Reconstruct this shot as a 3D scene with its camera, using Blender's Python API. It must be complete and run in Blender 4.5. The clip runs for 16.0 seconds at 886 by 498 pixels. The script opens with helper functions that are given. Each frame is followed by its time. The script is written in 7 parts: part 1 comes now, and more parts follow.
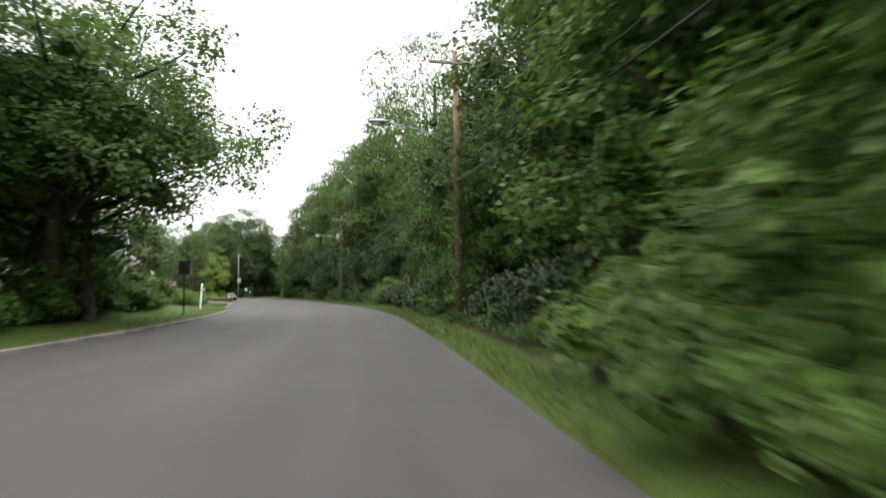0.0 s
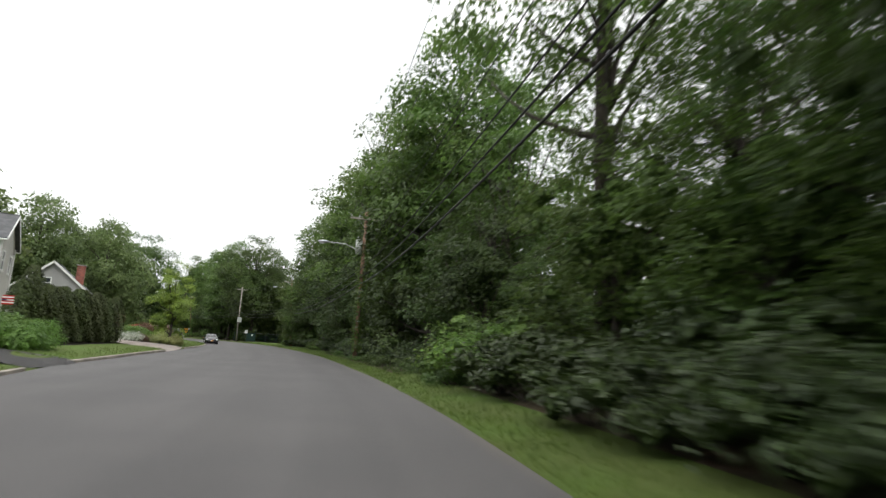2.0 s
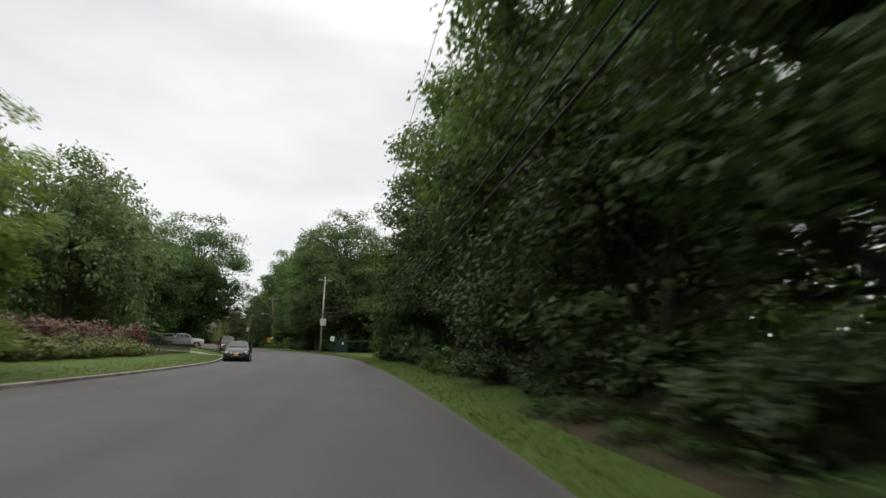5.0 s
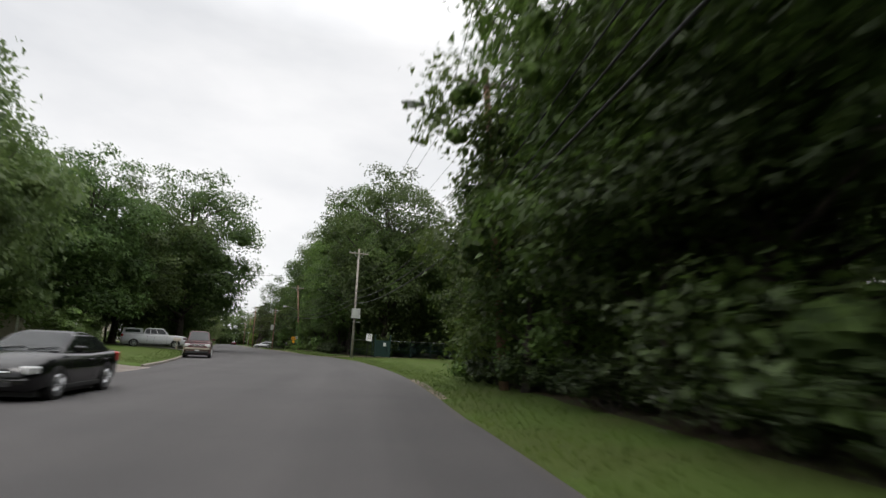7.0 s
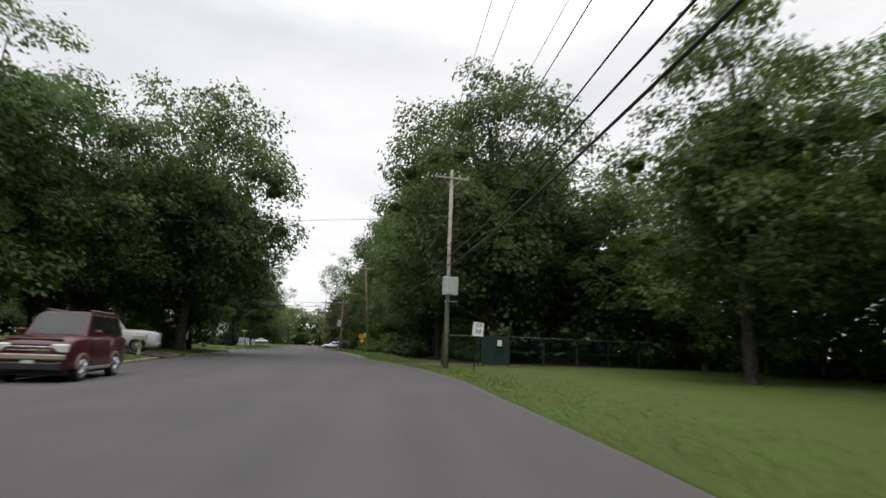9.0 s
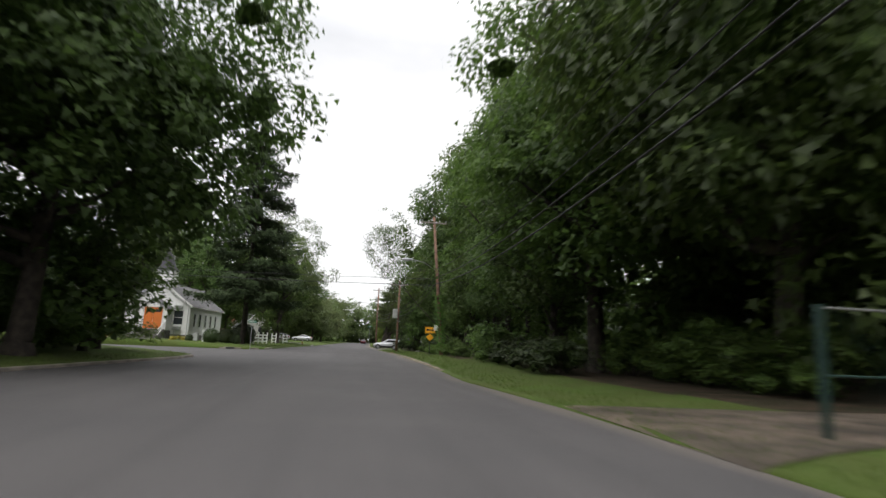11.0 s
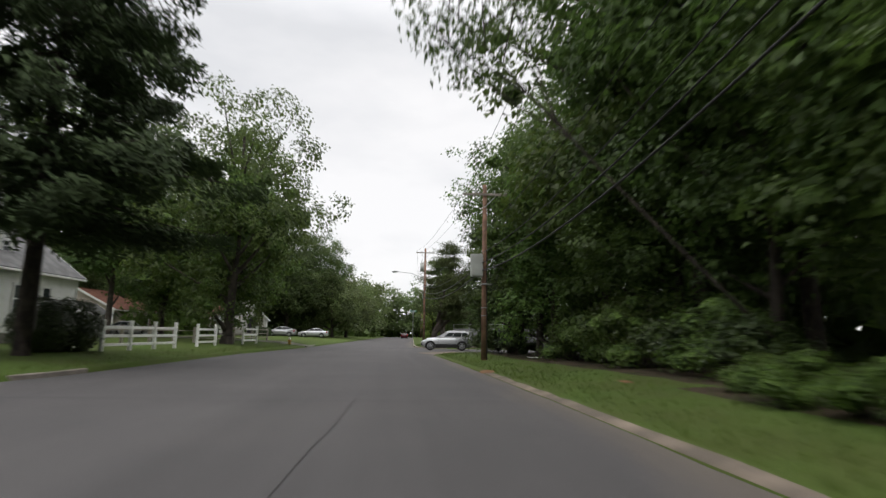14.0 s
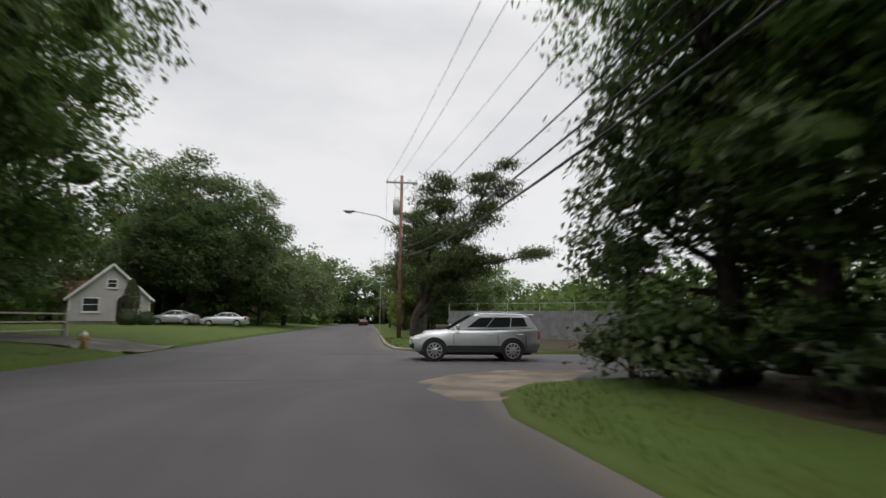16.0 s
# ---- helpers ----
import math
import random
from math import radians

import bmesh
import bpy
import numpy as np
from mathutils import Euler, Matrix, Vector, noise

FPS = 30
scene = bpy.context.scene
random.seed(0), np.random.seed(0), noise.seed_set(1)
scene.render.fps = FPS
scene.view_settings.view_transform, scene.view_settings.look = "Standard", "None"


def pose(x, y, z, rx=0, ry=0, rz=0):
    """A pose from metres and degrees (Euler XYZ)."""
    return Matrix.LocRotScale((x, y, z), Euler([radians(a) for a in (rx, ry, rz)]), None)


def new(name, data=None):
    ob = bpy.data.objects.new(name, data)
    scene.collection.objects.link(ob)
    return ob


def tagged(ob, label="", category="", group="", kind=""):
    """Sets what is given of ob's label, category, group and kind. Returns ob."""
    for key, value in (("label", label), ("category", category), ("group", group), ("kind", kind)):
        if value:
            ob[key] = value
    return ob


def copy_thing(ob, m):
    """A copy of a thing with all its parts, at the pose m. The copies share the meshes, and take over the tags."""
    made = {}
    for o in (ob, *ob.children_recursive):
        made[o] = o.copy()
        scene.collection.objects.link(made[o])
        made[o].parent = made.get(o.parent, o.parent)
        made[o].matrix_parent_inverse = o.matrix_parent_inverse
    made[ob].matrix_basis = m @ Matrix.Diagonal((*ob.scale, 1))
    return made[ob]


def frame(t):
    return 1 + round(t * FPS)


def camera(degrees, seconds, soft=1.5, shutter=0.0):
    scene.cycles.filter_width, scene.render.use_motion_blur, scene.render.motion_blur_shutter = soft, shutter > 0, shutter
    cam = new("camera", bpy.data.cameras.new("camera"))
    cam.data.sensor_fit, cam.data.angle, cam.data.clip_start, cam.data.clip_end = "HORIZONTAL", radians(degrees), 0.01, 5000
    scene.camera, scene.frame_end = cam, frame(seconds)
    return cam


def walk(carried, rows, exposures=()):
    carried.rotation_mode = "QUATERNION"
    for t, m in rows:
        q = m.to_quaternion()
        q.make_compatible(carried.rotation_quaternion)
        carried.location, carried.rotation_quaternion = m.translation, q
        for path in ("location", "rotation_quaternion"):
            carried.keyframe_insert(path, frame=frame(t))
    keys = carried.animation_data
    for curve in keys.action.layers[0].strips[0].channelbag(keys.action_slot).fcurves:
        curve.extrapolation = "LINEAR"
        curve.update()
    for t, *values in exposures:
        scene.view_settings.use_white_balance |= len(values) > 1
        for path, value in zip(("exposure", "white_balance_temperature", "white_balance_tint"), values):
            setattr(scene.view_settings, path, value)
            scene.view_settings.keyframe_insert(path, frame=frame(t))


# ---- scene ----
cam = camera(77.9, 16.0, 1.4, 0.5)
ROWS = [
    (0.0, 0.0, -0.0, 1.383, -0.17, 4.27, 0.99),
    (0.5, -0.93, 7.25, 1.381, -0.57, 10.57, -1.37),
    (1.0, -2.02, 14.528, 1.377, -0.9, 11.44, -3.0),
    (1.5, -3.167, 21.758, 1.382, 0.28, 10.7, -2.56),
    (2.0, -4.665, 28.812, 1.382, 2.17, 10.2, -3.2),
    (2.5, -6.256, 35.766, 1.383, 4.35, 10.06, -2.21),
    (3.0, -7.993, 42.713, 1.381, 5.9, 10.04, -2.03),
    (3.5, -10.032, 49.622, 1.384, 8.11, 9.32, -2.45),
    (4.0, -12.104, 56.503, 1.364, 10.09, 10.08, -2.25),
    (4.5, -14.379, 63.422, 1.365, 11.62, 10.26, -2.61),
    (5.0, -16.919, 70.435, 1.372, 13.05, 10.35, -1.86),
    (5.5, -19.657, 77.459, 1.38, 14.47, 10.44, -0.85),
    (6.0, -22.521, 84.4, 1.384, 15.9, 10.52, -1.0),
    (6.5, -25.446, 91.176, 1.379, 17.02, 10.49, -1.2),
    (7.0, -28.426, 97.891, 1.375, 17.49, 10.47, -2.33),
    (7.5, -31.638, 104.605, 1.38, 20.43, 9.54, -1.87),
    (8.0, -35.14, 111.19, 1.379, 22.21, 9.32, -2.22),
    (8.5, -38.675, 117.812, 1.382, 24.17, 9.67, -2.19),
    (9.0, -42.441, 124.376, 1.386, 26.05, 10.11, -1.99),
    (9.5, -46.438, 130.816, 1.382, 28.01, 10.16, -2.5),
    (10.0, -50.723, 137.016, 1.374, 29.62, 10.06, -2.67),
    (10.5, -55.297, 142.846, 1.373, 30.81, 9.91, -2.53),
    (11.0, -60.037, 148.47, 1.375, 31.9, 9.75, -2.37),
    (11.5, -64.805, 154.075, 1.377, 32.99, 9.6, -2.21),
    (12.0, -69.478, 159.823, 1.377, 33.83, 8.63, -2.0),
    (12.5, -74.1, 165.607, 1.381, 35.29, 8.57, -1.58),
    (13.0, -78.752, 171.189, 1.385, 35.38, 8.94, -1.0),
    (13.5, -83.479, 176.656, 1.385, 35.34, 8.28, -1.1),
    (14.0, -87.99, 182.174, 1.382, 36.24, 8.8, -0.89),
    (14.5, -92.612, 187.502, 1.379, 36.34, 8.71, -0.77),
    (15.0, -97.316, 192.643, 1.376, 35.0, 8.26, -0.61),
    (15.5, -101.894, 197.93, 1.377, 34.04, 8.46, -1.13),
    (16.0, -106.32, 203.487, 1.378, 31.91, 7.39, -0.54),
]
EXPOSURES = [(0.0, 0.75, 6500, 7), (1.0, 0.8, 6500, 7), (1.7, 0.55, 6500, 8), (2.5, 0.25, 6500, 8), (3.5, 0.0, 6500, 9), (4.2, -0.05, 6500, 9), (6.5, 0.0, 6500, 10), (8.5, 0.0, 6500, 11), (9.5, 0.1, 6500, 11), (12.0, 0.22, 6500, 11), (12.7, 0.2, 6500, 11), (14.0, 0.0, 6500, 11), (15.2, 0.0, 6500, 11), (16.0, -0.22, 6500, 11)]
walk(cam, [(t, pose(x, y, z, 90 + pitch, roll, yaw)) for t, x, y, z, yaw, pitch, roll in ROWS], EXPOSURES)
# ---------------------------------------------------------------- world and light: a bright overcast sky
world = bpy.data.worlds.new("overcast_sky")
scene.world = world
world.use_nodes = True
wn, wl = world.node_tree.nodes, world.node_tree.links
wn.clear()
SUN_EL, SUN_AZ = radians(58), radians(200)
sky = wn.new("ShaderNodeTexSky")
sky.sky_type, sky.sun_disc = "NISHITA", False
sky.sun_elevation, sky.sun_rotation = SUN_EL, SUN_AZ
sky_s = wn.new("ShaderNodeMix")
sky_s.data_type, sky_s.blend_type = "RGBA", "MULTIPLY"
sky_s.inputs["Factor"].default_value = 1.0
wl.new(sky.outputs[0], sky_s.inputs["A"])
sky_s.inputs["B"].default_value = (0.1, 0.1, 0.1, 1)
co = wn.new("ShaderNodeTexCoord")
sep = wn.new("ShaderNodeSeparateXYZ")
wl.new(co.outputs["Generated"], sep.inputs[0])
up = wn.new("ShaderNodeMapRange")          # the overcast dome: dimmer at the horizon, brightest overhead
up.inputs["From Min"].default_value, up.inputs["From Max"].default_value = 0.5, 1.0
up.inputs["To Min"].default_value, up.inputs["To Max"].default_value = 0.97, 3.0
wl.new(sep.outputs["Z"], up.inputs["Value"])
flat = wn.new("ShaderNodeMapping")
flat.inputs["Scale"].default_value = (1.0, 1.0, 2.6)
wl.new(co.outputs["Generated"], flat.inputs["Vector"])
cloud = wn.new("ShaderNodeTexNoise")
cloud.inputs["Scale"].default_value, cloud.inputs["Detail"].default_value, cloud.inputs["Roughness"].default_value = 1.9, 6.0, 0.5
wl.new(flat.outputs[0], cloud.inputs["Vector"])
ramp = wn.new("ShaderNodeValToRGB")
ramp.color_ramp.elements[0].position, ramp.color_ramp.elements[0].color = 0.34, (0.87, 0.88, 0.895, 1)
ramp.color_ramp.elements[1].position, ramp.color_ramp.elements[1].color = 0.56, (1.08, 1.075, 1.07, 1)
wl.new(cloud.outputs["Fac"], ramp.inputs["Fac"])
lit = wn.new("ShaderNodeVectorMath")
lit.operation = "SCALE"
wl.new(ramp.outputs["Color"], lit.inputs[0])
wl.new(up.outputs["Result"], lit.inputs["Scale"])
both = wn.new("ShaderNodeMix")
both.data_type = "RGBA"
both.inputs["Factor"].default_value = 0.9
wl.new(sky_s.outputs["Result"], both.inputs["A"])
wl.new(lit.outputs[0], both.inputs["B"])
bg = wn.new("ShaderNodeBackground")
bg.inputs["Strength"].default_value = 1.0
wl.new(both.outputs["Result"], bg.inputs["Color"])
wo = wn.new("ShaderNodeOutputWorld")
wl.new(bg.outputs[0], wo.inputs["Surface"])

sun = new("sun", bpy.data.lights.new("sun", "SUN"))
sun.data.energy, sun.data.angle, sun.data.color = 0.9, radians(25), (1.0, 0.97, 0.93)
sun.rotation_euler = (radians(90) - SUN_EL, 0, radians(20))

# ---------------------------------------------------------------- materials


def mat(name, base, rough=0.6, metal=0.0, var=0.12, scale=4.0, fine=60.0, bump=0.0, bump_scale=80.0, spec=0.5, coat=0.0, second=None, blend=(0.42, 0.62)):
    """A procedural surface: a base colour broken up by a large and a fine noise, with wear and a fine relief."""
    m = bpy.data.materials.new(name)
    m.use_nodes = True
    n, l = m.node_tree.nodes, m.node_tree.links
    b = n["Principled BSDF"]
    tc = n.new("ShaderNodeTexCoord")
    n1, n2 = n.new("ShaderNodeTexNoise"), n.new("ShaderNodeTexNoise")
    n1.inputs["Scale"].default_value, n1.inputs["Detail"].default_value = scale, 5.0
    n2.inputs["Scale"].default_value, n2.inputs["Detail"].default_value = fine, 3.0
    for k in (n1, n2):
        l.new(tc.outputs["Object"], k.inputs["Vector"])
    r = n.new("ShaderNodeValToRGB")
    c = Vector(base)
    d = Vector(second) if second else c * (1 - 2.2 * var)
    r.color_ramp.elements[0].position, r.color_ramp.elements[0].color = blend[0], (*d, 1)
    r.color_ramp.elements[1].position, r.color_ramp.elements[1].color = blend[1], (*c, 1)
    l.new(n1.outputs["Fac"], r.inputs["Fac"])
    mr = n.new("ShaderNodeMapRange")
    mr.inputs["To Min"].default_value, mr.inputs["To Max"].default_value = 1 - 1.6 * var, 1 + 1.6 * var
    l.new(n2.outputs["Fac"], mr.inputs["Value"])
    mx = n.new("ShaderNodeVectorMath")
    mx.operation = "SCALE"
    l.new(r.outputs["Color"], mx.inputs[0])
    l.new(mr.outputs["Result"], mx.inputs["Scale"])
    l.new(mx.outputs[0], b.inputs["Base Color"])
    b.inputs["Roughness"].default_value, b.inputs["Metallic"].default_value = rough, metal
    b.inputs["Specular IOR Level"].default_value = spec
    b.inputs["Coat Weight"].default_value = coat
    b.inputs["Coat Roughness"].default_value = 0.06
    if bump:
        n3 = n.new("ShaderNodeTexNoise")
        n3.inputs["Scale"].default_value, n3.inputs["Detail"].default_value = bump_scale, 4.0
        l.new(tc.outputs["Object"], n3.inputs["Vector"])
        bp = n.new("ShaderNodeBump")
        bp.inputs["Strength"].default_value, bp.inputs["Distance"].default_value = bump, 0.02
        l.new(n3.outputs["Fac"], bp.inputs["Height"])
        l.new(bp.outputs[0], b.inputs["Normal"])
    return m


INNER = {}


def leaf_mat(name, dark, light, glow=0.35, rough=0.5):
    """Leaves: each leaf its own shade, each plant its own cast, thin enough to let light through."""
    m = bpy.data.materials.new(name)
    m.use_nodes = True
    n, l = m.node_tree.nodes, m.node_tree.links
    b, out = n["Principled BSDF"], n["Material Output"]
    g, oi = n.new("ShaderNodeNewGeometry"), n.new("ShaderNodeObjectInfo")
    r = n.new("ShaderNodeValToRGB")
    r.color_ramp.elements[0].position, r.color_ramp.elements[0].color = 0.1, (*dark, 1)
    r.color_ramp.elements[1].position, r.color_ramp.elements[1].color = 0.95, (*light, 1)
    tc, ns = n.new("ShaderNodeTexCoord"), n.new("ShaderNodeTexNoise")
    ns.inputs["Scale"].default_value, ns.inputs["Detail"].default_value = 0.5, 3.0
    l.new(tc.outputs["Object"], ns.inputs["Vector"])
    ad = n.new("ShaderNodeMath")
    ad.operation = "MULTIPLY_ADD"
    ad.inputs[1].default_value, ad.inputs[2].default_value = 0.32, 0.0
    l.new(g.outputs["Random Per Island"], ad.inputs[0])
    a2 = n.new("ShaderNodeMath")
    a2.operation = "MULTIPLY_ADD"
    a2.inputs[1].default_value = 1.1
    l.new(ns.outputs["Fac"], a2.inputs[0])
    l.new(ad.outputs[0], a2.inputs[2])
    a3 = n.new("ShaderNodeMath")
    a3.operation = "SUBTRACT"
    a3.inputs[1].default_value = 0.21
    l.new(a2.outputs[0], a3.inputs[0])
    l.new(a3.outputs[0], r.inputs["Fac"])
    hs = n.new("ShaderNodeHueSaturation")
    mh = n.new("ShaderNodeMapRange")
    mh.inputs["To Min"].default_value, mh.inputs["To Max"].default_value = 0.482, 0.512
    l.new(oi.outputs["Random"], mh.inputs["Value"])
    mv = n.new("ShaderNodeMapRange")
    mv.inputs["To Min"].default_value, mv.inputs["To Max"].default_value = 0.8, 1.25
    l.new(oi.outputs["Random"], mv.inputs["Value"])
    l.new(mh.outputs["Result"], hs.inputs["Hue"])
    l.new(mv.outputs["Result"], hs.inputs["Value"])
    l.new(r.outputs["Color"], hs.inputs["Color"])
    l.new(hs.outputs["Color"], b.inputs["Base Color"])
    b.inputs["Roughness"].default_value, b.inputs["Specular IOR Level"].default_value = rough, 0.4
    tr = n.new("ShaderNodeBsdfTranslucent")
    l.new(hs.outputs["Color"], tr.inputs["Color"])
    mx = n.new("ShaderNodeMixShader")
    mx.inputs["Fac"].default_value = glow
    l.new(b.outputs[0], mx.inputs[1])
    l.new(tr.outputs[0], mx.inputs[2])
    l.new(mx.outputs[0], out.inputs["Surface"])
    INNER[name] = inner_mat(name + "_inner", dark, light)
    return m


def inner_mat(name, dark, light):
    """Dense inner foliage: leaf-sized facets of the leaves' own colours, rough all over."""
    m = bpy.data.materials.new(name)
    m.use_nodes = True
    n, l = m.node_tree.nodes, m.node_tree.links
    b = n["Principled BSDF"]
    tc, vo = n.new("ShaderNodeTexCoord"), n.new("ShaderNodeTexVoronoi")
    vo.inputs["Scale"].default_value = 5.5
    l.new(tc.outputs["Object"], vo.inputs["Vector"])
    r = n.new("ShaderNodeValToRGB")
    r.color_ramp.elements[0].position, r.color_ramp.elements[0].color = 0.1, (*dark, 1)
    r.color_ramp.elements[1].position, r.color_ramp.elements[1].color = 1.0, (*light, 1)
    l.new(vo.outputs["Color"], r.inputs["Fac"])
    l.new(r.outputs["Color"], b.inputs["Base Color"])
    bp = n.new("ShaderNodeBump")
    bp.inputs["Strength"].default_value, bp.inputs["Distance"].default_value = 1.0, 0.25
    l.new(vo.outputs["Distance"], bp.inputs["Height"])
    l.new(bp.outputs[0], b.inputs["Normal"])
    b.inputs["Roughness"].default_value, b.inputs["Specular IOR Level"].default_value = 0.7, 0.2
    return m


def glass_mat(name, tint, rough=0.03, spec=0.5):
    m = bpy.data.materials.new(name)
    m.use_nodes = True
    b = m.node_tree.nodes["Principled BSDF"]
    b.inputs["Base Color"].default_value = (*tint, 1)
    b.inputs["Roughness"].default_value, b.inputs["Specular IOR Level"].default_value = rough, spec
    return m


LEAF_MID = leaf_mat("leaf_green", (0.034, 0.064, 0.015), (0.138, 0.222, 0.047), 0.52)
LEAF_OAK = leaf_mat("leaf_oak", (0.028, 0.052, 0.014), (0.112, 0.178, 0.041), 0.52)
LEAF_BRIGHT = leaf_mat("leaf_bright", (0.04, 0.08, 0.016), (0.158, 0.265, 0.048), 0.48)
LEAF_LIME = leaf_mat("leaf_lime", (0.085, 0.135, 0.022), (0.27, 0.36, 0.06), 0.48)
LEAF_RED = leaf_mat("leaf_red", (0.035, 0.01, 0.01), (0.12, 0.028, 0.022))
LEAF_HEDGE = leaf_mat("leaf_hedge", (0.018, 0.036, 0.01), (0.055, 0.09, 0.02), 0.15)
LEAF_CEDAR = leaf_mat("leaf_cedar", (0.02, 0.03, 0.007), (0.07, 0.09, 0.018), 0.25, 0.7)
LEAF_SILVER = leaf_mat("leaf_silver", (0.08, 0.1, 0.028), (0.34, 0.35, 0.12), 0.35)
# Vine-tree leaves with the deep shade of the wood's edge put into their colour.
LEAF_VINE_SHADED = leaf_mat("leaf_vine_shaded", (0.02, 0.037, 0.01), (0.078, 0.124, 0.028), 0.4)
# Paler, greyer leaves: the haze of distance is painted into this colour.
LEAF_HAZED = leaf_mat("leaf_hazed", (0.05, 0.076, 0.026), (0.17, 0.23, 0.075), 0.52)
LEAF_STRAW = leaf_mat("leaf_straw", (0.055, 0.075, 0.02), (0.16, 0.17, 0.04), 0.3)
NEEDLE = leaf_mat("needle", (0.02, 0.034, 0.013), (0.066, 0.098, 0.036), 0.2, 0.9)
PINE = leaf_mat("pine_needle", (0.03, 0.05, 0.016), (0.1, 0.13, 0.035), 0.25, 0.8)
GRASS = leaf_mat("grass_blade", (0.04, 0.066, 0.011), (0.115, 0.165, 0.026), 0.3)
PETAL_RED = leaf_mat("petal_red", (0.05, 0.06, 0.02), (0.5, 0.06, 0.05), 0.3)
PETAL_RUST = leaf_mat("petal_rust", (0.05, 0.045, 0.02), (0.17, 0.075, 0.045), 0.3)
PETAL_WHITE = leaf_mat("petal_white", (0.07, 0.11, 0.03), (0.75, 0.75, 0.7), 0.3)
PETAL_ORANGE = leaf_mat("petal_yellow", (0.12, 0.16, 0.02), (0.55, 0.42, 0.05), 0.3)
BARK = mat("bark", (0.062, 0.049, 0.039), 0.9, var=0.25, scale=3, fine=25, bump=0.8, bump_scale=18)
ASPHALT = mat("asphalt", (0.076, 0.072, 0.0715), 0.88, var=0.1, scale=0.35, fine=45, bump=0.35, bump_scale=160, second=(0.067, 0.064, 0.0635))
LAWN = mat("lawn", (0.061, 0.098, 0.018), 0.95, var=0.22, scale=0.45, fine=26, bump=1.0, bump_scale=38, second=(0.062, 0.083, 0.019), spec=0.2)
LITTER = mat("forest_floor", (0.058, 0.04, 0.027), 0.95, var=0.3, scale=0.9, fine=14, bump=0.9, bump_scale=30, second=(0.034, 0.03, 0.016), spec=0.2)
SAND = mat("sandy_shoulder", (0.24, 0.195, 0.155), 0.95, var=0.2, scale=0.8, fine=40, bump=0.5, bump_scale=90, second=(0.13, 0.11, 0.09), spec=0.2)
CONCRETE = mat("concrete", (0.25, 0.235, 0.21), 0.88, var=0.14, scale=0.8, fine=30, bump=0.3, bump_scale=60, second=(0.16, 0.15, 0.135))
PAVER = mat("pale_pavers", (0.4, 0.345, 0.31), 0.88, var=0.12, scale=1.2, fine=30, bump=0.4, bump_scale=40, second=(0.31, 0.27, 0.245))
# Understorey leaves darkened in colour to stand for shade under the trees.
LEAF_SHADED = leaf_mat("leaf_shaded", (0.012, 0.024, 0.006), (0.05, 0.08, 0.016), 0.2)
KERB = mat("worn_kerb_concrete", (0.27, 0.238, 0.2), 0.9, var=0.2, scale=1.2, fine=30, bump=0.4, bump_scale=50, second=(0.17, 0.15, 0.127))
POLE_GREY = mat("weathered_wood", (0.34, 0.31, 0.265), 0.9, var=0.18, scale=2, fine=30, bump=0.5, bump_scale=30, second=(0.26, 0.235, 0.2))
POLE_BROWN = mat("creosote_wood", (0.29, 0.165, 0.11), 0.9, var=0.25, scale=1.6, fine=30, bump=0.5, bump_scale=30, second=(0.16, 0.095, 0.066))
FENCE_GREY = mat("grey_weathered_boards", (0.2, 0.205, 0.21), 0.85, var=0.12, scale=2, fine=25, bump=0.2, bump_scale=30)
STEEL = mat("galvanised_steel", (0.42, 0.43, 0.43), 0.45, 0.7, var=0.1, scale=5)
CABLE = mat("cable_black", (0.02, 0.02, 0.02), 0.6, var=0.1)
GREYBOX = mat("grey_painted_steel", (0.42, 0.44, 0.41), 0.5, 0.0, var=0.06, scale=2)
WHITE = mat("white_paint", (0.74, 0.74, 0.72), 0.55, var=0.05, scale=1.5, fine=30)
WHITE_WOOD = mat("white_painted_wood", (0.78, 0.78, 0.76), 0.7, var=0.05, scale=3, fine=30, bump=0.15, second=(0.68, 0.68, 0.65), blend=(0.3, 0.5))
SIDING_CREAM = mat("pale_grey_siding", (0.46, 0.45, 0.41), 0.7, var=0.05, scale=1)
SIDING_GREY = mat("grey_siding", (0.3, 0.295, 0.29), 0.7, var=0.05, scale=1)
SIDING_TAN = mat("tan_siding", (0.42, 0.37, 0.3), 0.7, var=0.06, scale=1)
SHINGLE = mat("grey_shingles", (0.15, 0.15, 0.15), 0.9, var=0.15, scale=2, fine=18, bump=0.4, bump_scale=25)
SHINGLE_DARK = mat("dark_shingles", (0.075, 0.076, 0.08), 0.9, var=0.15, scale=2, fine=18, bump=0.4, bump_scale=25)
SHINGLE_RED = mat("red_shingles", (0.26, 0.11, 0.075), 0.9, var=0.15, scale=2, fine=18)
BRICK = mat("brick_red", (0.3, 0.1, 0.07), 0.85, var=0.2, scale=4, fine=30)
STONE = mat("field_stone", (0.19, 0.18, 0.165), 0.9, var=0.25, scale=2.5, fine=20, bump=0.6, bump_scale=20)
HYDRANT = mat("faded_yellow_paint", (0.42, 0.25, 0.05), 0.6, var=0.15, scale=6)
ORANGE_DOOR = mat("orange_painted_wood", (0.62, 0.17, 0.028), 0.55, var=0.05, scale=2)
YELLOW_SIGN = mat("sign_yellow", (0.85, 0.4, 0.015), 0.4, var=0.03)
BLACK = mat("black_paint", (0.014, 0.014, 0.015), 0.5, var=0.1)
GREEN_SIGN = mat("sign_green", (0.02, 0.2, 0.12), 0.4, var=0.04)
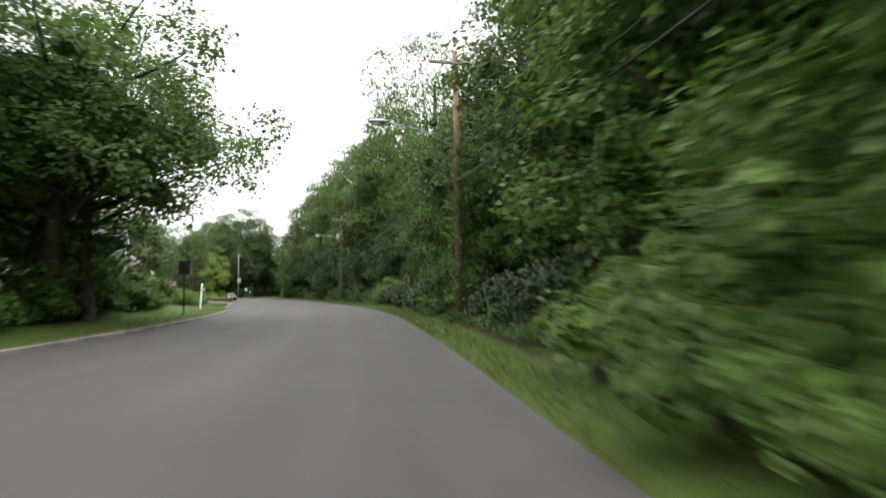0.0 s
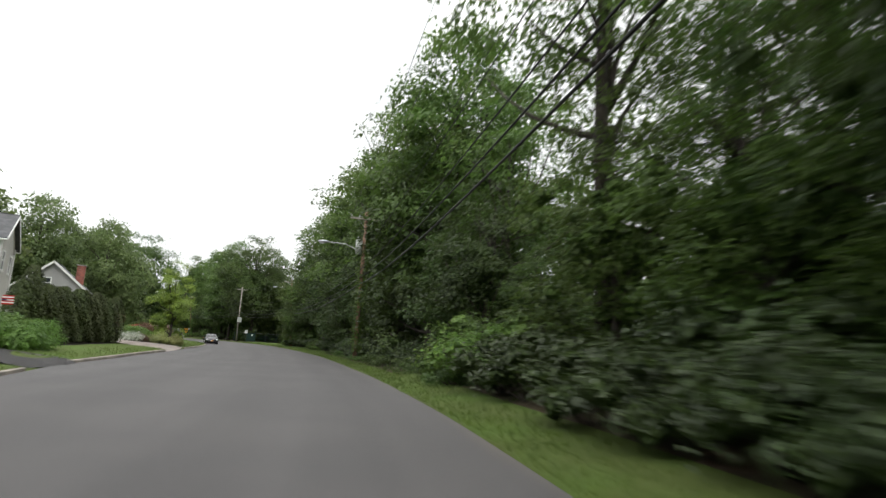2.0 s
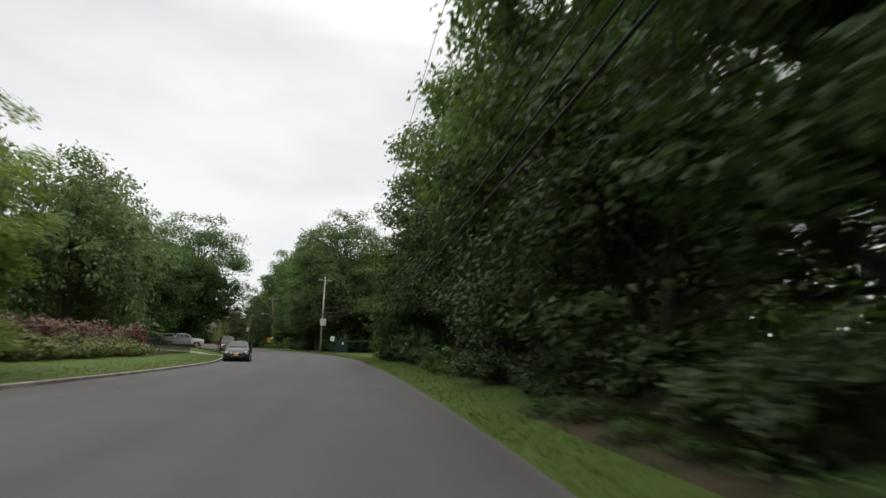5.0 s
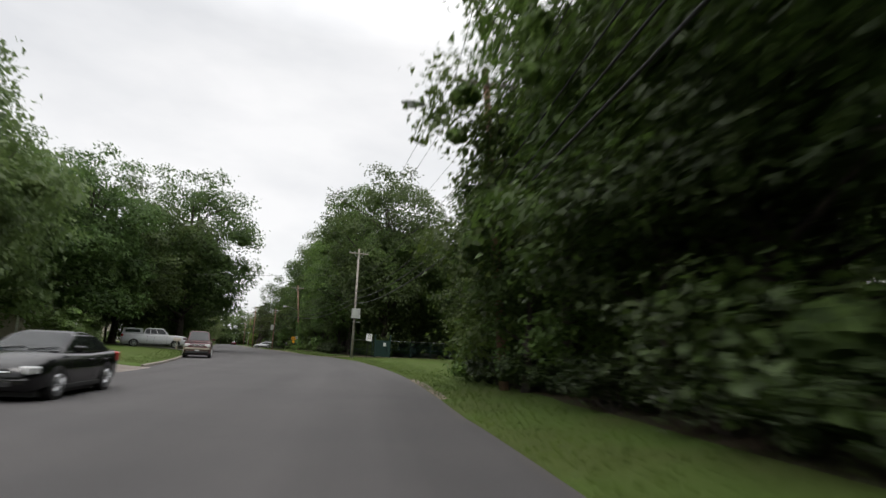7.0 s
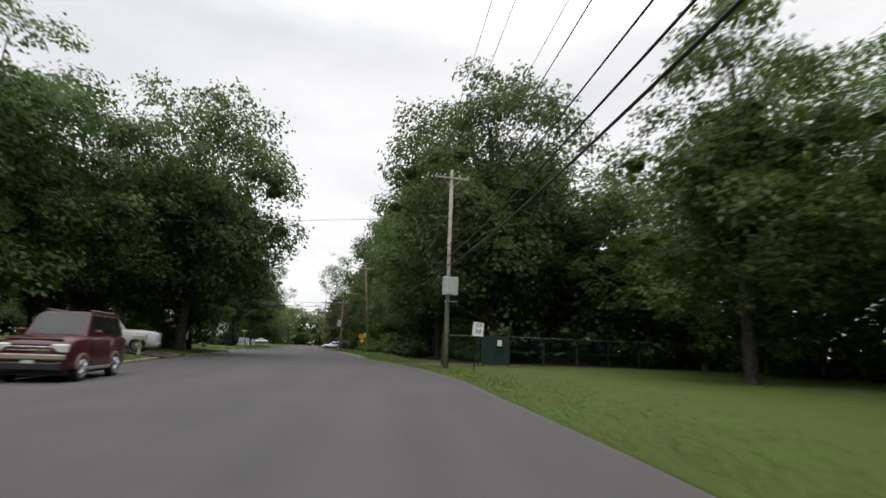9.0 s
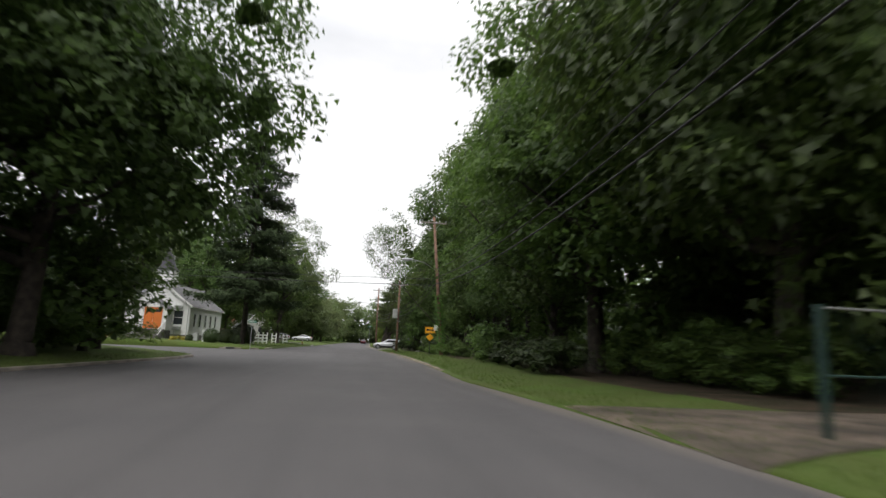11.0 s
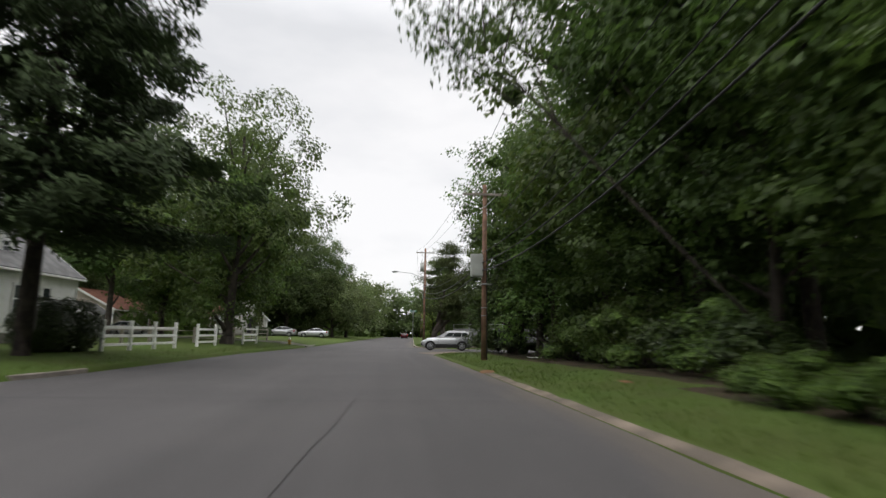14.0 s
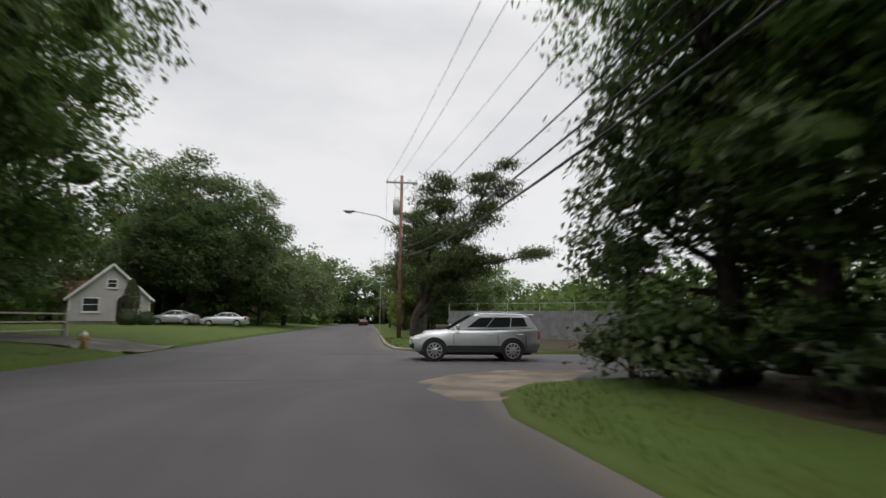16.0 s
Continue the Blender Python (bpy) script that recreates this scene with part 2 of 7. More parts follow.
GREEN_STEEL = mat("green_coated_steel", (0.014, 0.04, 0.034), 0.5, var=0.1)
RUBBER = mat("tyre_rubber", (0.018, 0.018, 0.018), 0.85, var=0.1)
ALLOY = mat("alloy", (0.55, 0.56, 0.58), 0.3, 0.85, var=0.05)
CHROME = mat("chrome", (0.7, 0.7, 0.72), 0.15, 1.0, var=0.03)
CAR_SILVER = mat("silver_paint", (0.5, 0.51, 0.53), 0.3, 0.45, var=0.02, coat=0.8)
CAR_BLACK = mat("black_car_paint", (0.004, 0.004, 0.005), 0.22, 0.0, var=0.02, coat=0.5, spec=0.3)
CAR_RED = mat("maroon_paint", (0.06, 0.006, 0.01), 0.35, 0.0, var=0.03, coat=0.3, spec=0.3)
# White paint greyed: the oaks' shade on the pickup is in the colour.
CAR_WHITE = mat("white_car_paint", (0.38, 0.39, 0.4), 0.3, 0.0, var=0.02, coat=0.8)
CAR_TRIM = mat("two_tone_tan", (0.3, 0.27, 0.21), 0.45, 0.2, var=0.05)
PLASTIC = mat("black_plastic", (0.02, 0.02, 0.021), 0.6, var=0.1)
CAR_GLASS = glass_mat("car_glass", (0.03, 0.037, 0.038), 0.03, 1.0)
PANE = glass_mat("window_glass", (0.03, 0.036, 0.04), 0.06)
LAMP_GLASS = glass_mat("lamp_glass", (0.55, 0.56, 0.56), 0.1)
TAIL_RED = mat("tail_lamp_red", (0.45, 0.02, 0.015), 0.2, var=0.02, coat=0.8)
PLATE_ORANGE = mat("plate_orange", (0.7, 0.3, 0.02), 0.5, var=0.03)
BLUE_CLOTH = mat("blue_cloth", (0.02, 0.035, 0.12), 0.9, var=0.1)


def road_mat():
    """Worn asphalt: fine grain, long faint wheel streaks along the road, dust washed on at the right-hand edge. UV: metres along, metres from that edge."""
    m = mat("worn_asphalt", (0.069, 0.0645, 0.0645), 0.88, var=0.07, scale=0.3, fine=70, bump=0.35, bump_scale=160, second=(0.06, 0.0565, 0.057))
    n, l = m.node_tree.nodes, m.node_tree.links
    b = n["Principled BSDF"]
    src = b.inputs["Base Color"].links[0].from_socket
    uv = n.new("ShaderNodeUVMap")
    mp = n.new("ShaderNodeMapping")
    mp.inputs["Scale"].default_value = (0.03, 0.9, 1.0)
    l.new(uv.outputs["UV"], mp.inputs["Vector"])
    ns = n.new("ShaderNodeTexNoise")
    ns.inputs["Scale"].default_value, ns.inputs["Detail"].default_value = 1.0, 4.0
    l.new(mp.outputs[0], ns.inputs["Vector"])
    mr = n.new("ShaderNodeMapRange")
    mr.inputs["From Min"].default_value, mr.inputs["From Max"].default_value = 0.3, 0.7
    mr.inputs["To Min"].default_value, mr.inputs["To Max"].default_value = 0.86, 1.12
    l.new(ns.outputs["Fac"], mr.inputs["Value"])
    sc = n.new("ShaderNodeVectorMath")
    sc.operation = "SCALE"
    l.new(src, sc.inputs[0])
    l.new(mr.outputs["Result"], sc.inputs["Scale"])
    sp = n.new("ShaderNodeSeparateXYZ")
    l.new(uv.outputs["UV"], sp.inputs[0])
    d2 = n.new("ShaderNodeTexNoise")
    d2.inputs["Scale"].default_value, d2.inputs["Detail"].default_value = 0.5, 5.0
    stretch = n.new("ShaderNodeMapping")
    stretch.inputs["Scale"].default_value = (0.3, 1.4, 1.0)
    l.new(uv.outputs["UV"], stretch.inputs["Vector"])
    l.new(stretch.outputs[0], d2.inputs["Vector"])
    ad = n.new("ShaderNodeMath")
    ad.operation = "MULTIPLY_ADD"
    reach = n.new("ShaderNodeMapRange")      # the dust spreads where the verge is worn, past the side street
    reach.inputs["From Min"].default_value, reach.inputs["From Max"].default_value = 150, 178
    reach.inputs["To Min"].default_value, reach.inputs["To Max"].default_value = 1.2, 2.3
    l.new(sp.outputs["X"], reach.inputs["Value"])
    l.new(reach.outputs["Result"], ad.inputs[1])
    l.new(d2.outputs["Fac"], ad.inputs[0])
    l.new(sp.outputs["Y"], ad.inputs[2])
    md = n.new("ShaderNodeMapRange")
    md.inputs["From Min"].default_value, md.inputs["From Max"].default_value = 0.35, 1.0
    md.inputs["To Min"].default_value, md.inputs["To Max"].default_value = 0.0, 0.7
    l.new(ad.outputs[0], md.inputs["Value"])
    mx = n.new("ShaderNodeMix")
    mx.data_type = "RGBA"
    l.new(md.outputs["Result"], mx.inputs["Factor"])
    l.new(sc.outputs[0], mx.inputs["A"])
    mx.inputs["B"].default_value = (0.125, 0.105, 0.087, 1)
    l.new(mx.outputs["Result"], b.inputs["Base Color"])
    return m


ROAD_TOP = road_mat()
# ---------------------------------------------------------------- plan: the road's line, its edges and the lie of the land
LINE = [(0, 0), (-3.17, 21.76), (-7.99, 42.71), (-14.4, 63.4), (-22.5, 84.4), (-31.6, 104.6), (-42.4, 124.4), (-55.3, 142.9), (-69.5, 159.8),
        (-83.5, 176.7), (-97.3, 192.6), (-106.3, 203.5)]


def dense(points, step=1.0):
    p = [Vector(q) for q in points]
    p = [p[0] * 2 - p[1]] + p + [p[-1] * 2 - p[-2]]
    out = []
    for a, b, c, d in zip(p, p[1:], p[2:], p[3:]):
        n = max(2, int((c - b).length / step))
        for k in range(n):
            t = k / n
            out.append(0.5 * ((2 * b) + (c - a) * t + (2 * a - 5 * b + 4 * c - d) * t * t + (3 * b - a - 3 * c + d) * t ** 3))
    return out + [p[-2]]


ROAD = dense(LINE)
HEAD0, HEAD1 = (ROAD[1] - ROAD[0]).normalized(), (ROAD[-1] - ROAD[-4]).normalized()
ROAD_S = [0.0]
for a, b in zip(ROAD, ROAD[1:]):
    ROAD_S.append(ROAD_S[-1] + (b - a).length)
ROAD_X, ROAD_Y, LENGTH = [p.x for p in ROAD], [p.y for p in ROAD], ROAD_S[-1]


def on_line(s):
    if s < 0:
        return ROAD[0] + HEAD0 * s
    if s > LENGTH:
        return ROAD[-1] + HEAD1 * (s - LENGTH)
    return Vector((float(np.interp(s, ROAD_S, ROAD_X)), float(np.interp(s, ROAD_S, ROAD_Y))))


def ahead(s):
    return (on_line(s + 1.5) - on_line(s - 1.5)).normalized()


def heading(s):
    """Degrees to the left of north of the road at s."""
    h = ahead(s)
    return math.degrees(math.atan2(-h.x, h.y))


def flat_at(s, d):
    h = ahead(s)
    return on_line(s) + Vector((h.y, -h.x)) * d


SAMPLES = np.array([(*on_line(s), s) for s in np.arange(-80, 420, 1.0)])


def plan_of(x, y):
    """Where a place lies along the road and across it."""
    k = int(np.argmin((SAMPLES[:, 0] - x) ** 2 + (SAMPLES[:, 1] - y) ** 2))
    s = float(SAMPLES[k, 2])
    h, v = ahead(s), Vector((x, y)) - on_line(s)
    return s + v.dot(h), v.x * h.y - v.y * h.x


EDGE_L = [(-60, -8.8), (14, -8.6), (23, -8.2), (32, -7.9), (45, -8.1), (52, -9.2), (66, -9.4), (80, -9.2), (95, -8.4), (110, -7.9), (126, -8.9), (149, -10.1),
          (172, -11.0), (185, -10.3), (193, -9.7), (196.5, -9.9), (198, -11.5), (200, -15), (202, -19), (203, -24), (204, -70),
          (217.6, -70), (217.8, -20), (218, -13.5), (219, -11.2), (221, -9.8), (223, -9.5), (240, -9.7), (250, -9.0), (254, -8.7), (262, -8.6), (420, -8.4)]
EDGE_R = [(-60, 1.8), (0, 1.8), (10, 1.9), (20, 1.95), (30, 2.3), (40, 2.35), (50, 2.2), (60, 2.0), (68, 2.0), (80, 2.15), (100, 2.15), (115, 2.25), (126, 2.75), (132, 3.1),
          (138, 3.4), (148, 3.9), (155, 4.5), (167, 4.8), (175, 4.6), (183, 3.7), (192, 3.7), (210, 3.65), (218, 3.55), (226, 3.2), (236, 2.5), (242, 2.0), (244.5, 2.4), (246, 3.4), (247, 6),
          (247.3, 60), (256.3, 60), (256.6, 5), (257.5, 2.2), (259.5, 1.0), (264, 0.7), (420, 0.7)]
BANK_R = [(-60, 0.5), (120, 0.45), (138, 0.16), (185, 0.16), (205, 0.65), (222, 0.4), (234, 0.15), (420, 0.15)]


def edge(table, s):
    return float(np.interp(s, [r[0] for r in table], [r[1] for r in table]))


DRIVES = [(49, 52.6), (74.5, 82), (124.5, 131), (172.6, 177.5), (256.2, 260.5)]     # dropped kerbs


def lift(s, d):
    """Height of the ground at a place of the plan; the road is at 0."""
    l, r = edge(EDGE_L, s), edge(EDGE_R, s)
    if d < l:
        z = 0.13 + 0.6 * (1 - math.exp((d - l) / 6))
        if any(a - 0.5 < s < b + 0.5 for a, b in DRIVES):
            z = 0.01 + (z - 0.01) * min(1, (l - d) / 2.5)
        return z
    if d > r:
        return 0.02 + edge(BANK_R, s) * (1 - math.exp(-(d - r) / 3))
    return 0.0


def at(s, d, up=0.0):
    p = flat_at(s, d)
    return Vector((p.x, p.y, lift(s, d) + up))


def height(x, y):
    return lift(*plan_of(x, y))


# ---------------------------------------------------------------- helpers for things and parts


def mesh_of(name, verts, faces, *materials):
    me = bpy.data.meshes.new(name)
    me.from_pydata([tuple(v) for v in verts], [], faces)
    for m in materials:
        me.materials.append(m)
    me.update()
    return me


def thing(name, x, y, z, turn=0.0, label="", category="", group="", kind=""):
    ob = new(name)
    ob.empty_display_size = 0.2
    ob.matrix_basis = pose(x, y, z, 0, 0, turn)
    return tagged(ob, label, category, group, kind)


def part(name, bm, material, parent, label="", smooth=False):
    """Links a bmesh (or a mesh) as one mesh object under a thing."""
    if isinstance(bm, bmesh.types.BMesh):
        me = bpy.data.meshes.new(name)
        bm.normal_update()
        bm.to_mesh(me)
        bm.free()
        me.materials.append(material)
    else:
        me = bm
    if smooth:
        me.polygons.foreach_set("use_smooth", [True] * len(me.polygons))
    ob = new(name, me)
    ob.parent = parent
    return tagged(ob, label)


def box(w, d, h, x=0, y=0, z=0, bevel=0.0, bm=None, turn=None):
    """A box of that width, depth and height, its foot at x, y, z; bevelled where asked."""
    bm = bm or bmesh.new()
    m = Matrix.Translation((x, y, z + h / 2)) @ (turn or Matrix()) @ Matrix.Diagonal((w, d, h, 1))
    v = bmesh.ops.create_cube(bm, size=1, matrix=m)["verts"]
    if bevel:
        e = list({e for q in v for e in q.link_edges})
        bmesh.ops.bevel(bm, geom=e, offset=bevel, segments=1, affect="EDGES")
    return bm


def rod(a, b, r0, r1=None, n=8, bm=None):
    """A tapered round bar from a to b."""
    bm = bm or bmesh.new()
    a, b = Vector(a), Vector(b)
    r1 = r0 if r1 is None else r1
    q = (b - a).to_track_quat("Z", "Y").to_matrix().to_4x4()
    bmesh.ops.create_cone(bm, cap_ends=True, segments=n, radius1=r0, radius2=max(r1, 1e-4), depth=(b - a).length, matrix=Matrix.Translation((a + b) / 2) @ q)
    return bm


def prism(outline, depth, axis="y", bm=None, off=0.0):
    """A flat outline in x and z, pushed out along y from off to off + depth."""
    bm = bm or bmesh.new()
    a = [bm.verts.new((x, off, z)) for x, z in outline]
    b = [bm.verts.new((x, off + depth, z)) for x, z in outline]
    n = len(outline)
    bm.faces.new(a)
    bm.faces.new(b[::-1])
    for i in range(n):
        bm.faces.new((a[i], b[i], b[(i + 1) % n], a[(i + 1) % n]))
    bmesh.ops.recalc_face_normals(bm, faces=bm.faces)
    return bm


# ---------------------------------------------------------------- ground, road and kerbs
STATIONS = sorted({round(float(s), 2) for s in np.arange(-60, 421, 2.0)} | {r[0] for r in EDGE_L} | {r[0] for r in EDGE_R}
                  | {r[0] + 0.02 for r in ((203, 0), (217.6, 0), (247, 0), (256.3, 0))}
                  | {round(e + o, 2) for q in DRIVES for e, o in ((q[0], -0.8), (q[0], -0.3), (q[1], 0.3), (q[1], 0.8))})


def build_ground():
    left = [0.1, 0.16, 0.5, 1.0, 2, 3, 4.5, 6, 8, 11, 15, 20, 28, 40, 60, 100, 150]
    right = [0.0, 0.25, 0.6, 1.1, 1.8, 2.6, 3.6, 5, 7, 10, 14, 20, 30, 45, 80, 150, 400]
    verts, faces, mats = [], [], []
    rng = random.Random(3)
    for s in STATIONS:
        l, r = edge(EDGE_L, s), edge(EDGE_R, s)
        for u in reversed(left):
            d = l - u
            z = lift(s, d - 0.001) + (rng.uniform(-0.025, 0.025) if u > 0.4 else 0)
            p = flat_at(s, d)
            verts.append((p.x, p.y, -0.05 if u < 0.15 else z))
        for d in (l, r):
            p = flat_at(s, d)
            verts.append((p.x, p.y, -0.12))
        for u in right:
            d = r + u
            p = flat_at(s, d)
            verts.append((p.x, p.y, lift(s, d + 0.001) + (rng.uniform(-0.02, 0.03) if u > 0.2 else 0)))
    n = len(left) + 2 + len(right)
    for i in range(len(STATIONS) - 1):
        s = STATIONS[i]
        for k in range(n - 1):
            faces.append((i * n + k, i * n + k + 1, (i + 1) * n + k + 1, (i + 1) * n + k))
            m = 0
            if k >= len(left) + 2:
                u = right[k - len(left) - 2]
                # Past 217 the floor starts nearer the road, darkening grass for tree shade.
                wood = (0.6 if s < 30 else 1.1 if s < 54 else 0.6 if s < 84 else 2.0) if s < 122 else (40 if s < 172 else (4.2 if s < 200 else (2.4 if s < 217 else 3.0)))
                m = 1 if u > wood else 0
                if u < 0.25 and (116 < s < 128 or 188 < s < 226):
                    m = 2
            mats.append(m)
    base = len(verts)
    verts += [(-3000, -3000, -0.6), (3000, -3000, -0.6), (3000, 3000, -0.6), (-3000, 3000, -0.6)]
    faces.append((base, base + 1, base + 2, base + 3))
    mats.append(0)
    me = mesh_of("ground", verts, faces, LAWN, LITTER, SAND)
    me.polygons.foreach_set("material_index", mats)
    me.polygons.foreach_set("use_smooth", [True] * len(faces))
    tagged(new("ground", me), "mown lawns and wooded banks on both sides of the road", "ground", kind="structure")


def build_road():
    verts, faces = [], []
    cols = 13
    for s in STATIONS:
        l, r = edge(EDGE_L, s), edge(EDGE_R, s)
        for k in range(cols):
            f = k / (cols - 1)
            d = l + (r - l) * f
            wob = 0.06 * noise.noise((s * 0.55, d * 0.1, 3)) if k == cols - 1 else 0
            p = flat_at(s, d + wob)
            core = min(1, max(0, (d + 9.5) / 6)) * min(1, max(0, (3 - d) / 6))
            verts.append((p.x, p.y, 0.05 * core * 4 * (1 - core) * 0.4 + 0.004))
    for i in range(len(STATIONS) - 1):
        for k in range(cols - 1):
            a = i * cols + k
            faces.append((a, a + 1, a + cols + 1, a + cols))
    me = mesh_of("road", verts, faces, ROAD_TOP)
    uv = me.uv_layers.new(name="along_and_across")
    flat_uv = np.array([(s, (edge(EDGE_L, s) - edge(EDGE_R, s)) * (1 - k / (cols - 1))) for s in STATIONS for k in range(cols)], dtype=np.float32)
    loops = np.zeros(len(me.loops), dtype=np.int32)
    me.loops.foreach_get("vertex_index", loops)
    uv.data.foreach_set("uv", flat_uv[loops].ravel())
    me.polygons.foreach_set("use_smooth", [True] * len(faces))
    road = tagged(new("road", me), "worn grey asphalt road without markings", "road", kind="structure")
    # tar-filled seams and a patch edge
    for name, pts, w in (("tar_seam", [(s, -0.75 + 0.1 * math.sin(s * 0.5)) for s in range(207, 222, 1)], 0.006),
                         ("tar_seam", [(196 + 0.12 * k, -9 + 0.9 * k) for k in range(12)], 0.03)):
        bm = bmesh.new()
        prev = None
        for s, d in pts:
            j = 0.06 * noise.noise((s, d, 7))
            a, b = flat_at(s, d + j - w), flat_at(s, d + j + w)
            core = min(1, max(0, (d + 9.5) / 6)) * min(1, max(0, (3 - d) / 6))
            z = 0.05 * core * 4 * (1 - core) * 0.4 + 0.012
            cur = (bm.verts.new((a.x, a.y, z)), bm.verts.new((b.x, b.y, z)))
            if prev:
                bm.faces.new((prev[0], prev[1], cur[1], cur[0]))
            prev = cur
        part(name, bm, BLACK_TAR, road, "dark tar-filled crack in the asphalt")


BLACK_TAR = mat("tar", (0.063, 0.06, 0.059), 0.8, var=0.15, scale=2)


def build_kerb(table, spans, side, stone=1.0, top=0.13, name="kerb"):
    """Kerb stones along one edge of the road, each a piece of its own."""
    ob = thing(name, 0, 0, 0, 0, "weathered concrete kerb along the road", "kerb", kind="structure")
    n = 0
    for s0, s1 in spans:
        pts, s = [], s0
        while s <= s1 + 1e-6:
            pts.append(flat_at(s, edge(table, s)))
            s += 0.25
        acc, start = 0.0, 0
        for i in range(1, len(pts)):
            acc += (pts[i] - pts[i - 1]).length
            if acc >= stone * 1.8 or i == len(pts) - 1:
                a, b = pts[start], pts[i]
                t = (b - a).normalized()
                q = Vector((-t.y, t.x)) * side
                L = (b - a).length - 0.012
                h = top + 0.012 * math.sin(n * 12.9)
                bm = bmesh.new()
                prof = [(0.0, -0.1), (0.02, h - 0.02), (0.045, h), (0.15, h + 0.004), (0.16, -0.1)]
                rows = []
                for e in (0.0, L):
                    rows.append([bm.verts.new((a.x + t.x * (e + 0.006) + q.x * u, a.y + t.y * (e + 0.006) + q.y * u, z)) for u, z in prof])
                for k in range(4):
                    bm.faces.new((rows[0][k], rows[0][k + 1], rows[1][k + 1], rows[1][k]))
                bm.faces.new(rows[0])
                bm.faces.new(rows[1])
                bmesh.ops.recalc_face_normals(bm, faces=bm.faces)
                part("kerb_stone", bm, KERB, ob)
                n += 1
                start, acc = i, 0.0
    return ob


def build_apron(name, label, s0, s1, d0, d1, material, flare=0.0, thick=0.05, turn=0.0):
    """A driveway laid on the lawn from the kerb line outwards."""
    bm = bmesh.new()
    rows = []
    n = 36
    for k in range(n + 1):
        f = k / n
        d = d0 + (d1 - d0) * f
        e = flare * (1 - f) ** 3
        row = []
        for j in range(5):
            s = (s0 - e) + (s1 - s0 + 2 * e) * j / 4 + turn * f
            p = flat_at(s, d)
            row.append(bm.verts.new((p.x, p.y, max(lift(s, d), 0.0) + (0.03 if f > 0.02 else 0.012))))
        rows.append(row)
    for a, b in zip(rows, rows[1:]):
        for j in range(4):
            bm.faces.new((a[j], a[j + 1], b[j + 1], b[j]))
    bmesh.ops.solidify(bm, geom=bm.faces, thickness=thick)
    bmesh.ops.recalc_face_normals(bm, faces=bm.faces)
    me = bpy.data.meshes.new(name)
    bm.to_mesh(me)
    bm.free()
    me.materials.append(material)
    return tagged(new(name, me), label, name.replace("_", " "), kind="structure")


build_ground()
build_road()
build_apron("driveway", "dark asphalt driveway across the lawn to the cream house", 49, 52.6, -9.0, -24, ASPHALT, 0.8, turn=8)
build_apron("driveway", "pale pinkish paved driveway to the grey house", 74.5, 82, -9.2, -34, PAVER, 1.2, turn=6)
build_apron("driveway", "pale concrete apron across the lawn", 124.5, 131, -8.85, -15.5, PAVER, 0.5)
build_apron("driveway", "concrete driveway where the pickup stands", 172.6, 177.5, -11.0, -30, CONCRETE, 0.8)
build_apron("driveway", "short gravel track to the fenced gate", 170, 173.6, 4.7, 14, SAND, 1.5)
build_apron("driveway", "concrete driveway beside the hydrant", 256.2, 260.5, -8.8, -30, CONCRETE, 0.5)
MULCH = mat("dark_mulch", (0.03, 0.022, 0.017), 0.95, var=0.3, scale=2, fine=40, bump=0.8, bump_scale=50, spec=0.2)
build_apron("mulch_bed", "dark mulch bed under the arborvitae hedge", 60.8, 75.4, -12.6, -15.8, MULCH, 0.0)
build_apron("mulch_bed", "dark mulch bed under pale grass mounds", 83.5, 87.9, -9.5, -15.6, MULCH, 0.0, turn=0.6)
build_apron("path", "pale concrete path to the church steps", 218.6, 220.2, -20.5, -24.5, CONCRETE, 0.1)
bm = bmesh.new()
for k, (s, d0, d1) in enumerate(((243.6, 1.5, 2.2), (245.2, 1.2, 3.2), (246.6, 1.1, 4.6), (248.0, 1.9, 5.4), (249.2, 3.4, 6.2))):
    a, b = flat_at(s, d0 + 0.1 * math.sin(k * 5)), flat_at(s, d1)
    row = (bm.verts.new((a.x, a.y, 0.02)), bm.verts.new((b.x, b.y, 0.02)))
    if k:
        bm.faces.new((prev[0], prev[1], row[1], row[0]))
    prev = row
me = bpy.data.meshes.new("sand_patch")
bm.to_mesh(me)
bm.free()
me.materials.append(SAND)
tagged(new("sand_patch", me), "sand washed over the mouth of the driveway", "sand", kind="structure")
build_kerb(EDGE_L, [(-20, 48.3), (53.2, 73.4), (83.2, 123.6), (131.6, 171.6), (178.4, 199.9)], 1)
build_kerb(EDGE_L, [(217.8, 224.5)], 1)
build_kerb(EDGE_R, [(257.0, 320)], -1, name="kerb")
# ---------------------------------------------------------------- plants


def unit(v):
    return v / np.maximum(np.linalg.norm(v, axis=1, keepdims=True), 1e-6)


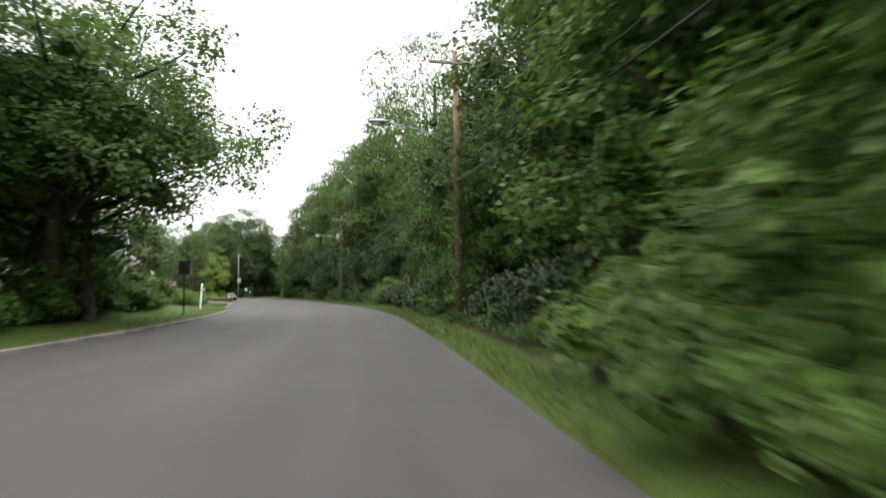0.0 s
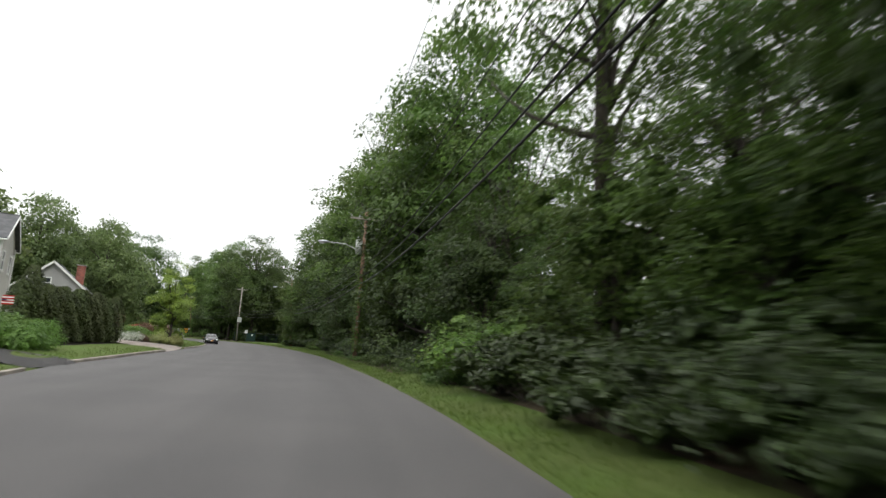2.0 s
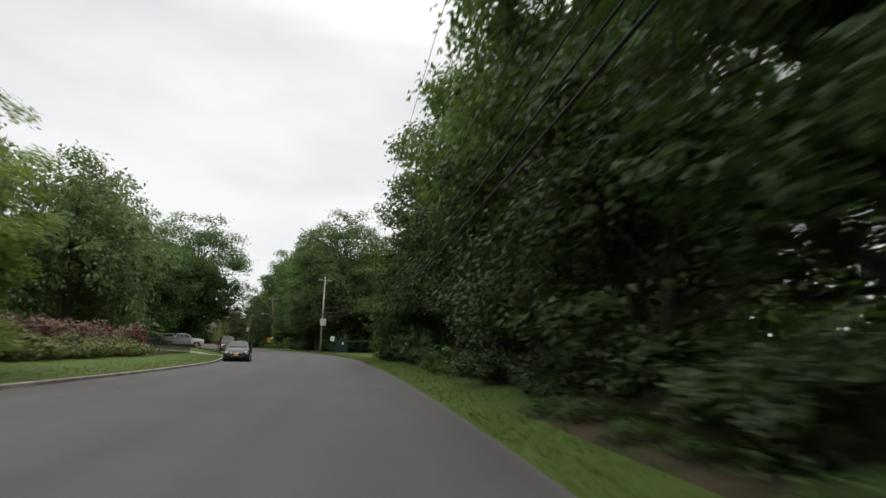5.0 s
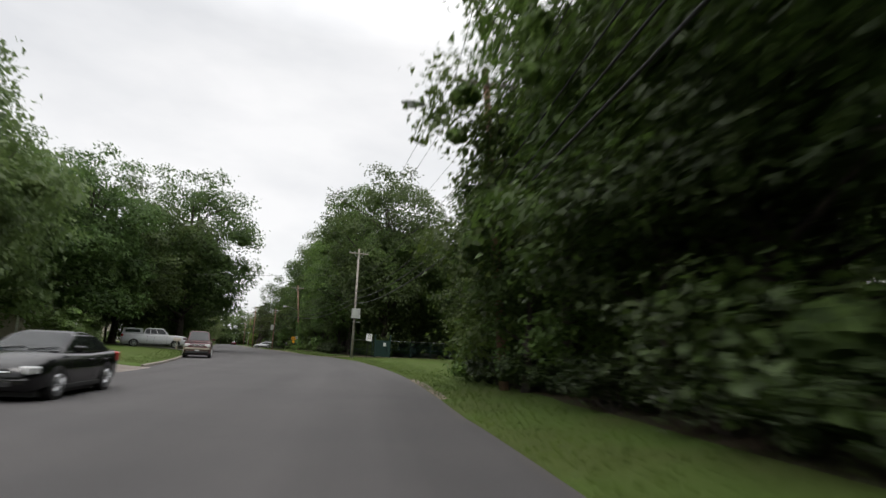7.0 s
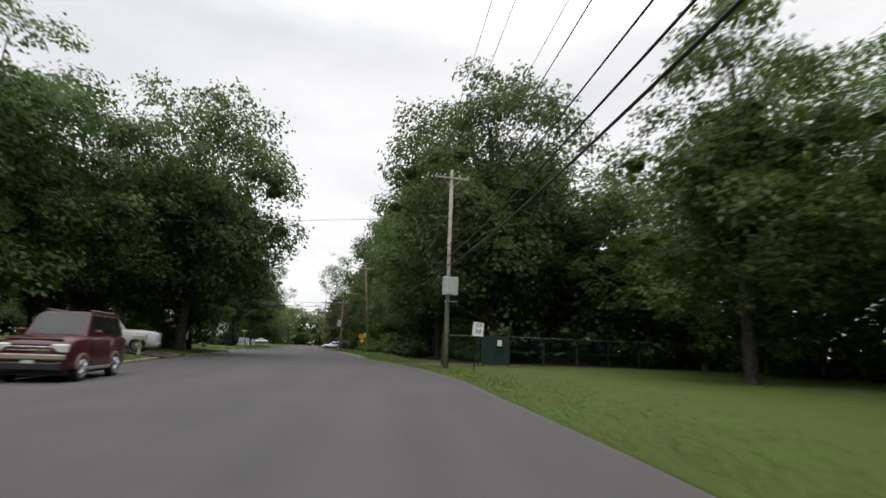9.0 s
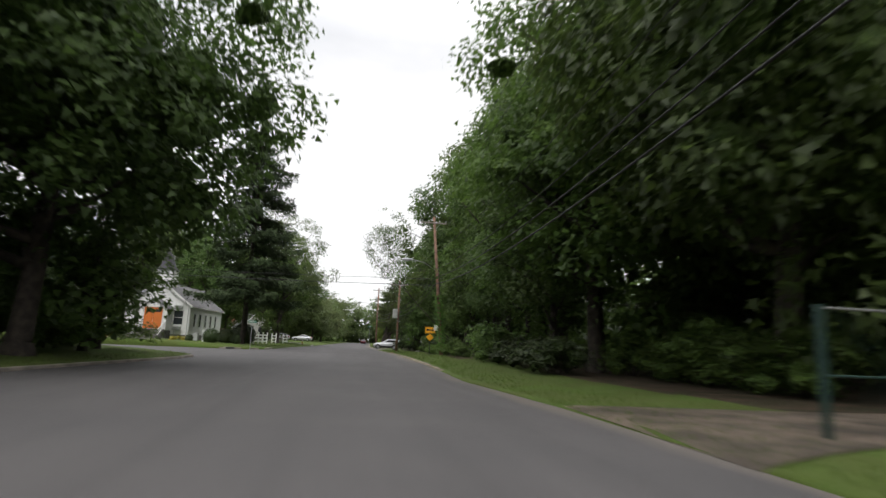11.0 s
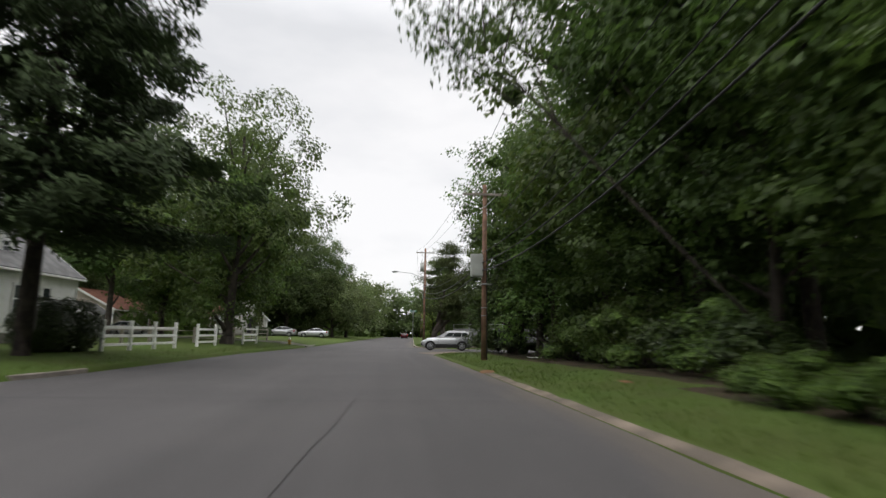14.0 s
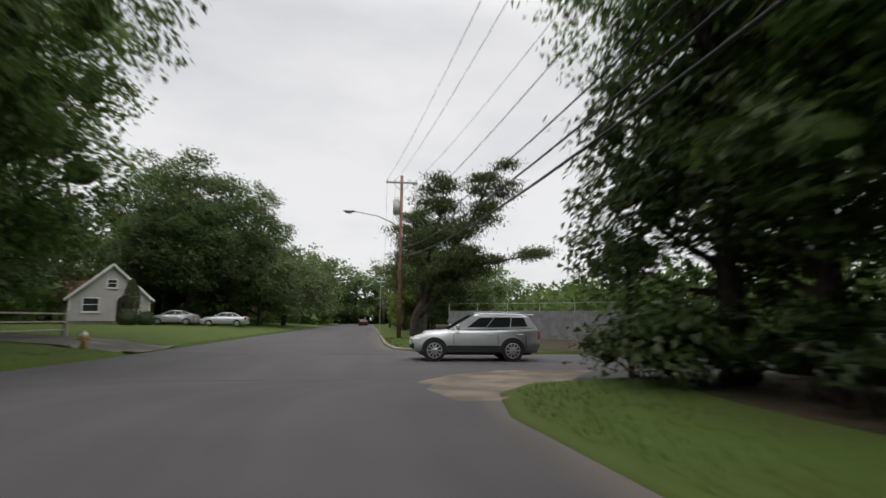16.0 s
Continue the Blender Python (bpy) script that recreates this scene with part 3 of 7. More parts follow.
def leaf_mesh(name, centre, face, length, width, material, rng, hang=0.3, curl=0.12, fold=False):
    """Many small leaves: centre and facing of each, drooping at the tip; folded along the rib where fold is set."""
    n = len(centre)
    face = unit(unit(face) + rng.normal(0, 0.3, (n, 3)))
    axis = rng.normal(0, 1, (n, 3))
    axis[:, 2] -= hang * 2
    axis = unit(axis - face * np.sum(axis * face, axis=1, keepdims=True))
    side = np.cross(face, axis)
    L = (length * rng.uniform(0.65, 1.3, n))[:, None]
    W = L * width
    base, tip = centre - axis * L * 0.5, centre + axis * L * 0.5 - face * L * curl
    mid = centre - axis * L * 0.08 + face * L * curl
    if fold:
        v = np.stack([base, mid + side * W * 0.5, tip, mid - side * W * 0.5], axis=1).reshape(-1, 3)
        k = np.arange(n)[:, None] * 4
        f = np.concatenate([k + np.array([[0, 1, 2]]), k + np.array([[0, 2, 3]])])
    else:
        skew = side * W * rng.uniform(-0.3, 0.3, n)[:, None]
        v = np.stack([base + side * W * 0.5 + axis * L * 0.15, tip + skew, base - side * W * 0.5], axis=1).reshape(-1, 3)
        f = np.arange(3 * n).reshape(-1, 3)
    me = bpy.data.meshes.new(name)
    me.vertices.add(len(v))
    me.vertices.foreach_set("co", v.astype(np.float32).ravel())
    me.loops.add(f.size)
    me.loops.foreach_set("vertex_index", f.astype(np.int32).ravel())
    me.polygons.add(len(f))
    me.polygons.foreach_set("loop_start", np.arange(0, f.size, 3, dtype=np.int32))
    me.materials.append(material)
    me.update(calc_edges=True)
    me.validate()
    return me


def tube_mesh(name, lines, material, sides=7):
    """Tapered round limbs: each line a list of (x, y, z, radius)."""
    verts, faces = [], []
    for line in lines:
        base = len(verts)
        for i, (x, y, z, r) in enumerate(line):
            p = Vector((x, y, z))
            q = Vector(line[min(i + 1, len(line) - 1)][:3]) - Vector(line[max(i - 1, 0)][:3])
            m = q.to_track_quat("Z", "Y").to_matrix()
            for k in range(sides):
                a = 2 * math.pi * k / sides
                verts.append(p + m @ Vector((r * math.cos(a), r * math.sin(a), 0)))
        for i in range(len(line) - 1):
            for k in range(sides):
                a, b = base + i * sides + k, base + i * sides + (k + 1) % sides
                faces.append((a, b, b + sides, a + sides))
    me = mesh_of(name, verts, faces, material)
    me.polygons.foreach_set("use_smooth", [True] * len(faces))
    return me


def limb(a, b, r0, r1, rng, n=5, bow=0.08):
    a, b = np.array(a, float), np.array(b, float)
    L = np.linalg.norm(b - a)
    out = []
    off = rng.normal(0, bow * L, 3)
    for i in range(n + 1):
        f = i / n
        p = a + (b - a) * f + off * math.sin(math.pi * f)
        out.append((*p, r0 + (r1 - r0) * f ** 0.8))
    return out


def sprays(rng, c, rad, n, size, flat=0.72, out=None, loose=0.0, per=7):
    """Leaves of one clump, gathered in small sprays over its upper and outer sides."""
    m = max(3, n // per)
    u = unit(rng.normal(0, 1, (m * 2, 3)))
    side = np.array([0, 0, 0.7]) + (0.75 * out if out is not None else 0)
    w = u @ side
    u = u[np.argsort(-(w + rng.normal(0, 0.6, len(w))))[:m]]
    reach = rad * (0.5 + 0.5 * rng.uniform(0, 1, m) ** 0.6 + np.abs(rng.normal(0, 0.06 + loose, m)))
    mid = c + u * reach[:, None] * np.array([1.12, 1.12, flat])
    pts = np.repeat(mid, per, axis=0) + rng.normal(0, 1, (m * per, 3)) * size * np.array([1.2, 1.2, 0.7])
    face = np.repeat(u * np.array([0.8, 0.8, 0.6]), per, axis=0) + np.array([0, 0, 0.75])
    return pts, face + rng.normal(0, 0.22, face.shape)


def ball():
    """A small round net of points and faces, from an octahedron split once."""
    v = [(1, 0, 0), (-1, 0, 0), (0, 1, 0), (0, -1, 0), (0, 0, 1), (0, 0, -1)]
    f = [(0, 2, 4), (2, 1, 4), (1, 3, 4), (3, 0, 4), (2, 0, 5), (1, 2, 5), (3, 1, 5), (0, 3, 5)]
    for _ in range(1):
        mid, out = {}, []

        def half(i, j):
            key = (min(i, j), max(i, j))
            if key not in mid:
                p = [(v[i][k] + v[j][k]) / 2 for k in range(3)]
                q = math.sqrt(sum(c * c for c in p))
                v.append(tuple(c / q for c in p))
                mid[key] = len(v) - 1
            return mid[key]
        for a, b, c in f:
            x, y, z = half(a, b), half(b, c), half(c, a)
            out += [(a, x, z), (x, b, y), (z, y, c), (x, y, z)]
        f = out
    return np.array(v), np.array(f)


BALL_V, BALL_F = ball()


def inner_foliage(cen, rad, flat, material, rng, ob):
    """The close inner twigs and leaves of each clump: ragged masses under the outer leaves."""
    n = len(BALL_V)
    v, f = [], []
    for k, (c, q) in enumerate(zip(cen, rad)):
        rough = rng.uniform(0.42, 0.84, (n, 1))
        v.append(c + BALL_V * rough * q * np.array([1.1, 1.1, flat]))
        f.append(BALL_F + k * n)
    v, f = np.concatenate(v), np.concatenate(f)
    v[:, 2] = np.maximum(v[:, 2], 0.03)
    me = bpy.data.meshes.new("inner_foliage")
    me.from_pydata(v.tolist(), [], f.tolist())
    me.materials.append(INNER[material.name])
    me.update()
    part("inner_foliage", me, None, ob)


def broadleaf(name, seed, h, r, foot, leaves, size, material, bark, blobs=46, lean=0.0, squash=1.0, loose=0.0, core=0, thin=1.0, lobes=0.22, clump=(0.17, 0.3), fold=False):
    """A tree: tapered trunk, limbs, and a crown of leaf clumps with gaps between them. foot: height of the lowest leaves."""
    rng = np.random.default_rng(seed)
    ob = thing(name, 0, 0, 0)
    ch = h - foot
    top = np.array([lean, rng.normal(0, 0.3), h * 0.8])
    k = np.arange(blobs) + 0.5
    pz = 1 - 2 * k / blobs
    ang = 2.39996 * k + rng.uniform(0, 6.28)
    pq = np.sqrt(1 - pz * pz)
    dirs = unit(np.stack([np.cos(ang) * pq, np.sin(ang) * pq, pz], axis=1) + rng.normal(0, 0.16, (blobs, 3)))
    if foot < 1:      # foliage that hangs to the ground stays broad at its foot
        low = np.maximum(np.linalg.norm(dirs[:, :2], axis=1), 1e-3)
        dirs[:, :2] *= np.where(dirs[:, 2] < 0, np.maximum(low, rng.uniform(0.7, 0.95, blobs)) / low, 1.0)[:, None]
    swell = np.array([1 + lobes * 2.0 * noise.noise(tuple(d * 1.6 + seed * 3.7)) for d in dirs])
    deep = np.where(rng.uniform(0, 1, blobs) < 0.22, rng.uniform(0.35, 0.65, blobs), rng.uniform(0.8, 1.02, blobs))
    rad = r * rng.uniform(*clump, blobs) * np.where(deep > 0.97, 0.72, 1.0) * np.clip(1.12 - 0.3 * dirs[:, 2], 0.8, 1.3)
    wide = np.where(dirs[:, 2] < 0.1, 1.0, 1 - 0.2 * dirs[:, 2])
    span = np.maximum(r * swell * wide * deep - rad * 0.8, r * 0.12)
    tall = np.maximum(ch * 0.5 * (0.55 + 0.45 * swell) * deep - rad * 0.5, 0.2)
    cen = np.stack([lean * 0.6 + dirs[:, 0] * span, dirs[:, 1] * span * squash, foot + ch * 0.5 + dirs[:, 2] * tall], axis=1)
    share = rad ** 2 * np.where(deep < 0.7, 0.45, 1.0)
    share /= share.sum()
    pts, face = [], []
    for c, q, w, d in zip(cen, rad, share, dirs):
        p, f = sprays(rng, c, q, int(leaves * w), size, 0.72, d, loose)
        pts.append(p)
        face.append(f)
    if core:
        heart = np.array([lean * 0.6, 0, foot + ch * 0.46])
        close = (swell * deep < 1.12) & (dirs[:, 2] < 0.25)      # the outermost and upper clumps are leaves alone
        some = np.arange(blobs) % 3 == 0
        mids = heart + (cen - heart) * np.where(dirs[:, 2] > 0.25, 0.3, 0.5)[:, None]
        size_of = 0.85 if core > 1 else 0.6
        inner_foliage(np.concatenate([cen[close], mids[some]]), np.concatenate([rad[close] * 0.6, rad[some] * 1.25]) * size_of, 0.8, material, rng, ob)
    pts, face = np.concatenate(pts), np.concatenate(face)
    keep = pts[:, 2] > 0.12
    tr = (r * 0.045 + 0.05) * thin
    lines = [[(0, 0, -0.2, tr * 1.5), (0.02, 0, 0.4, tr * 1.08)] + limb((0.02, 0, 0.5), (top[0] * 0.8, top[1], h * 0.78), tr, tr * 0.25, rng, 7, 0.02)]
    for c in cen[:: 3]:
        z0 = max(foot * 0.6, min(c[2] - 0.8, h * 0.7)) * rng.uniform(0.6, 0.98)
        f = z0 / (h * 0.78)
        lines.append(limb((top[0] * 0.8 * f, top[1] * f, z0), c, tr * (0.55 - 0.32 * f), 0.02, rng, 4, 0.06))
    part("trunk", tube_mesh("trunk", lines, bark, 6), None, ob)
    part("crown", leaf_mesh("crown", pts[keep], face[keep], size, 0.78, material, rng, fold=fold), None, ob)
    return ob


def bush(name, seed, h, r, leaves, size, material, blobs=14, hang=0.3, width=0.6, core=0):
    rng = np.random.default_rng(seed)
    ob = thing(name, 0, 0, 0)
    pts, face, lines, cen, rad = [], [], [], [], []
    for i in range(blobs):
        a, q = 2.39996 * i + rng.uniform(-0.4, 0.4), ((i + 0.5) / blobs) ** 0.5 * 0.8
        z = rng.uniform(0.2, 0.8) * h * (1.12 - 0.5 * q)
        c = np.array([math.cos(a) * q * r, math.sin(a) * q * r, z])
        if core:
            w = rng.uniform(0.26, 0.46) * min(r, h * 0.8)
            p, f = sprays(rng, c, w, leaves // blobs, size, 0.8, np.array([math.cos(a), math.sin(a), 0]) * q)
            cen.append(c)
            rad.append(w)
        else:
            n = leaves // blobs
            u = unit(rng.normal(0, 1, (n, 3)))
            p = c + u * (rng.uniform(0.3, 1.0, n) ** 0.5)[:, None] * np.array([0.48 * r, 0.48 * r, 0.3 * h])
            f = u + np.array([0, 0, 0.6])
        pts.append(p)
        face.append(f)
        lines.append(limb((rng.normal(0, 0.08), rng.normal(0, 0.08), -0.1), c, 0.03, 0.008, rng, 3))
    if core:
        inner_foliage(cen, rad, 0.8, material, rng, ob)
    pts, face = np.concatenate(pts), np.concatenate(face)
    k = pts[:, 2] > 0.02
    tagged(part("branch", tube_mesh("branch", lines, BARK, 5), None, ob), kind="stuff")
    part("foliage", leaf_mesh("foliage", pts[k], face[k], size, width, material, rng, hang), None, ob)
    return ob


def clipped(name, seed, h, r, leaves, size, material):
    """A clipped dome: close leaves over an uneven rounded body, with darker ones inside."""
    rng = np.random.default_rng(seed)
    ob = thing(name, 0, 0, 0)
    u = unit(rng.normal(0, 1, (leaves, 3)))
    bump = 1 + 0.05 * np.sin(u[:, 0] * 7 + 1) * np.sin(u[:, 1] * 6) + 0.03 * np.sin(u[:, 2] * 11)
    deep = np.where(rng.uniform(0, 1, leaves) < 0.35, rng.uniform(0.4, 0.9, leaves), 0.97 + 0.05 * rng.normal(0, 1, leaves))
    p = u * (bump * deep)[:, None] * np.array([r, r, h * 0.56]) + np.array([0, 0, h * 0.46])
    k = p[:, 2] > 0.03
    part("stem", tube_mesh("stem", [[(0, 0, -0.1, 0.06), (0.02, 0, h * 0.5, 0.03)]] + [limb((0, 0, 0.1), (math.cos(a) * r * 0.6, math.sin(a) * r * 0.6, h * 0.6), 0.03, 0.01, rng, 3) for a in range(6)], BARK, 5), None, ob)
    part("foliage", leaf_mesh("foliage", p[k], (u + np.array([0, 0, 0.3]))[k], size, 0.6, material, rng, 0.2), None, ob)
    return ob


def conifer_column(name, seed, h, r, leaves, material):
    """A clipped column of arborvitae, broadest at a third of its height."""
    rng = np.random.default_rng(seed)
    ob = thing(name, 0, 0, 0)
    z = rng.uniform(0.03, 1, leaves) ** 0.9
    a = rng.uniform(0, 6.28, leaves)
    prof = np.sqrt(np.clip(1 - ((z - 0.3) / 0.72) ** 2, 0.01, 1)) * (1 + 0.12 * np.sin(a * 5 + z * 9))
    q = r * prof * rng.uniform(0.8, 1.06, leaves)
    p = np.stack([np.cos(a) * q, np.sin(a) * q, z * h], axis=1)
    f = np.stack([np.cos(a), np.sin(a), 0.3 + 0 * a], axis=1)
    part("trunk", tube_mesh("trunk", [limb((0, 0, -0.1), (0, 0, h * 0.8), 0.07, 0.02, rng)], BARK, 6), None, ob)
    part("foliage", leaf_mesh("foliage", p, f, 0.16, 0.42, material, rng, -0.9), None, ob)
    return ob


def spruce(name, seed, h, r, leaves):
    rng = np.random.default_rng(seed)
    ob = thing(name, 0, 0, 0)
    lines = [[(0, 0, -0.2, 0.42), (0, 0, 1, 0.33), (0.1, 0, h * 0.5, 0.2), (0, 0, h, 0.02)]]
    pts, face = [], []
    z = 5.6
    arms = []
    while z < h - 0.4:
        f = z / h
        reach = r * (1 - f) ** 0.45 * (0.72 + 0.4 * math.sin(z * 1.7) ** 2) * min(1, 0.25 + (1 - f) * 5) + 0.15
        for k in range(int(6 + 3 * (1 - f))):
            a = rng.uniform(0, 6.28)
            L = reach * rng.uniform(0.62, 1.12)
            arms.append((z, a, L))
        z += 0.55 + 0.45 * (1 - f)
    tot = sum(L ** 1.2 for _, _, L in arms)
    for z, a, L in arms:
        d = np.array([math.cos(a), math.sin(a), 0])
        tipz = -0.28 * L + 0.12 * L
        n = max(12, int(leaves * L ** 1.2 / tot))
        t = rng.uniform(0.12, 1, n) ** 0.75
        sag = np.where(t < 0.7, -0.26 * L * t, -0.18 * L + 0.1 * L * (t - 0.7))
        sidev = np.array([-d[1], d[0], 0])
        p = np.array([0, 0, z]) + d * (t * L)[:, None] + sidev * (rng.normal(0, 0.13, n) * L * (1.15 - t * 0.7))[:, None]
        p[:, 2] += sag - np.abs(rng.normal(0, 0.42, n))
        pts.append(p)
        face.append(np.tile(d * 0.4 + np.array([0, 0, 0.8]), (n, 1)))
        lines.append([(0, 0, z, 0.06 * L / r + 0.02), (*(d[:2] * L * 0.5), z - 0.13 * L, 0.03), (*(d[:2] * L * 0.95), z - 0.16 * L, 0.01)])
    part("trunk", tube_mesh("trunk", lines, BARK, 6), None, ob)
    part("crown", leaf_mesh("crown", np.concatenate(pts), np.concatenate(face), 0.37, 0.42, NEEDLE, rng, 0.9), None, ob)
    return ob


def pine(name, seed, h, leaves):
    """An old pine whose stems lean apart, with flat open plates of needles."""
    rng = np.random.default_rng(seed)
    ob = thing(name, 0, 0, 0)
    stems = [[(0, 0, -0.2, 0.34), (0.05, 0, 1.2, 0.28), (1.4, 0.1, h * 0.36, 0.2), (3.6, 0.3, h * 0.68, 0.12), (5.2, 0.2, h, 0.03)],
             [(0.05, 0, 1.1, 0.24), (1.6, -0.3, 2.6, 0.18), (3.3, -0.5, 4.3, 0.12), (6.8, -0.6, 5.0, 0.03)],
             [(0.3, 0.05, 2.2, 0.2), (1.0, 0.5, h * 0.5, 0.13), (2.2, 0.8, h * 0.9, 0.03)]]
    lines, pts, face, plates = [], [], [], []
    for st, count, f0 in zip(stems, (22, 9, 14), (0.35, 0.45, 0.35)):
        line = np.array(st)
        lines.append(st)
        for i in range(count):
            f = f0 + (1 - f0) * (i + rng.uniform(0, 1)) / count
            o = np.array([np.interp(f * (len(st) - 1), range(len(st)), line[:, k]) for k in range(3)])
            ang, L = rng.uniform(0, 6.28), (3.6 - 2.2 * f) * rng.uniform(0.6, 1.15)
            e = o + np.array([math.cos(ang) * L, math.sin(ang) * L, 0.16 * L + rng.normal(0, 0.15)])
            lines.append(limb(o, e, 0.05, 0.012, rng, 3, 0.05))
            plates.append((o, e, L))
    for o, e, L in plates:
        n = leaves // len(plates)
        c = o + (e - o) * rng.uniform(0.3, 1.1, n)[:, None]
        tuft = c[rng.integers(0, 9, n)] if n > 9 else c
        p = 0.35 * c + 0.65 * tuft + rng.normal(0, 1, (n, 3)) * np.array([0.42, 0.42, 0.16]) * (0.6 + 0.3 * L)
        pts.append(p)
        face.append(rng.normal(0, 0.7, (n, 3)) + np.array([0, 0, 0.6]))
    part("trunk", tube_mesh("trunk", lines, BARK, 7), None, ob)
    part("crown", leaf_mesh("crown", np.concatenate(pts), np.concatenate(face), 0.26, 0.26, PINE, rng, -0.5), None, ob)
    return ob


KINDS, MADE = {}, {}


def kind(key, make, label, category, group=""):
    KINDS[key] = (make, label, category, group)


def plant(key, x, y, scale=1.0, turn=0.0, tall=1.0, sink=0.05, label=""):
    make, lab, category, group = KINDS[key]
    m = pose(x, y, height(x, y) - sink, 0, 0, turn) @ Matrix.Diagonal((scale, scale, scale * tall, 1))
    if key not in MADE:
        MADE[key] = make()
        tagged(MADE[key], lab, category, group)
        MADE[key].matrix_basis = m
        ob = MADE[key]
    else:
        src = MADE[key]
        ob = copy_thing(src, pose(0, 0, 0))
        ob.matrix_basis = m
    if label:
        tagged(ob, label)
    return ob


kind("tall_a", lambda: broadleaf("tree", 1, 22.5, 6.6, 2.0, 16500, 0.31, LEAF_MID, BARK, 62, core=2), "tall green broadleaf tree with a dense crown", "tree", "roadside woods")
kind("tall_b", lambda: broadleaf("tree", 2, 22, 5.6, 4.0, 15000, 0.3, LEAF_OAK, BARK, 56, core=2), "tall slim woodland tree with a dark crown", "tree", "roadside woods")
kind("oak_a", lambda: broadleaf("oak_tree", 3, 21.5, 8.7, 1.8, 34000, 0.325, LEAF_OAK, BARK, 84, core=2, lobes=0.3), "big spreading oak with a dark green crown", "tree", "oaks")
kind("edge_a", lambda: broadleaf("tree", 4, 9.5, 3.5, 0.3, 11000, 0.16, LEAF_BRIGHT, BARK, 46, core=2, lobes=0.3), "bright green young tree hung with vines down to the ground", "tree", "roadside woods")
kind("edge_b", lambda: broadleaf("tree", 5, 12.0, 3.8, 0.3, 10000, 0.185, LEAF_MID, BARK, 50, core=2, lobes=0.3), "green tree hung with vines beside the road", "tree", "roadside woods")
kind("edge_c", lambda: broadleaf("tree", 25, 12.5, 4.2, 2.0, 9500, 0.19, LEAF_OAK, BARK, 46, core=2, lobes=0.3), "dark green understorey tree at the wood's edge", "tree", "roadside woods")
kind("edge_d", lambda: broadleaf("tree", 41, 12.5, 4.1, 0.3, 10000, 0.19, LEAF_VINE_SHADED, BARK, 48, core=2, lobes=0.3), "tree hung with vines down to the ground, leaves darkened for shade", "tree", "roadside woods")
kind("shrub_c", lambda: bush("shrub", 26, 1.8, 1.5, 2000, 0.13, LEAF_SHADED, 12, core=2), "shrub under the trees, leaves darkened for shade", "shrub", "roadside shrubs")
kind("canopy", lambda: broadleaf("tree", 24, 17.0, 5.2, 6.0, 7600, 0.19, LEAF_MID, BARK, 44, loose=0.12, core=0, clump=(0.14, 0.26), lobes=0.4), "slender woodland tree with a thin high crown", "tree", "roadside woods")
kind("grove", lambda: broadleaf("tree", 31, 24.0, 6.0, 7.5, 14000, 0.31, LEAF_MID, BARK, 44, loose=0.05, core=2, clump=(0.16, 0.27), lobes=0.4), "tall light green tree with bare lower trunk behind the church", "tree", "garden trees")
kind("shrub_a", lambda: bush("shrub", 6, 2.2, 1.5, 2600, 0.135, LEAF_BRIGHT, 13, core=2), "bright green roadside shrub", "shrub", "roadside shrubs")
kind("shrub_b", lambda: bush("shrub", 7, 2.9, 1.7, 2800, 0.15, LEAF_MID, 14, core=2), "dense green roadside shrub", "shrub", "roadside shrubs")
kind("far", lambda: broadleaf("tree", 8, 19, 7.0, 0.3, 3800, 0.68, LEAF_HAZED, BARK, 44, core=1, lobes=0.3), "distant green broadleaf tree, leaves paled for haze", "tree", "distant trees")
kind("garden", lambda: broadleaf("tree", 9, 14, 6.8, 1.3, 21000, 0.2, LEAF_MID, BARK, 66, core=2, lobes=0.32, clump=(0.14, 0.26), fold=True), "green maple with spreading limbs over the road", "tree", "garden trees")
kind("maple", lambda: broadleaf("tree", 43, 14, 6.2, 3.4, 16000, 0.2, LEAF_MID, BARK, 56, core=2, lobes=0.34, clump=(0.14, 0.26), fold=True), "green maple with a clear trunk beside the road", "tree", "garden trees")
kind("lime", lambda: broadleaf("tree", 10, 8.4, 2.1, 0.3, 15000, 0.125, LEAF_LIME, BARK, 46, core=2), "yellow-green young tree in a front garden", "tree")
kind("airy", lambda: broadleaf("tree", 14, 11, 3.4, 3.0, 4200, 0.17, LEAF_OAK, BARK, 40, loose=0.2), "thin-leaved tree with an open airy crown", "tree")
kind("leaning", lambda: broadleaf("tree", 29, 11.0, 2.6, 5.6, 5200, 0.13, LEAF_OAK, BARK, 30, lean=13.0, loose=0.2, thin=0.3), "thin tree leaning out over the road with airy twigs", "tree")
kind("round", lambda: broadleaf("tree", 15, 12, 5.4, 0.6, 12000, 0.31, LEAF_HAZED, BARK, 52, core=2), "rounded light green tree, leaves paled for haze", "tree", "garden trees")
kind("spruce", lambda: spruce("spruce_tree", 11, 27, 7.4, 62000), "tall dark spruce with drooping branches beside the church", "tree")
kind("pine", lambda: pine("pine_tree", 12, 11.0, 30000), "old leaning pine with flat needle plates", "tree", "pines")
kind("column", lambda: conifer_column("arborvitae", 13, 3.4, 0.62, 3000, LEAF_CEDAR), "clipped column of dark green arborvitae", "hedge plant", "arborvitae row")
kind("cushion", lambda: clipped("clipped_bush", 16, 1.5, 0.85, 4500, 0.115, LEAF_HEDGE), "round clipped dark green bush", "shrub", "clipped bushes")
kind("red", lambda: bush("red_shrub", 17, 2.4, 1.5, 4200, 0.13, LEAF_RED, 16, core=2), "dark red-leaved ornamental shrub", "shrub", "red shrubs")
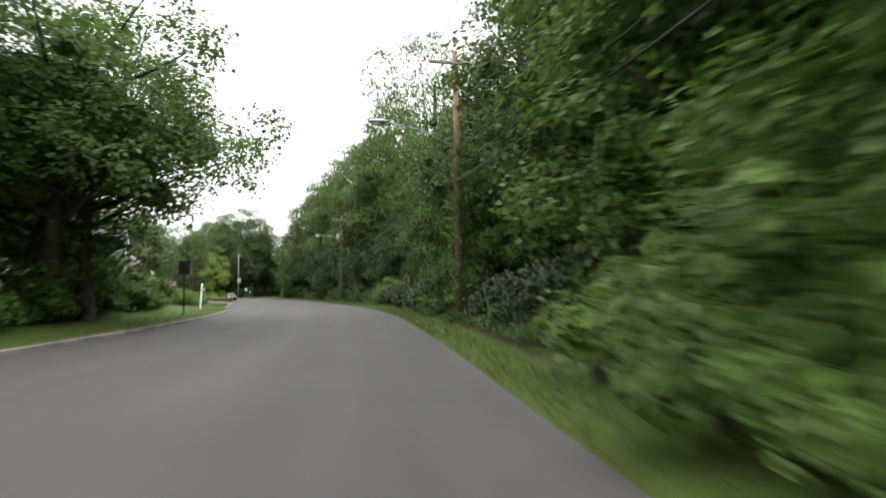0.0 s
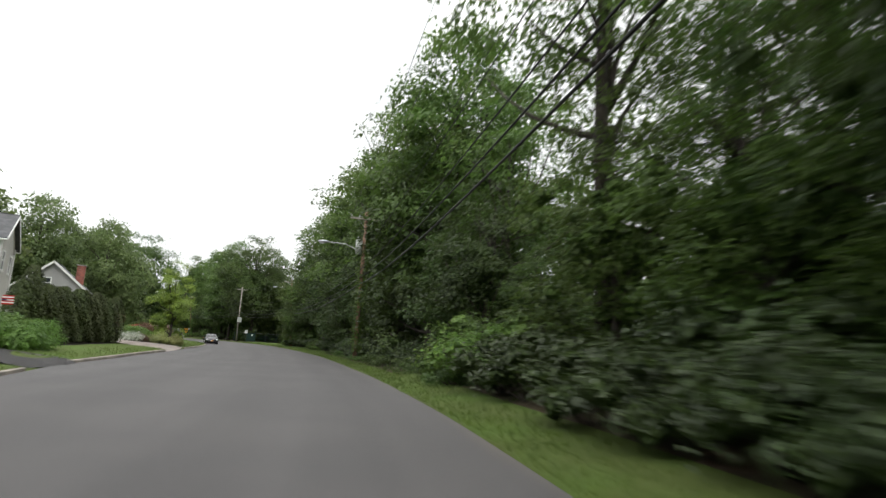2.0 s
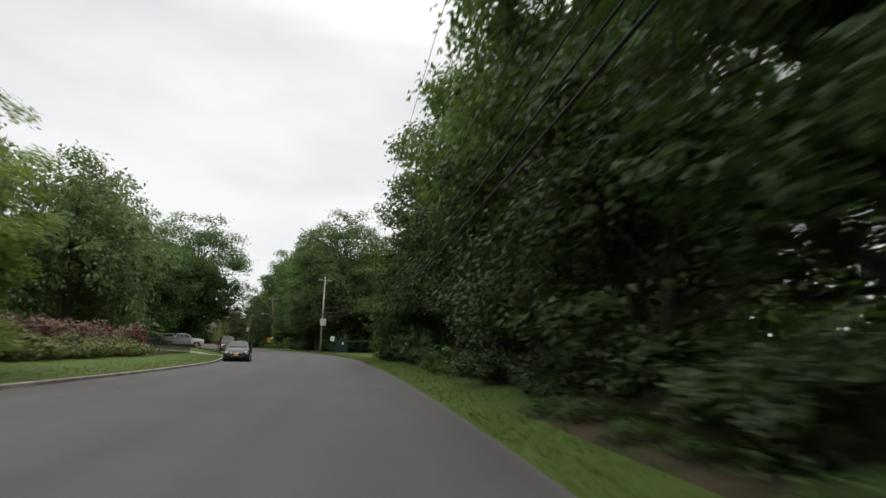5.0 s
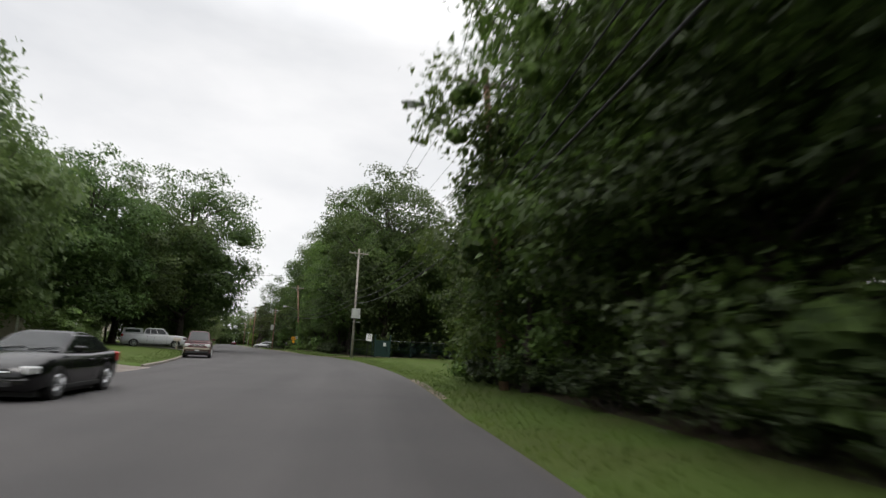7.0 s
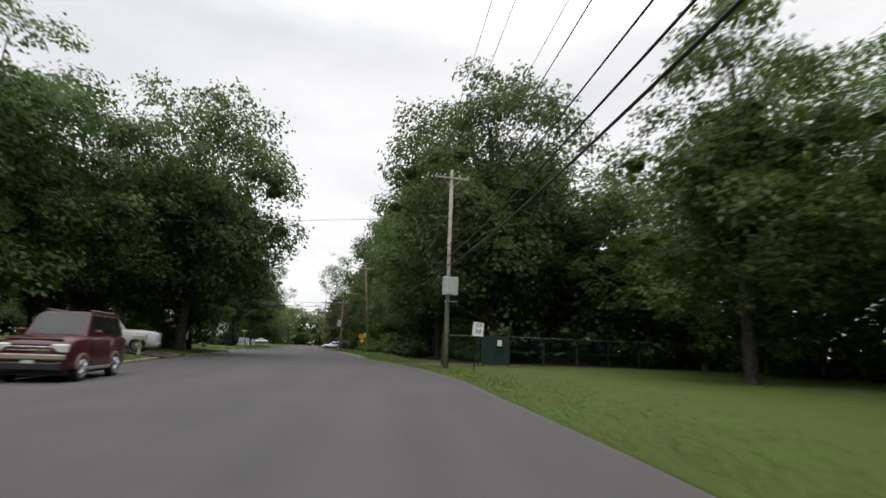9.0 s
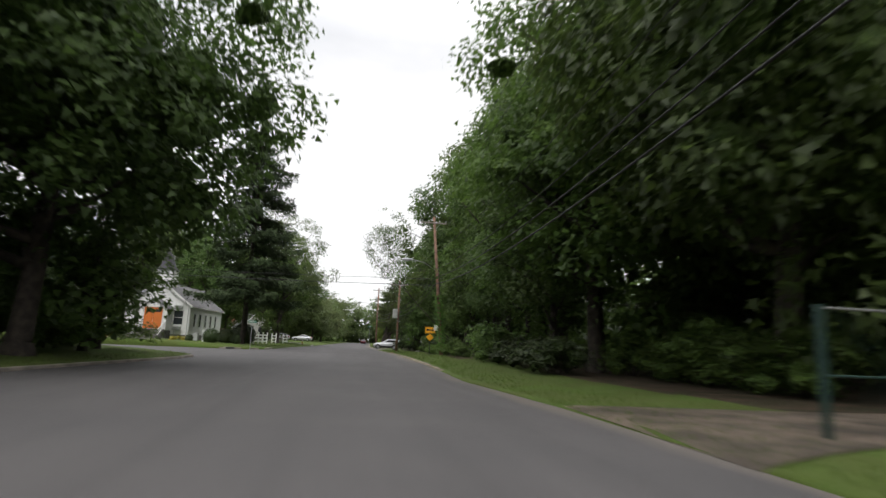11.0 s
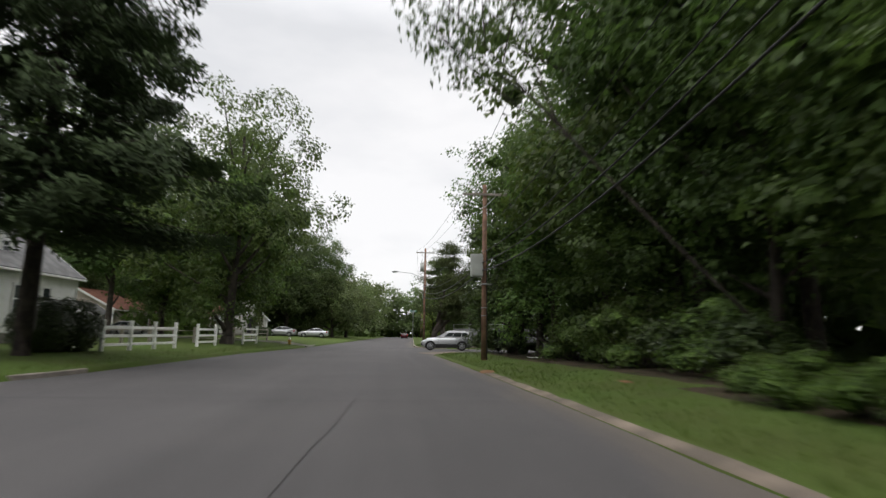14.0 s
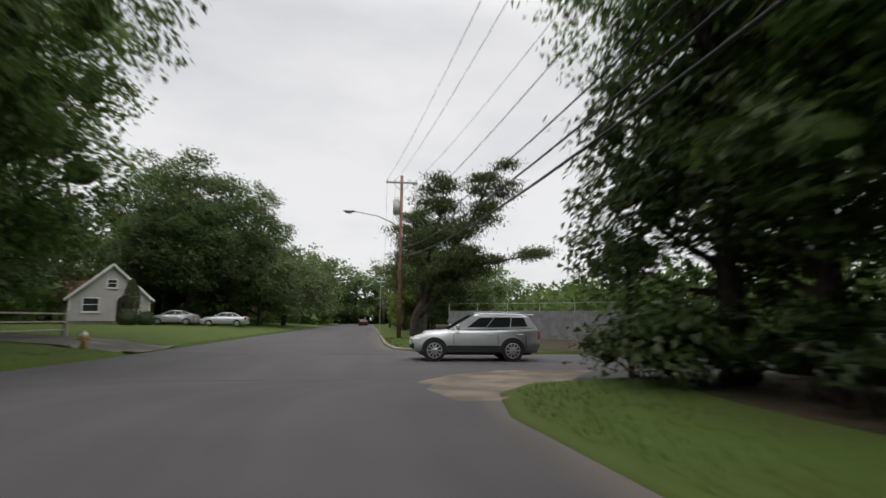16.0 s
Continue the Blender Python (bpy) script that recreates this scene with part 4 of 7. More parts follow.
kind("silver", lambda: bush("ornamental_plant", 18, 0.75, 1.0, 2200, 0.26, LEAF_SILVER, 9, hang=0.6, width=0.09), "low striped pale ornamental grass", "plant", "flower bed")
kind("clump", lambda: bush("ornamental_grass", 19, 1.3, 1.0, 3600, 0.3, LEAF_SILVER, 12, hang=-0.8, width=0.1), "rounded clump of pale ornamental grass", "plant", "flower bed")
kind("tallgrass", lambda: bush("tall_grass", 27, 1.5, 1.3, 3200, 0.34, LEAF_BRIGHT, 14, hang=-1.2, width=0.1), "tall upright green garden grass", "plant", "flower bed")
kind("lowhedge", lambda: bush("low_hedge_plant", 28, 0.7, 0.8, 1800, 0.1, LEAF_STRAW, 12), "low yellow-green hedge plant", "plant", "flower bed")
kind("white", lambda: bush("flowering_plant", 20, 0.8, 0.7, 800, 0.1, PETAL_WHITE, 8), "low white-flowering garden plant", "plant", "flower bed")
kind("redflower", lambda: bush("flowering_shrub", 21, 1.3, 0.9, 2200, 0.12, PETAL_RED, 10), "red-flowering shrub behind the garden wall", "shrub", "red flowers")
kind("rust", lambda: bush("rust_plant", 33, 1.2, 0.9, 1400, 0.12, PETAL_RUST, 10), "rust-brown flowering garden plant", "plant", "flower bed")
kind("orange", lambda: bush("flowering_plant", 22, 0.5, 0.45, 500, 0.1, PETAL_ORANGE, 6), "yellow-flowering plant at the church steps", "plant", "flower bed")
kind("ivy", lambda: bush("ground_cover", 23, 0.75, 1.3, 1100, 0.13, LEAF_OAK, 9), "low creeping ground cover at the wood's edge", "plant", "ground cover")

def scatter(keys, s0, s1, step, d0, d1, lo, hi, jitter=0.4, tall=(0.9, 1.1)):
    rng = random.Random(f"{keys} {s0} {d0}")
    s = s0
    while s < s1:
        d = rng.uniform(d0, d1)
        p = flat_at(s + rng.uniform(-jitter, jitter) * step, d)
        plant(rng.choice(keys), p.x, p.y, rng.uniform(lo, hi), rng.uniform(0, 360), rng.uniform(*tall))
        s += step * rng.uniform(0.85, 1.15)


# right-hand woods along the first bend
scatter(["shrub_a", "shrub_b"], 1, 7, 1.5, 3.2, 4.0, 0.7, 1.0)
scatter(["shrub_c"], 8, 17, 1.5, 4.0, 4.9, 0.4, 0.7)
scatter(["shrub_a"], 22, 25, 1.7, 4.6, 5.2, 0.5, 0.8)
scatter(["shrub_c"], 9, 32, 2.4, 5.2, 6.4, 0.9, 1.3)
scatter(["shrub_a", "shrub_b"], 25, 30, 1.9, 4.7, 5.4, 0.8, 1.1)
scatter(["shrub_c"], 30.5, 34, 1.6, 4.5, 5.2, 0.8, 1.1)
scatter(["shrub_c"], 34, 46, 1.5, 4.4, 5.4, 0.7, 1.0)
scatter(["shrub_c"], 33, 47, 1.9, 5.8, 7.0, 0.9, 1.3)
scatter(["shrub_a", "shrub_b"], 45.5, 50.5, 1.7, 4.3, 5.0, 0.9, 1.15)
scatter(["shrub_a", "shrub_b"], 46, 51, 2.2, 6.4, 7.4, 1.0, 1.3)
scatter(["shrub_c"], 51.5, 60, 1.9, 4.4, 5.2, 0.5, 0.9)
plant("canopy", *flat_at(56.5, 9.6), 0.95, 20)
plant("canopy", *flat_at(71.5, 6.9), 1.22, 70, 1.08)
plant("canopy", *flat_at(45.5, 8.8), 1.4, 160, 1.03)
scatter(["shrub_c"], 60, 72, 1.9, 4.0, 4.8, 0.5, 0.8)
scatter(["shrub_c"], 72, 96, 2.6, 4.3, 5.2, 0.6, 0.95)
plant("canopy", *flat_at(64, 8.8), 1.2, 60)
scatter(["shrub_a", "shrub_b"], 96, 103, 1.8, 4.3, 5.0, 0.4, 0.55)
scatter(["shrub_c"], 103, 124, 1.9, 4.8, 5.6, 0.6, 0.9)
scatter(["ivy"], 12, 33, 2.6, 3.6, 4.2, 0.5, 0.9)
scatter(["ivy"], 47, 60, 2.6, 3.8, 4.2, 0.5, 0.9)
scatter(["ivy"], 60, 84, 1.5, 3.7, 4.5, 0.5, 0.9)
scatter(["edge_a", "edge_b"], -8, 13, 4.2, 5.8, 7.0, 0.9, 1.15)
scatter(["edge_c"], 13, 22, 3.6, 7.4, 8.2, 0.9, 1.1)
scatter(["edge_a"], 24, 29, 3.4, 5.9, 6.6, 0.75, 0.95)
plant("edge_d", *flat_at(30.4, 7.0), 0.92, 40, 1.3)
plant("edge_d", *flat_at(33.4, 7.4), 0.86, 190, 1.2)
scatter(["edge_b"], 35, 46, 3.8, 7.6, 8.4, 0.65, 0.8)
scatter(["edge_a", "edge_c"], 48, 51, 3.6, 7.0, 8.0, 0.4, 0.52)
scatter(["edge_d"], 52.5, 60, 3.8, 6.6, 7.4, 0.7, 0.8)
scatter(["edge_d"], 60, 94, 4.4, 6.5, 7.4, 0.85, 1.15)
scatter(["edge_d"], 95, 114, 4.6, 6.2, 7.2, 0.9, 1.15)
for s, d, q in ((112.6, 6.0, 1.05), (114.8, 7.0, 0.9), (117.2, 5.8, 1.15), (120, 7.2, 1.05), (124.5, 8.2, 0.95), (128.5, 10.6, 0.9)):
    plant("edge_b", *flat_at(s, d), q, 77 * s, 1.08)
scatter(["tall_b", "tall_a"], -8, 13, 7.4, 7.8, 9.5, 0.9, 1.05)
scatter(["tall_a"], 14, 27, 7.8, 10.0, 12.0, 0.9, 1.05)
plant("tall_b", *flat_at(28.5, 10.6), 0.9, 140)
plant("tall_a", *flat_at(17.5, 9.4), 0.9, 40)
plant("edge_c", *flat_at(25.5, 6.6), 1.05, 40)
scatter(["canopy"], 34, 47, 5.2, 8.8, 11.5, 0.9, 1.1)
for s, d, q in ((66.5, 8.8, 1.15), (52, 15, 0.9)):
    plant("canopy", *flat_at(s, d), q, 47 * s)
scatter(["tall_a", "tall_b", "tall_a"], 66, 108, 7.4, 8.4, 9.8, 0.98, 1.12)
plant("tall_a", *flat_at(111.5, 8.6), 1.0, 20)
plant("tall_a", *flat_at(116.8, 8.8), 0.95, 120)
scatter(["tall_a"], 120, 128, 7.6, 11.6, 12.6, 0.95, 1.05)
scatter(["far"], -12, 30, 9.0, 16, 20, 0.75, 0.9)
scatter(["edge_c"], 22, 46, 5.0, 10.5, 12.5, 0.7, 0.9)
scatter(["shrub_b"], 34, 62, 3.0, 8.5, 10, 1.0, 1.3)
scatter(["far"], 74, 132, 10.0, 18, 22, 0.8, 0.95)
plant("edge_c", *flat_at(118.0, 4.9), 0.62, 40, 1.15)
plant("edge_c", *flat_at(121.5, 5.2), 0.7, 140)
plant("tall_a", *flat_at(62.0, 10.0), 0.98, 10)
for k, (s, d, key, q) in enumerate(((124.5, 5.8, "shrub_b", 1.0), (126.4, 6.5, "shrub_a", 1.1), (128.4, 7.6, "shrub_a", 0.8), (130.6, 8.6, "shrub_a", 0.7), (132.8, 9.2, "shrub_b", 0.6),
                                    (135.0, 9.0, "shrub_a", 1.0), (137.2, 10.2, "shrub_b", 0.9), (127.6, 8.6, "edge_a", 0.68), (131.6, 9.8, "edge_a", 0.72), (135.4, 11.8, "edge_a", 0.75))):
    plant(key, *flat_at(s, d), q, 53 * k)
# behind the lawn and the fence
scatter(["tall_a", "oak_a"], 130, 172, 9.0, 29, 33, 0.95, 1.1)
plant("edge_a", *flat_at(133, 13), 1.1, 140)
plant("tall_a", *flat_at(133.5, 17), 1.1, 80, 1.0)
plant("tall_b", *flat_at(137.5, 16), 1.0, 180, 1.0)
plant("garden", -40.6, 162.7, 1.0, 20, 1.15)
plant("tall_a", -41.0, 153.6, 0.9, 200, 1.0)
plant("garden", *flat_at(148, 26), 1.1, 200, 1.2)
plant("oak_a", *flat_at(179, 13.8), 1.08, 60, 1.2)
plant("tall_a", *flat_at(189, 11.4), 1.15, 150, 1.05)
plant("tall_a", *flat_at(198, 13.0), 1.0, 50, 1.08)
plant("oak_a", *flat_at(187, 21), 1.1, 200, 1.0)
plant("oak_a", *flat_at(175, 27), 1.0, 10, 0.85)
scatter(["shrub_b"], 178, 188, 2.6, 12.5, 14, 0.8, 1.1)
# right-hand woods past the gate
scatter(["shrub_c", "shrub_b", "shrub_c"], 186, 202, 2.8, 8.2, 9.0, 0.7, 1.1)
scatter(["shrub_a", "ivy", "shrub_b"], 202, 217, 1.7, 6.4, 7.2, 0.4, 0.6)
scatter(["shrub_c", "shrub_b"], 218, 240, 2.6, 8.6, 9.6, 0.8, 1.1)
scatter(["edge_b", "edge_c", "edge_c"], 190, 240, 5.0, 10.0, 11.2, 0.9, 1.1, tall=(0.95, 1.15))
scatter(["tall_a", "tall_a", "tall_b"], 195, 245, 7.2, 12.5, 15.5, 0.98, 1.15, tall=(1.05, 1.2))
scatter(["far"], 184, 204, 8.5, 23, 28, 0.95, 1.15)
scatter(["far"], 232, 250, 8.5, 23, 28, 0.95, 1.15)
plant("edge_b", *flat_at(211, 9.6), 0.9, 0)
plant("canopy", *flat_at(206, 11.4), 1.3, 100)
plant("canopy", *flat_at(197.5, 12.2), 1.3, 210)
plant("tall_a", *flat_at(213, 13.0), 1.0, 10, 1.2)
plant("tall_b", *flat_at(226, 11.4), 1.12, 130)
plant("leaning", *flat_at(219, 9.8), 1.0, heading(219) + 180, 1.35)
plant("tall_a", *flat_at(231, 11.0), 1.05, 310, 1.15)
plant("garden", *flat_at(240.5, 11.6), 1.15, 230, 1.25)
plant("tall_a", *flat_at(246.0, 11.0), 0.9, 70, 1.0)
plant("edge_b", *flat_at(236.5, 8.6), 1.05, 130)
plant("edge_b", *flat_at(239.8, 8.4), 1.1, 30)
plant("edge_d", *flat_at(242.8, 7.8), 1.0, 230)
plant("edge_d", *flat_at(245.6, 8.0), 0.95, 300, 1.1)
plant("canopy", *flat_at(245, 7.6), 1.0, 40)
plant("shrub_c", *flat_at(241.5, 7.2), 1.0, 10)
plant("shrub_c", *flat_at(244.4, 6.6), 1.0, 60)
plant("shrub_c", *flat_at(246.2, 6.2), 0.9, 90)
plant("airy", *flat_at(245.6, 5.6), 0.42, 200)
# past the driveway
plant("pine", -131.4, 239.5, 1.3, 38)
plant("pine", *flat_at(287, 5), 1.2, 130)
plant("pine", *flat_at(303, 4), 0.85, 10)
plant("round", *flat_at(296, 10), 0.9, 10)
plant("lime", *flat_at(300, 4.0), 1.0, 10, 1.25)
plant("lime", *flat_at(314, 4.4), 0.95, 100, 1.25)
scatter(["round", "far"], 306, 352, 9, 6.0, 9, 0.65, 0.8)

# left side: overhanging garden trees
plant("garden", *flat_at(23.5, -11.8), 1.15, 75, 0.95)
plant("maple", *flat_at(24.6, -10.8), 1.0, 215, 0.95)
plant("edge_c", *flat_at(16.5, -13.4), 1.15, 160, 1.05)
plant("edge_c", *flat_at(12.5, -13.0), 1.0, 60)
plant("edge_c", *flat_at(20.5, -16.5), 1.05, 260)
plant("edge_b", *flat_at(12, -15.5), 0.8, 160, 1.0)
scatter(["edge_c", "edge_b"], 8, 34, 4.6, -17, -14.5, 0.7, 0.9)
plant("tall_a", *flat_at(14, -22), 0.85, 20)
plant("edge_b", *flat_at(31, -19.5), 0.85, 20)
plant("oak_a", *flat_at(28, -30), 0.7, 50)
scatter(["shrub_b", "shrub_a"], 6, 41, 2.4, -13.2, -11.4, 0.7, 1.05)
scatter(["edge_a", "shrub_b"], 8, 40, 4.5, -18, -15, 0.55, 0.75)
for s, d, q in ((30.5, -14.2, 0.5), (34.6, -13.6, 0.42), (38.4, -14.2, 0.36)):
    plant("edge_a", *flat_at(s, d), q, 67 * s)
plant("shrub_b", *flat_at(150, -18), 1.1, 40)
plant("red", *flat_at(55, -16.6), 1.4, 0)
plant("red", *flat_at(53.3, -17.6), 1.45, 70)
plant("column", *flat_at(58.5, -16.6), 1.15, 0)
plant("column", *flat_at(60.3, -17.6), 1.1, 50)
plant("tallgrass", *flat_at(55.8, -12.4), 1.2, 0)
plant("tallgrass", *flat_at(56.8, -13.3), 1.25, 60)
plant("tallgrass", *flat_at(57.4, -12.4), 1.0, 160)
for k in range(15):
    f = k / 14
    plant("column", *flat_at(61.6 + 13.2 * f, -14.5 + 1.3 * f), 1.12 + 0.06 * math.sin(k * 2.7), 37 * k, (0.98 if k == 1 else 0.82) + 0.05 * math.sin(k * 1.9))
plant("lime", -33.5, 82.1, 0.98, 0)
plant("red", -41.5, 84.5, 0.95, 200, 1.45, label="spreading dark red maple beside the grey house")
for k, (s, d, key, q) in enumerate(((85.7, -10.2, "clump", 0.78), (85.1, -11.4, "clump", 0.84), (84.6, -15.4, "clump", 0.72), (84.9, -12.6, "rust", 0.7), (87.2, -10.2, "silver", 0.6),
                                    (83.7, -13.2, "white", 1.25), (84.4, -14.1, "white", 1.15), (83.0, -16.6, "lowhedge", 1.2), (84.6, -18.0, "lowhedge", 1.4), (86.6, -17.8, "lowhedge", 1.4),
                                    (89.2, -16.6, "tallgrass", 0.8), (90.0, -15.8, "tallgrass", 0.9), (91.0, -15.2, "tallgrass", 1.0), (91.9, -14.6, "tallgrass", 1.05), (92.9, -14.2, "tallgrass", 1.05), (93.8, -13.7, "tallgrass", 1.0))):
    plant(key, *flat_at(s, d), q, 50 * k)
for k in range(10):
    plant("lowhedge", *flat_at(95.4 + 1.5 * k, -12.9 + 0.07 * k + 0.1 * math.sin(k)), 1.5 + 0.15 * math.sin(k * 2), 70 * k)
    plant("rust", *flat_at(98.2 + 1.55 * k, -14.6 + 0.08 * k + 0.3 * math.sin(k * 1.7)), 1.45 + 0.15 * math.sin(k * 3), 40 * k, 1.15)
for k in range(7):
    plant("redflower", *flat_at(116 + 1.8 * k, -16.9), 1.45 + 0.15 * math.sin(k * 3), 50 * k)
plant("far", *flat_at(104, -37), 1.1, 60)
plant("far", *flat_at(116, -38), 1.1, 160)
plant("round", *flat_at(128, -22.5), 1.15, 30, 1.3)
plant("round", *flat_at(138, -23), 1.2, 130, 1.3)
plant("round", *flat_at(120, -30), 1.25, 230, 1.3)
plant("round", *flat_at(147, -25), 1.2, 60, 1.3)
plant("oak_a", *flat_at(158, -27), 0.9, 75, 0.95)
plant("oak_a", *flat_at(167, -21.5), 0.92, 20, 1.0)
plant("oak_a", *flat_at(176, -19), 0.95, 140, 0.95)
plant("oak_a", *flat_at(184.5, -12.6), 1.1, 200, 1.04)
plant("oak_a", *flat_at(181, -32), 1.05, 80)
for s, d, q in ((180, -17.5, 0.75), (185.5, -16, 0.8), (191, -16.5, 0.75), (195.5, -18.5, 0.7), (173, -24, 0.9), (166, -27, 0.9)):
    plant("edge_b", *flat_at(s, d), q, 61 * s, 0.9)
for s, d, q in ((160, -24, 0.8), (168, -25, 0.85), (178, -25, 0.9), (184, -24, 0.9), (174, -30, 1.0), (190, -22, 0.9), (164, -33, 1.0)):
    plant("edge_b", *flat_at(s, d), q, 31 * s, 0.8)
scatter(["shrub_b"], 181, 198, 2.6, -17, -14.0, 0.6, 0.9)
# church garden and beyond
plant("spruce", -111.8, 189.3, 1.0, 0)
plant("column", -158.0, 231.6, 1.25, 0)
plant("cushion", -156.6, 230.6, 1.0, 50)
plant("cushion", -157.6, 232.9, 0.9, 150)
plant("cushion", -109.6, 183.7, 0.95, 0)
plant("cushion", -112.1, 187.3, 1.0, 40)
plant("cushion", -113.6, 190.4, 1.3, 90, 1.1)
plant("cushion", -114.4, 191.7, 1.35, 200, 1.1)
plant("cushion", -110.6, 187.5, 0.62, 90)
plant("orange", -112.6, 181.5, 1.0, 0)
plant("orange", -113.6, 183.0, 1.1, 100)
plant("orange", -118.4, 178.2, 1.0, 30)
plant("cushion", -112.0, 182.9, 0.45, 10)
plant("cushion", -119.8, 178.9, 1.2, 10)
plant("round", -124.5, 178.5, 0.4, 10)
plant("shrub_b", -121.5, 176.2, 0.9, 10)
plant("round", *flat_at(263, -49), 1.3, 20, 1.25)
plant("grove", *flat_at(268, -41), 1.25, 60)
plant("grove", *flat_at(276, -35), 1.2, 160)
plant("edge_b", *flat_at(189.5, -12.8), 0.8, 20, 0.9)
plant("edge_b", *flat_at(192.3, -13.4), 0.7, 120, 0.9)
plant("round", *flat_at(274, -43), 1.2, 120, 1.0)
plant("round", *flat_at(250, -56), 0.9, 20, 1.0)
plant("garden", *flat_at(247.6, -13.0), 1.12, 110, 1.3)
plant("tall_a", *flat_at(259, -16.5), 1.05, 300, 0.88)
plant("tall_b", *flat_at(254, -25), 0.9, 200)
plant("edge_b", *flat_at(262, -24), 1.0, 200)
plant("tall_a", *flat_at(268, -27), 0.9, 40)
plant("oak_a", *flat_at(299, -20.5), 0.92, 140, 1.0)
plant("oak_a", *flat_at(306, -26), 0.95, 240, 1.05)
plant("oak_a", *flat_at(287, -36), 0.95, 40, 1.0)
plant("oak_a", *flat_at(309, -17), 0.8, 40, 1.1)
plant("round", *flat_at(304, -13.5), 1.0, 10)
plant("round", *flat_at(316, -12.5), 1.0, 90)
plant("oak_a", *flat_at(330, -20), 0.8, 30)
plant("oak_a", *flat_at(320, -30), 0.9, 30)
scatter(["far"], 268, 345, 10, -46, -36, 0.8, 1.0)
# the far end of the view
for k in range(9):
    p = flat_at(392 + 5 * math.sin(k * 2.3), -32 + 8.5 * k)
    plant("far", p.x, p.y, 1.0, 40 * k)
scatter(["far"], 345, 388, 9, -16, -12, 0.75, 0.95)


def woods_behind():
    """The depth of the woods behind the trees that stand singly: one mass of leaf clumps."""
    r = np.random.default_rng(77)
    for tag, spans, n in (("deep woods behind the roadside trees", [(-30, 244, 30, 40, 14), (-25, 130, 18, 24, 6), (194, 244, 18, 24, 6)], 26000),
                          ("distant woods behind the houses", [(20, 270, -78, -66, 15), (150, 200, -42, -37, 6), (255, 400, -60, -50, 13), (270, 400, 44, 54, 12), (398, 406, -90, 90, 16), (268, 398, -36, -30, 5), (262, 398, 26, 30, 6), (336, 396, -15, -10, 5), (330, 396, 6, 10, 5), (392, 398, -70, 70, 9), (300, 392, -24, -17, 9), (310, 392, 5, 9, 7)], 62000)):
        pts = []
        tot = sum((b - a) * h + abs(d1 - d0) * h for a, b, d0, d1, h in spans)
        for a, b, d0, d1, h in spans:
            m = int(n * ((b - a) * h + abs(d1 - d0) * h) / tot)
            s, d, u = r.uniform(a, b, m), r.uniform(d0, d1, m), r.uniform(0, 1, m)
            for k in range(m):
                p = flat_at(float(s[k]), float(d[k]))
                top = h * (0.8 + 0.3 * noise.noise((p.x * 0.12, p.y * 0.12, 1.0)))
                pts.append((p.x, p.y, top * u[k] ** 1.4 + 0.2))
        pts = np.array(pts)
        me = leaf_mesh("woods", pts, r.normal(0, 1, pts.shape) + np.array([0, 0, 0.4]), 1.35, 0.75, LEAF_OAK if "roadside" in tag else LEAF_MID, r)
        tagged(new("far_woods", me), tag, "woods", kind="stuff")
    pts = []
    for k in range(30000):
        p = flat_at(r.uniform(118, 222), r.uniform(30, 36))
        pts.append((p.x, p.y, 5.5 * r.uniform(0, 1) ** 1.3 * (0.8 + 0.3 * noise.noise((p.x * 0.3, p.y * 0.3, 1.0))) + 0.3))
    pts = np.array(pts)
    # Leaf colour carries the shade behind the fence.
    me = leaf_mesh("thicket", pts, r.normal(0, 1, pts.shape) + np.array([0, 0, 0.6]), 0.42, 0.8, LEAF_SHADED, r)
    tagged(new("thicket", me), "thicket behind the fence, leaves darkened for shade", "thicket", kind="stuff")


woods_behind()


def verge_grass():
    """Loose blades along both edges of the road and in the lawns beside it."""
    r = np.random.default_rng(5)
    verts, faces = [], []
    for side, spans, reach, per in (("R", [(-5, 246), (258, 275)], 3.2, 150), ("L", [(0, 48), (53, 74), (83, 124), (130, 171), (179, 197), (222, 255)], 2.0, 60)):
        for s0, s1 in spans:
            for _ in range(int((s1 - s0) * per)):
                s = r.uniform(s0, s1)
                u = abs(r.normal(0, 0.5)) * (1.5 if side == "R" and s < 84 else reach)
                d = edge(EDGE_R, s) + u + 0.02 if side == "R" else edge(EDGE_L, s) - 0.2 - u
                if side == "L" and any(a - 0.6 < s < b + 0.6 for a, b in DRIVES):
                    continue
                if side == "R" and s > 176 and u < 0.3:
                    continue
                p = flat_at(s, d)
                z = lift(s, d)
                h, a = r.uniform(0.05, 0.13), r.uniform(0, 6.28)
                dx, dy = math.cos(a) * 0.012, math.sin(a) * 0.012
                i = len(verts)
                lx, ly = r.normal(0, 0.04), r.normal(0, 0.04)
                verts += [(p.x - dx, p.y - dy, z), (p.x + dx, p.y + dy, z), (p.x + lx, p.y + ly, z + h)]
                faces.append((i, i + 1, i + 2))
    tagged(new("verge_grass", mesh_of("verge_grass", verts, faces, GRASS)), "short green grass along the road's edges", "grass", kind="stuff")


verge_grass()
# ---------------------------------------------------------------- poles, lamps and lines
POLE_TOPS = {}


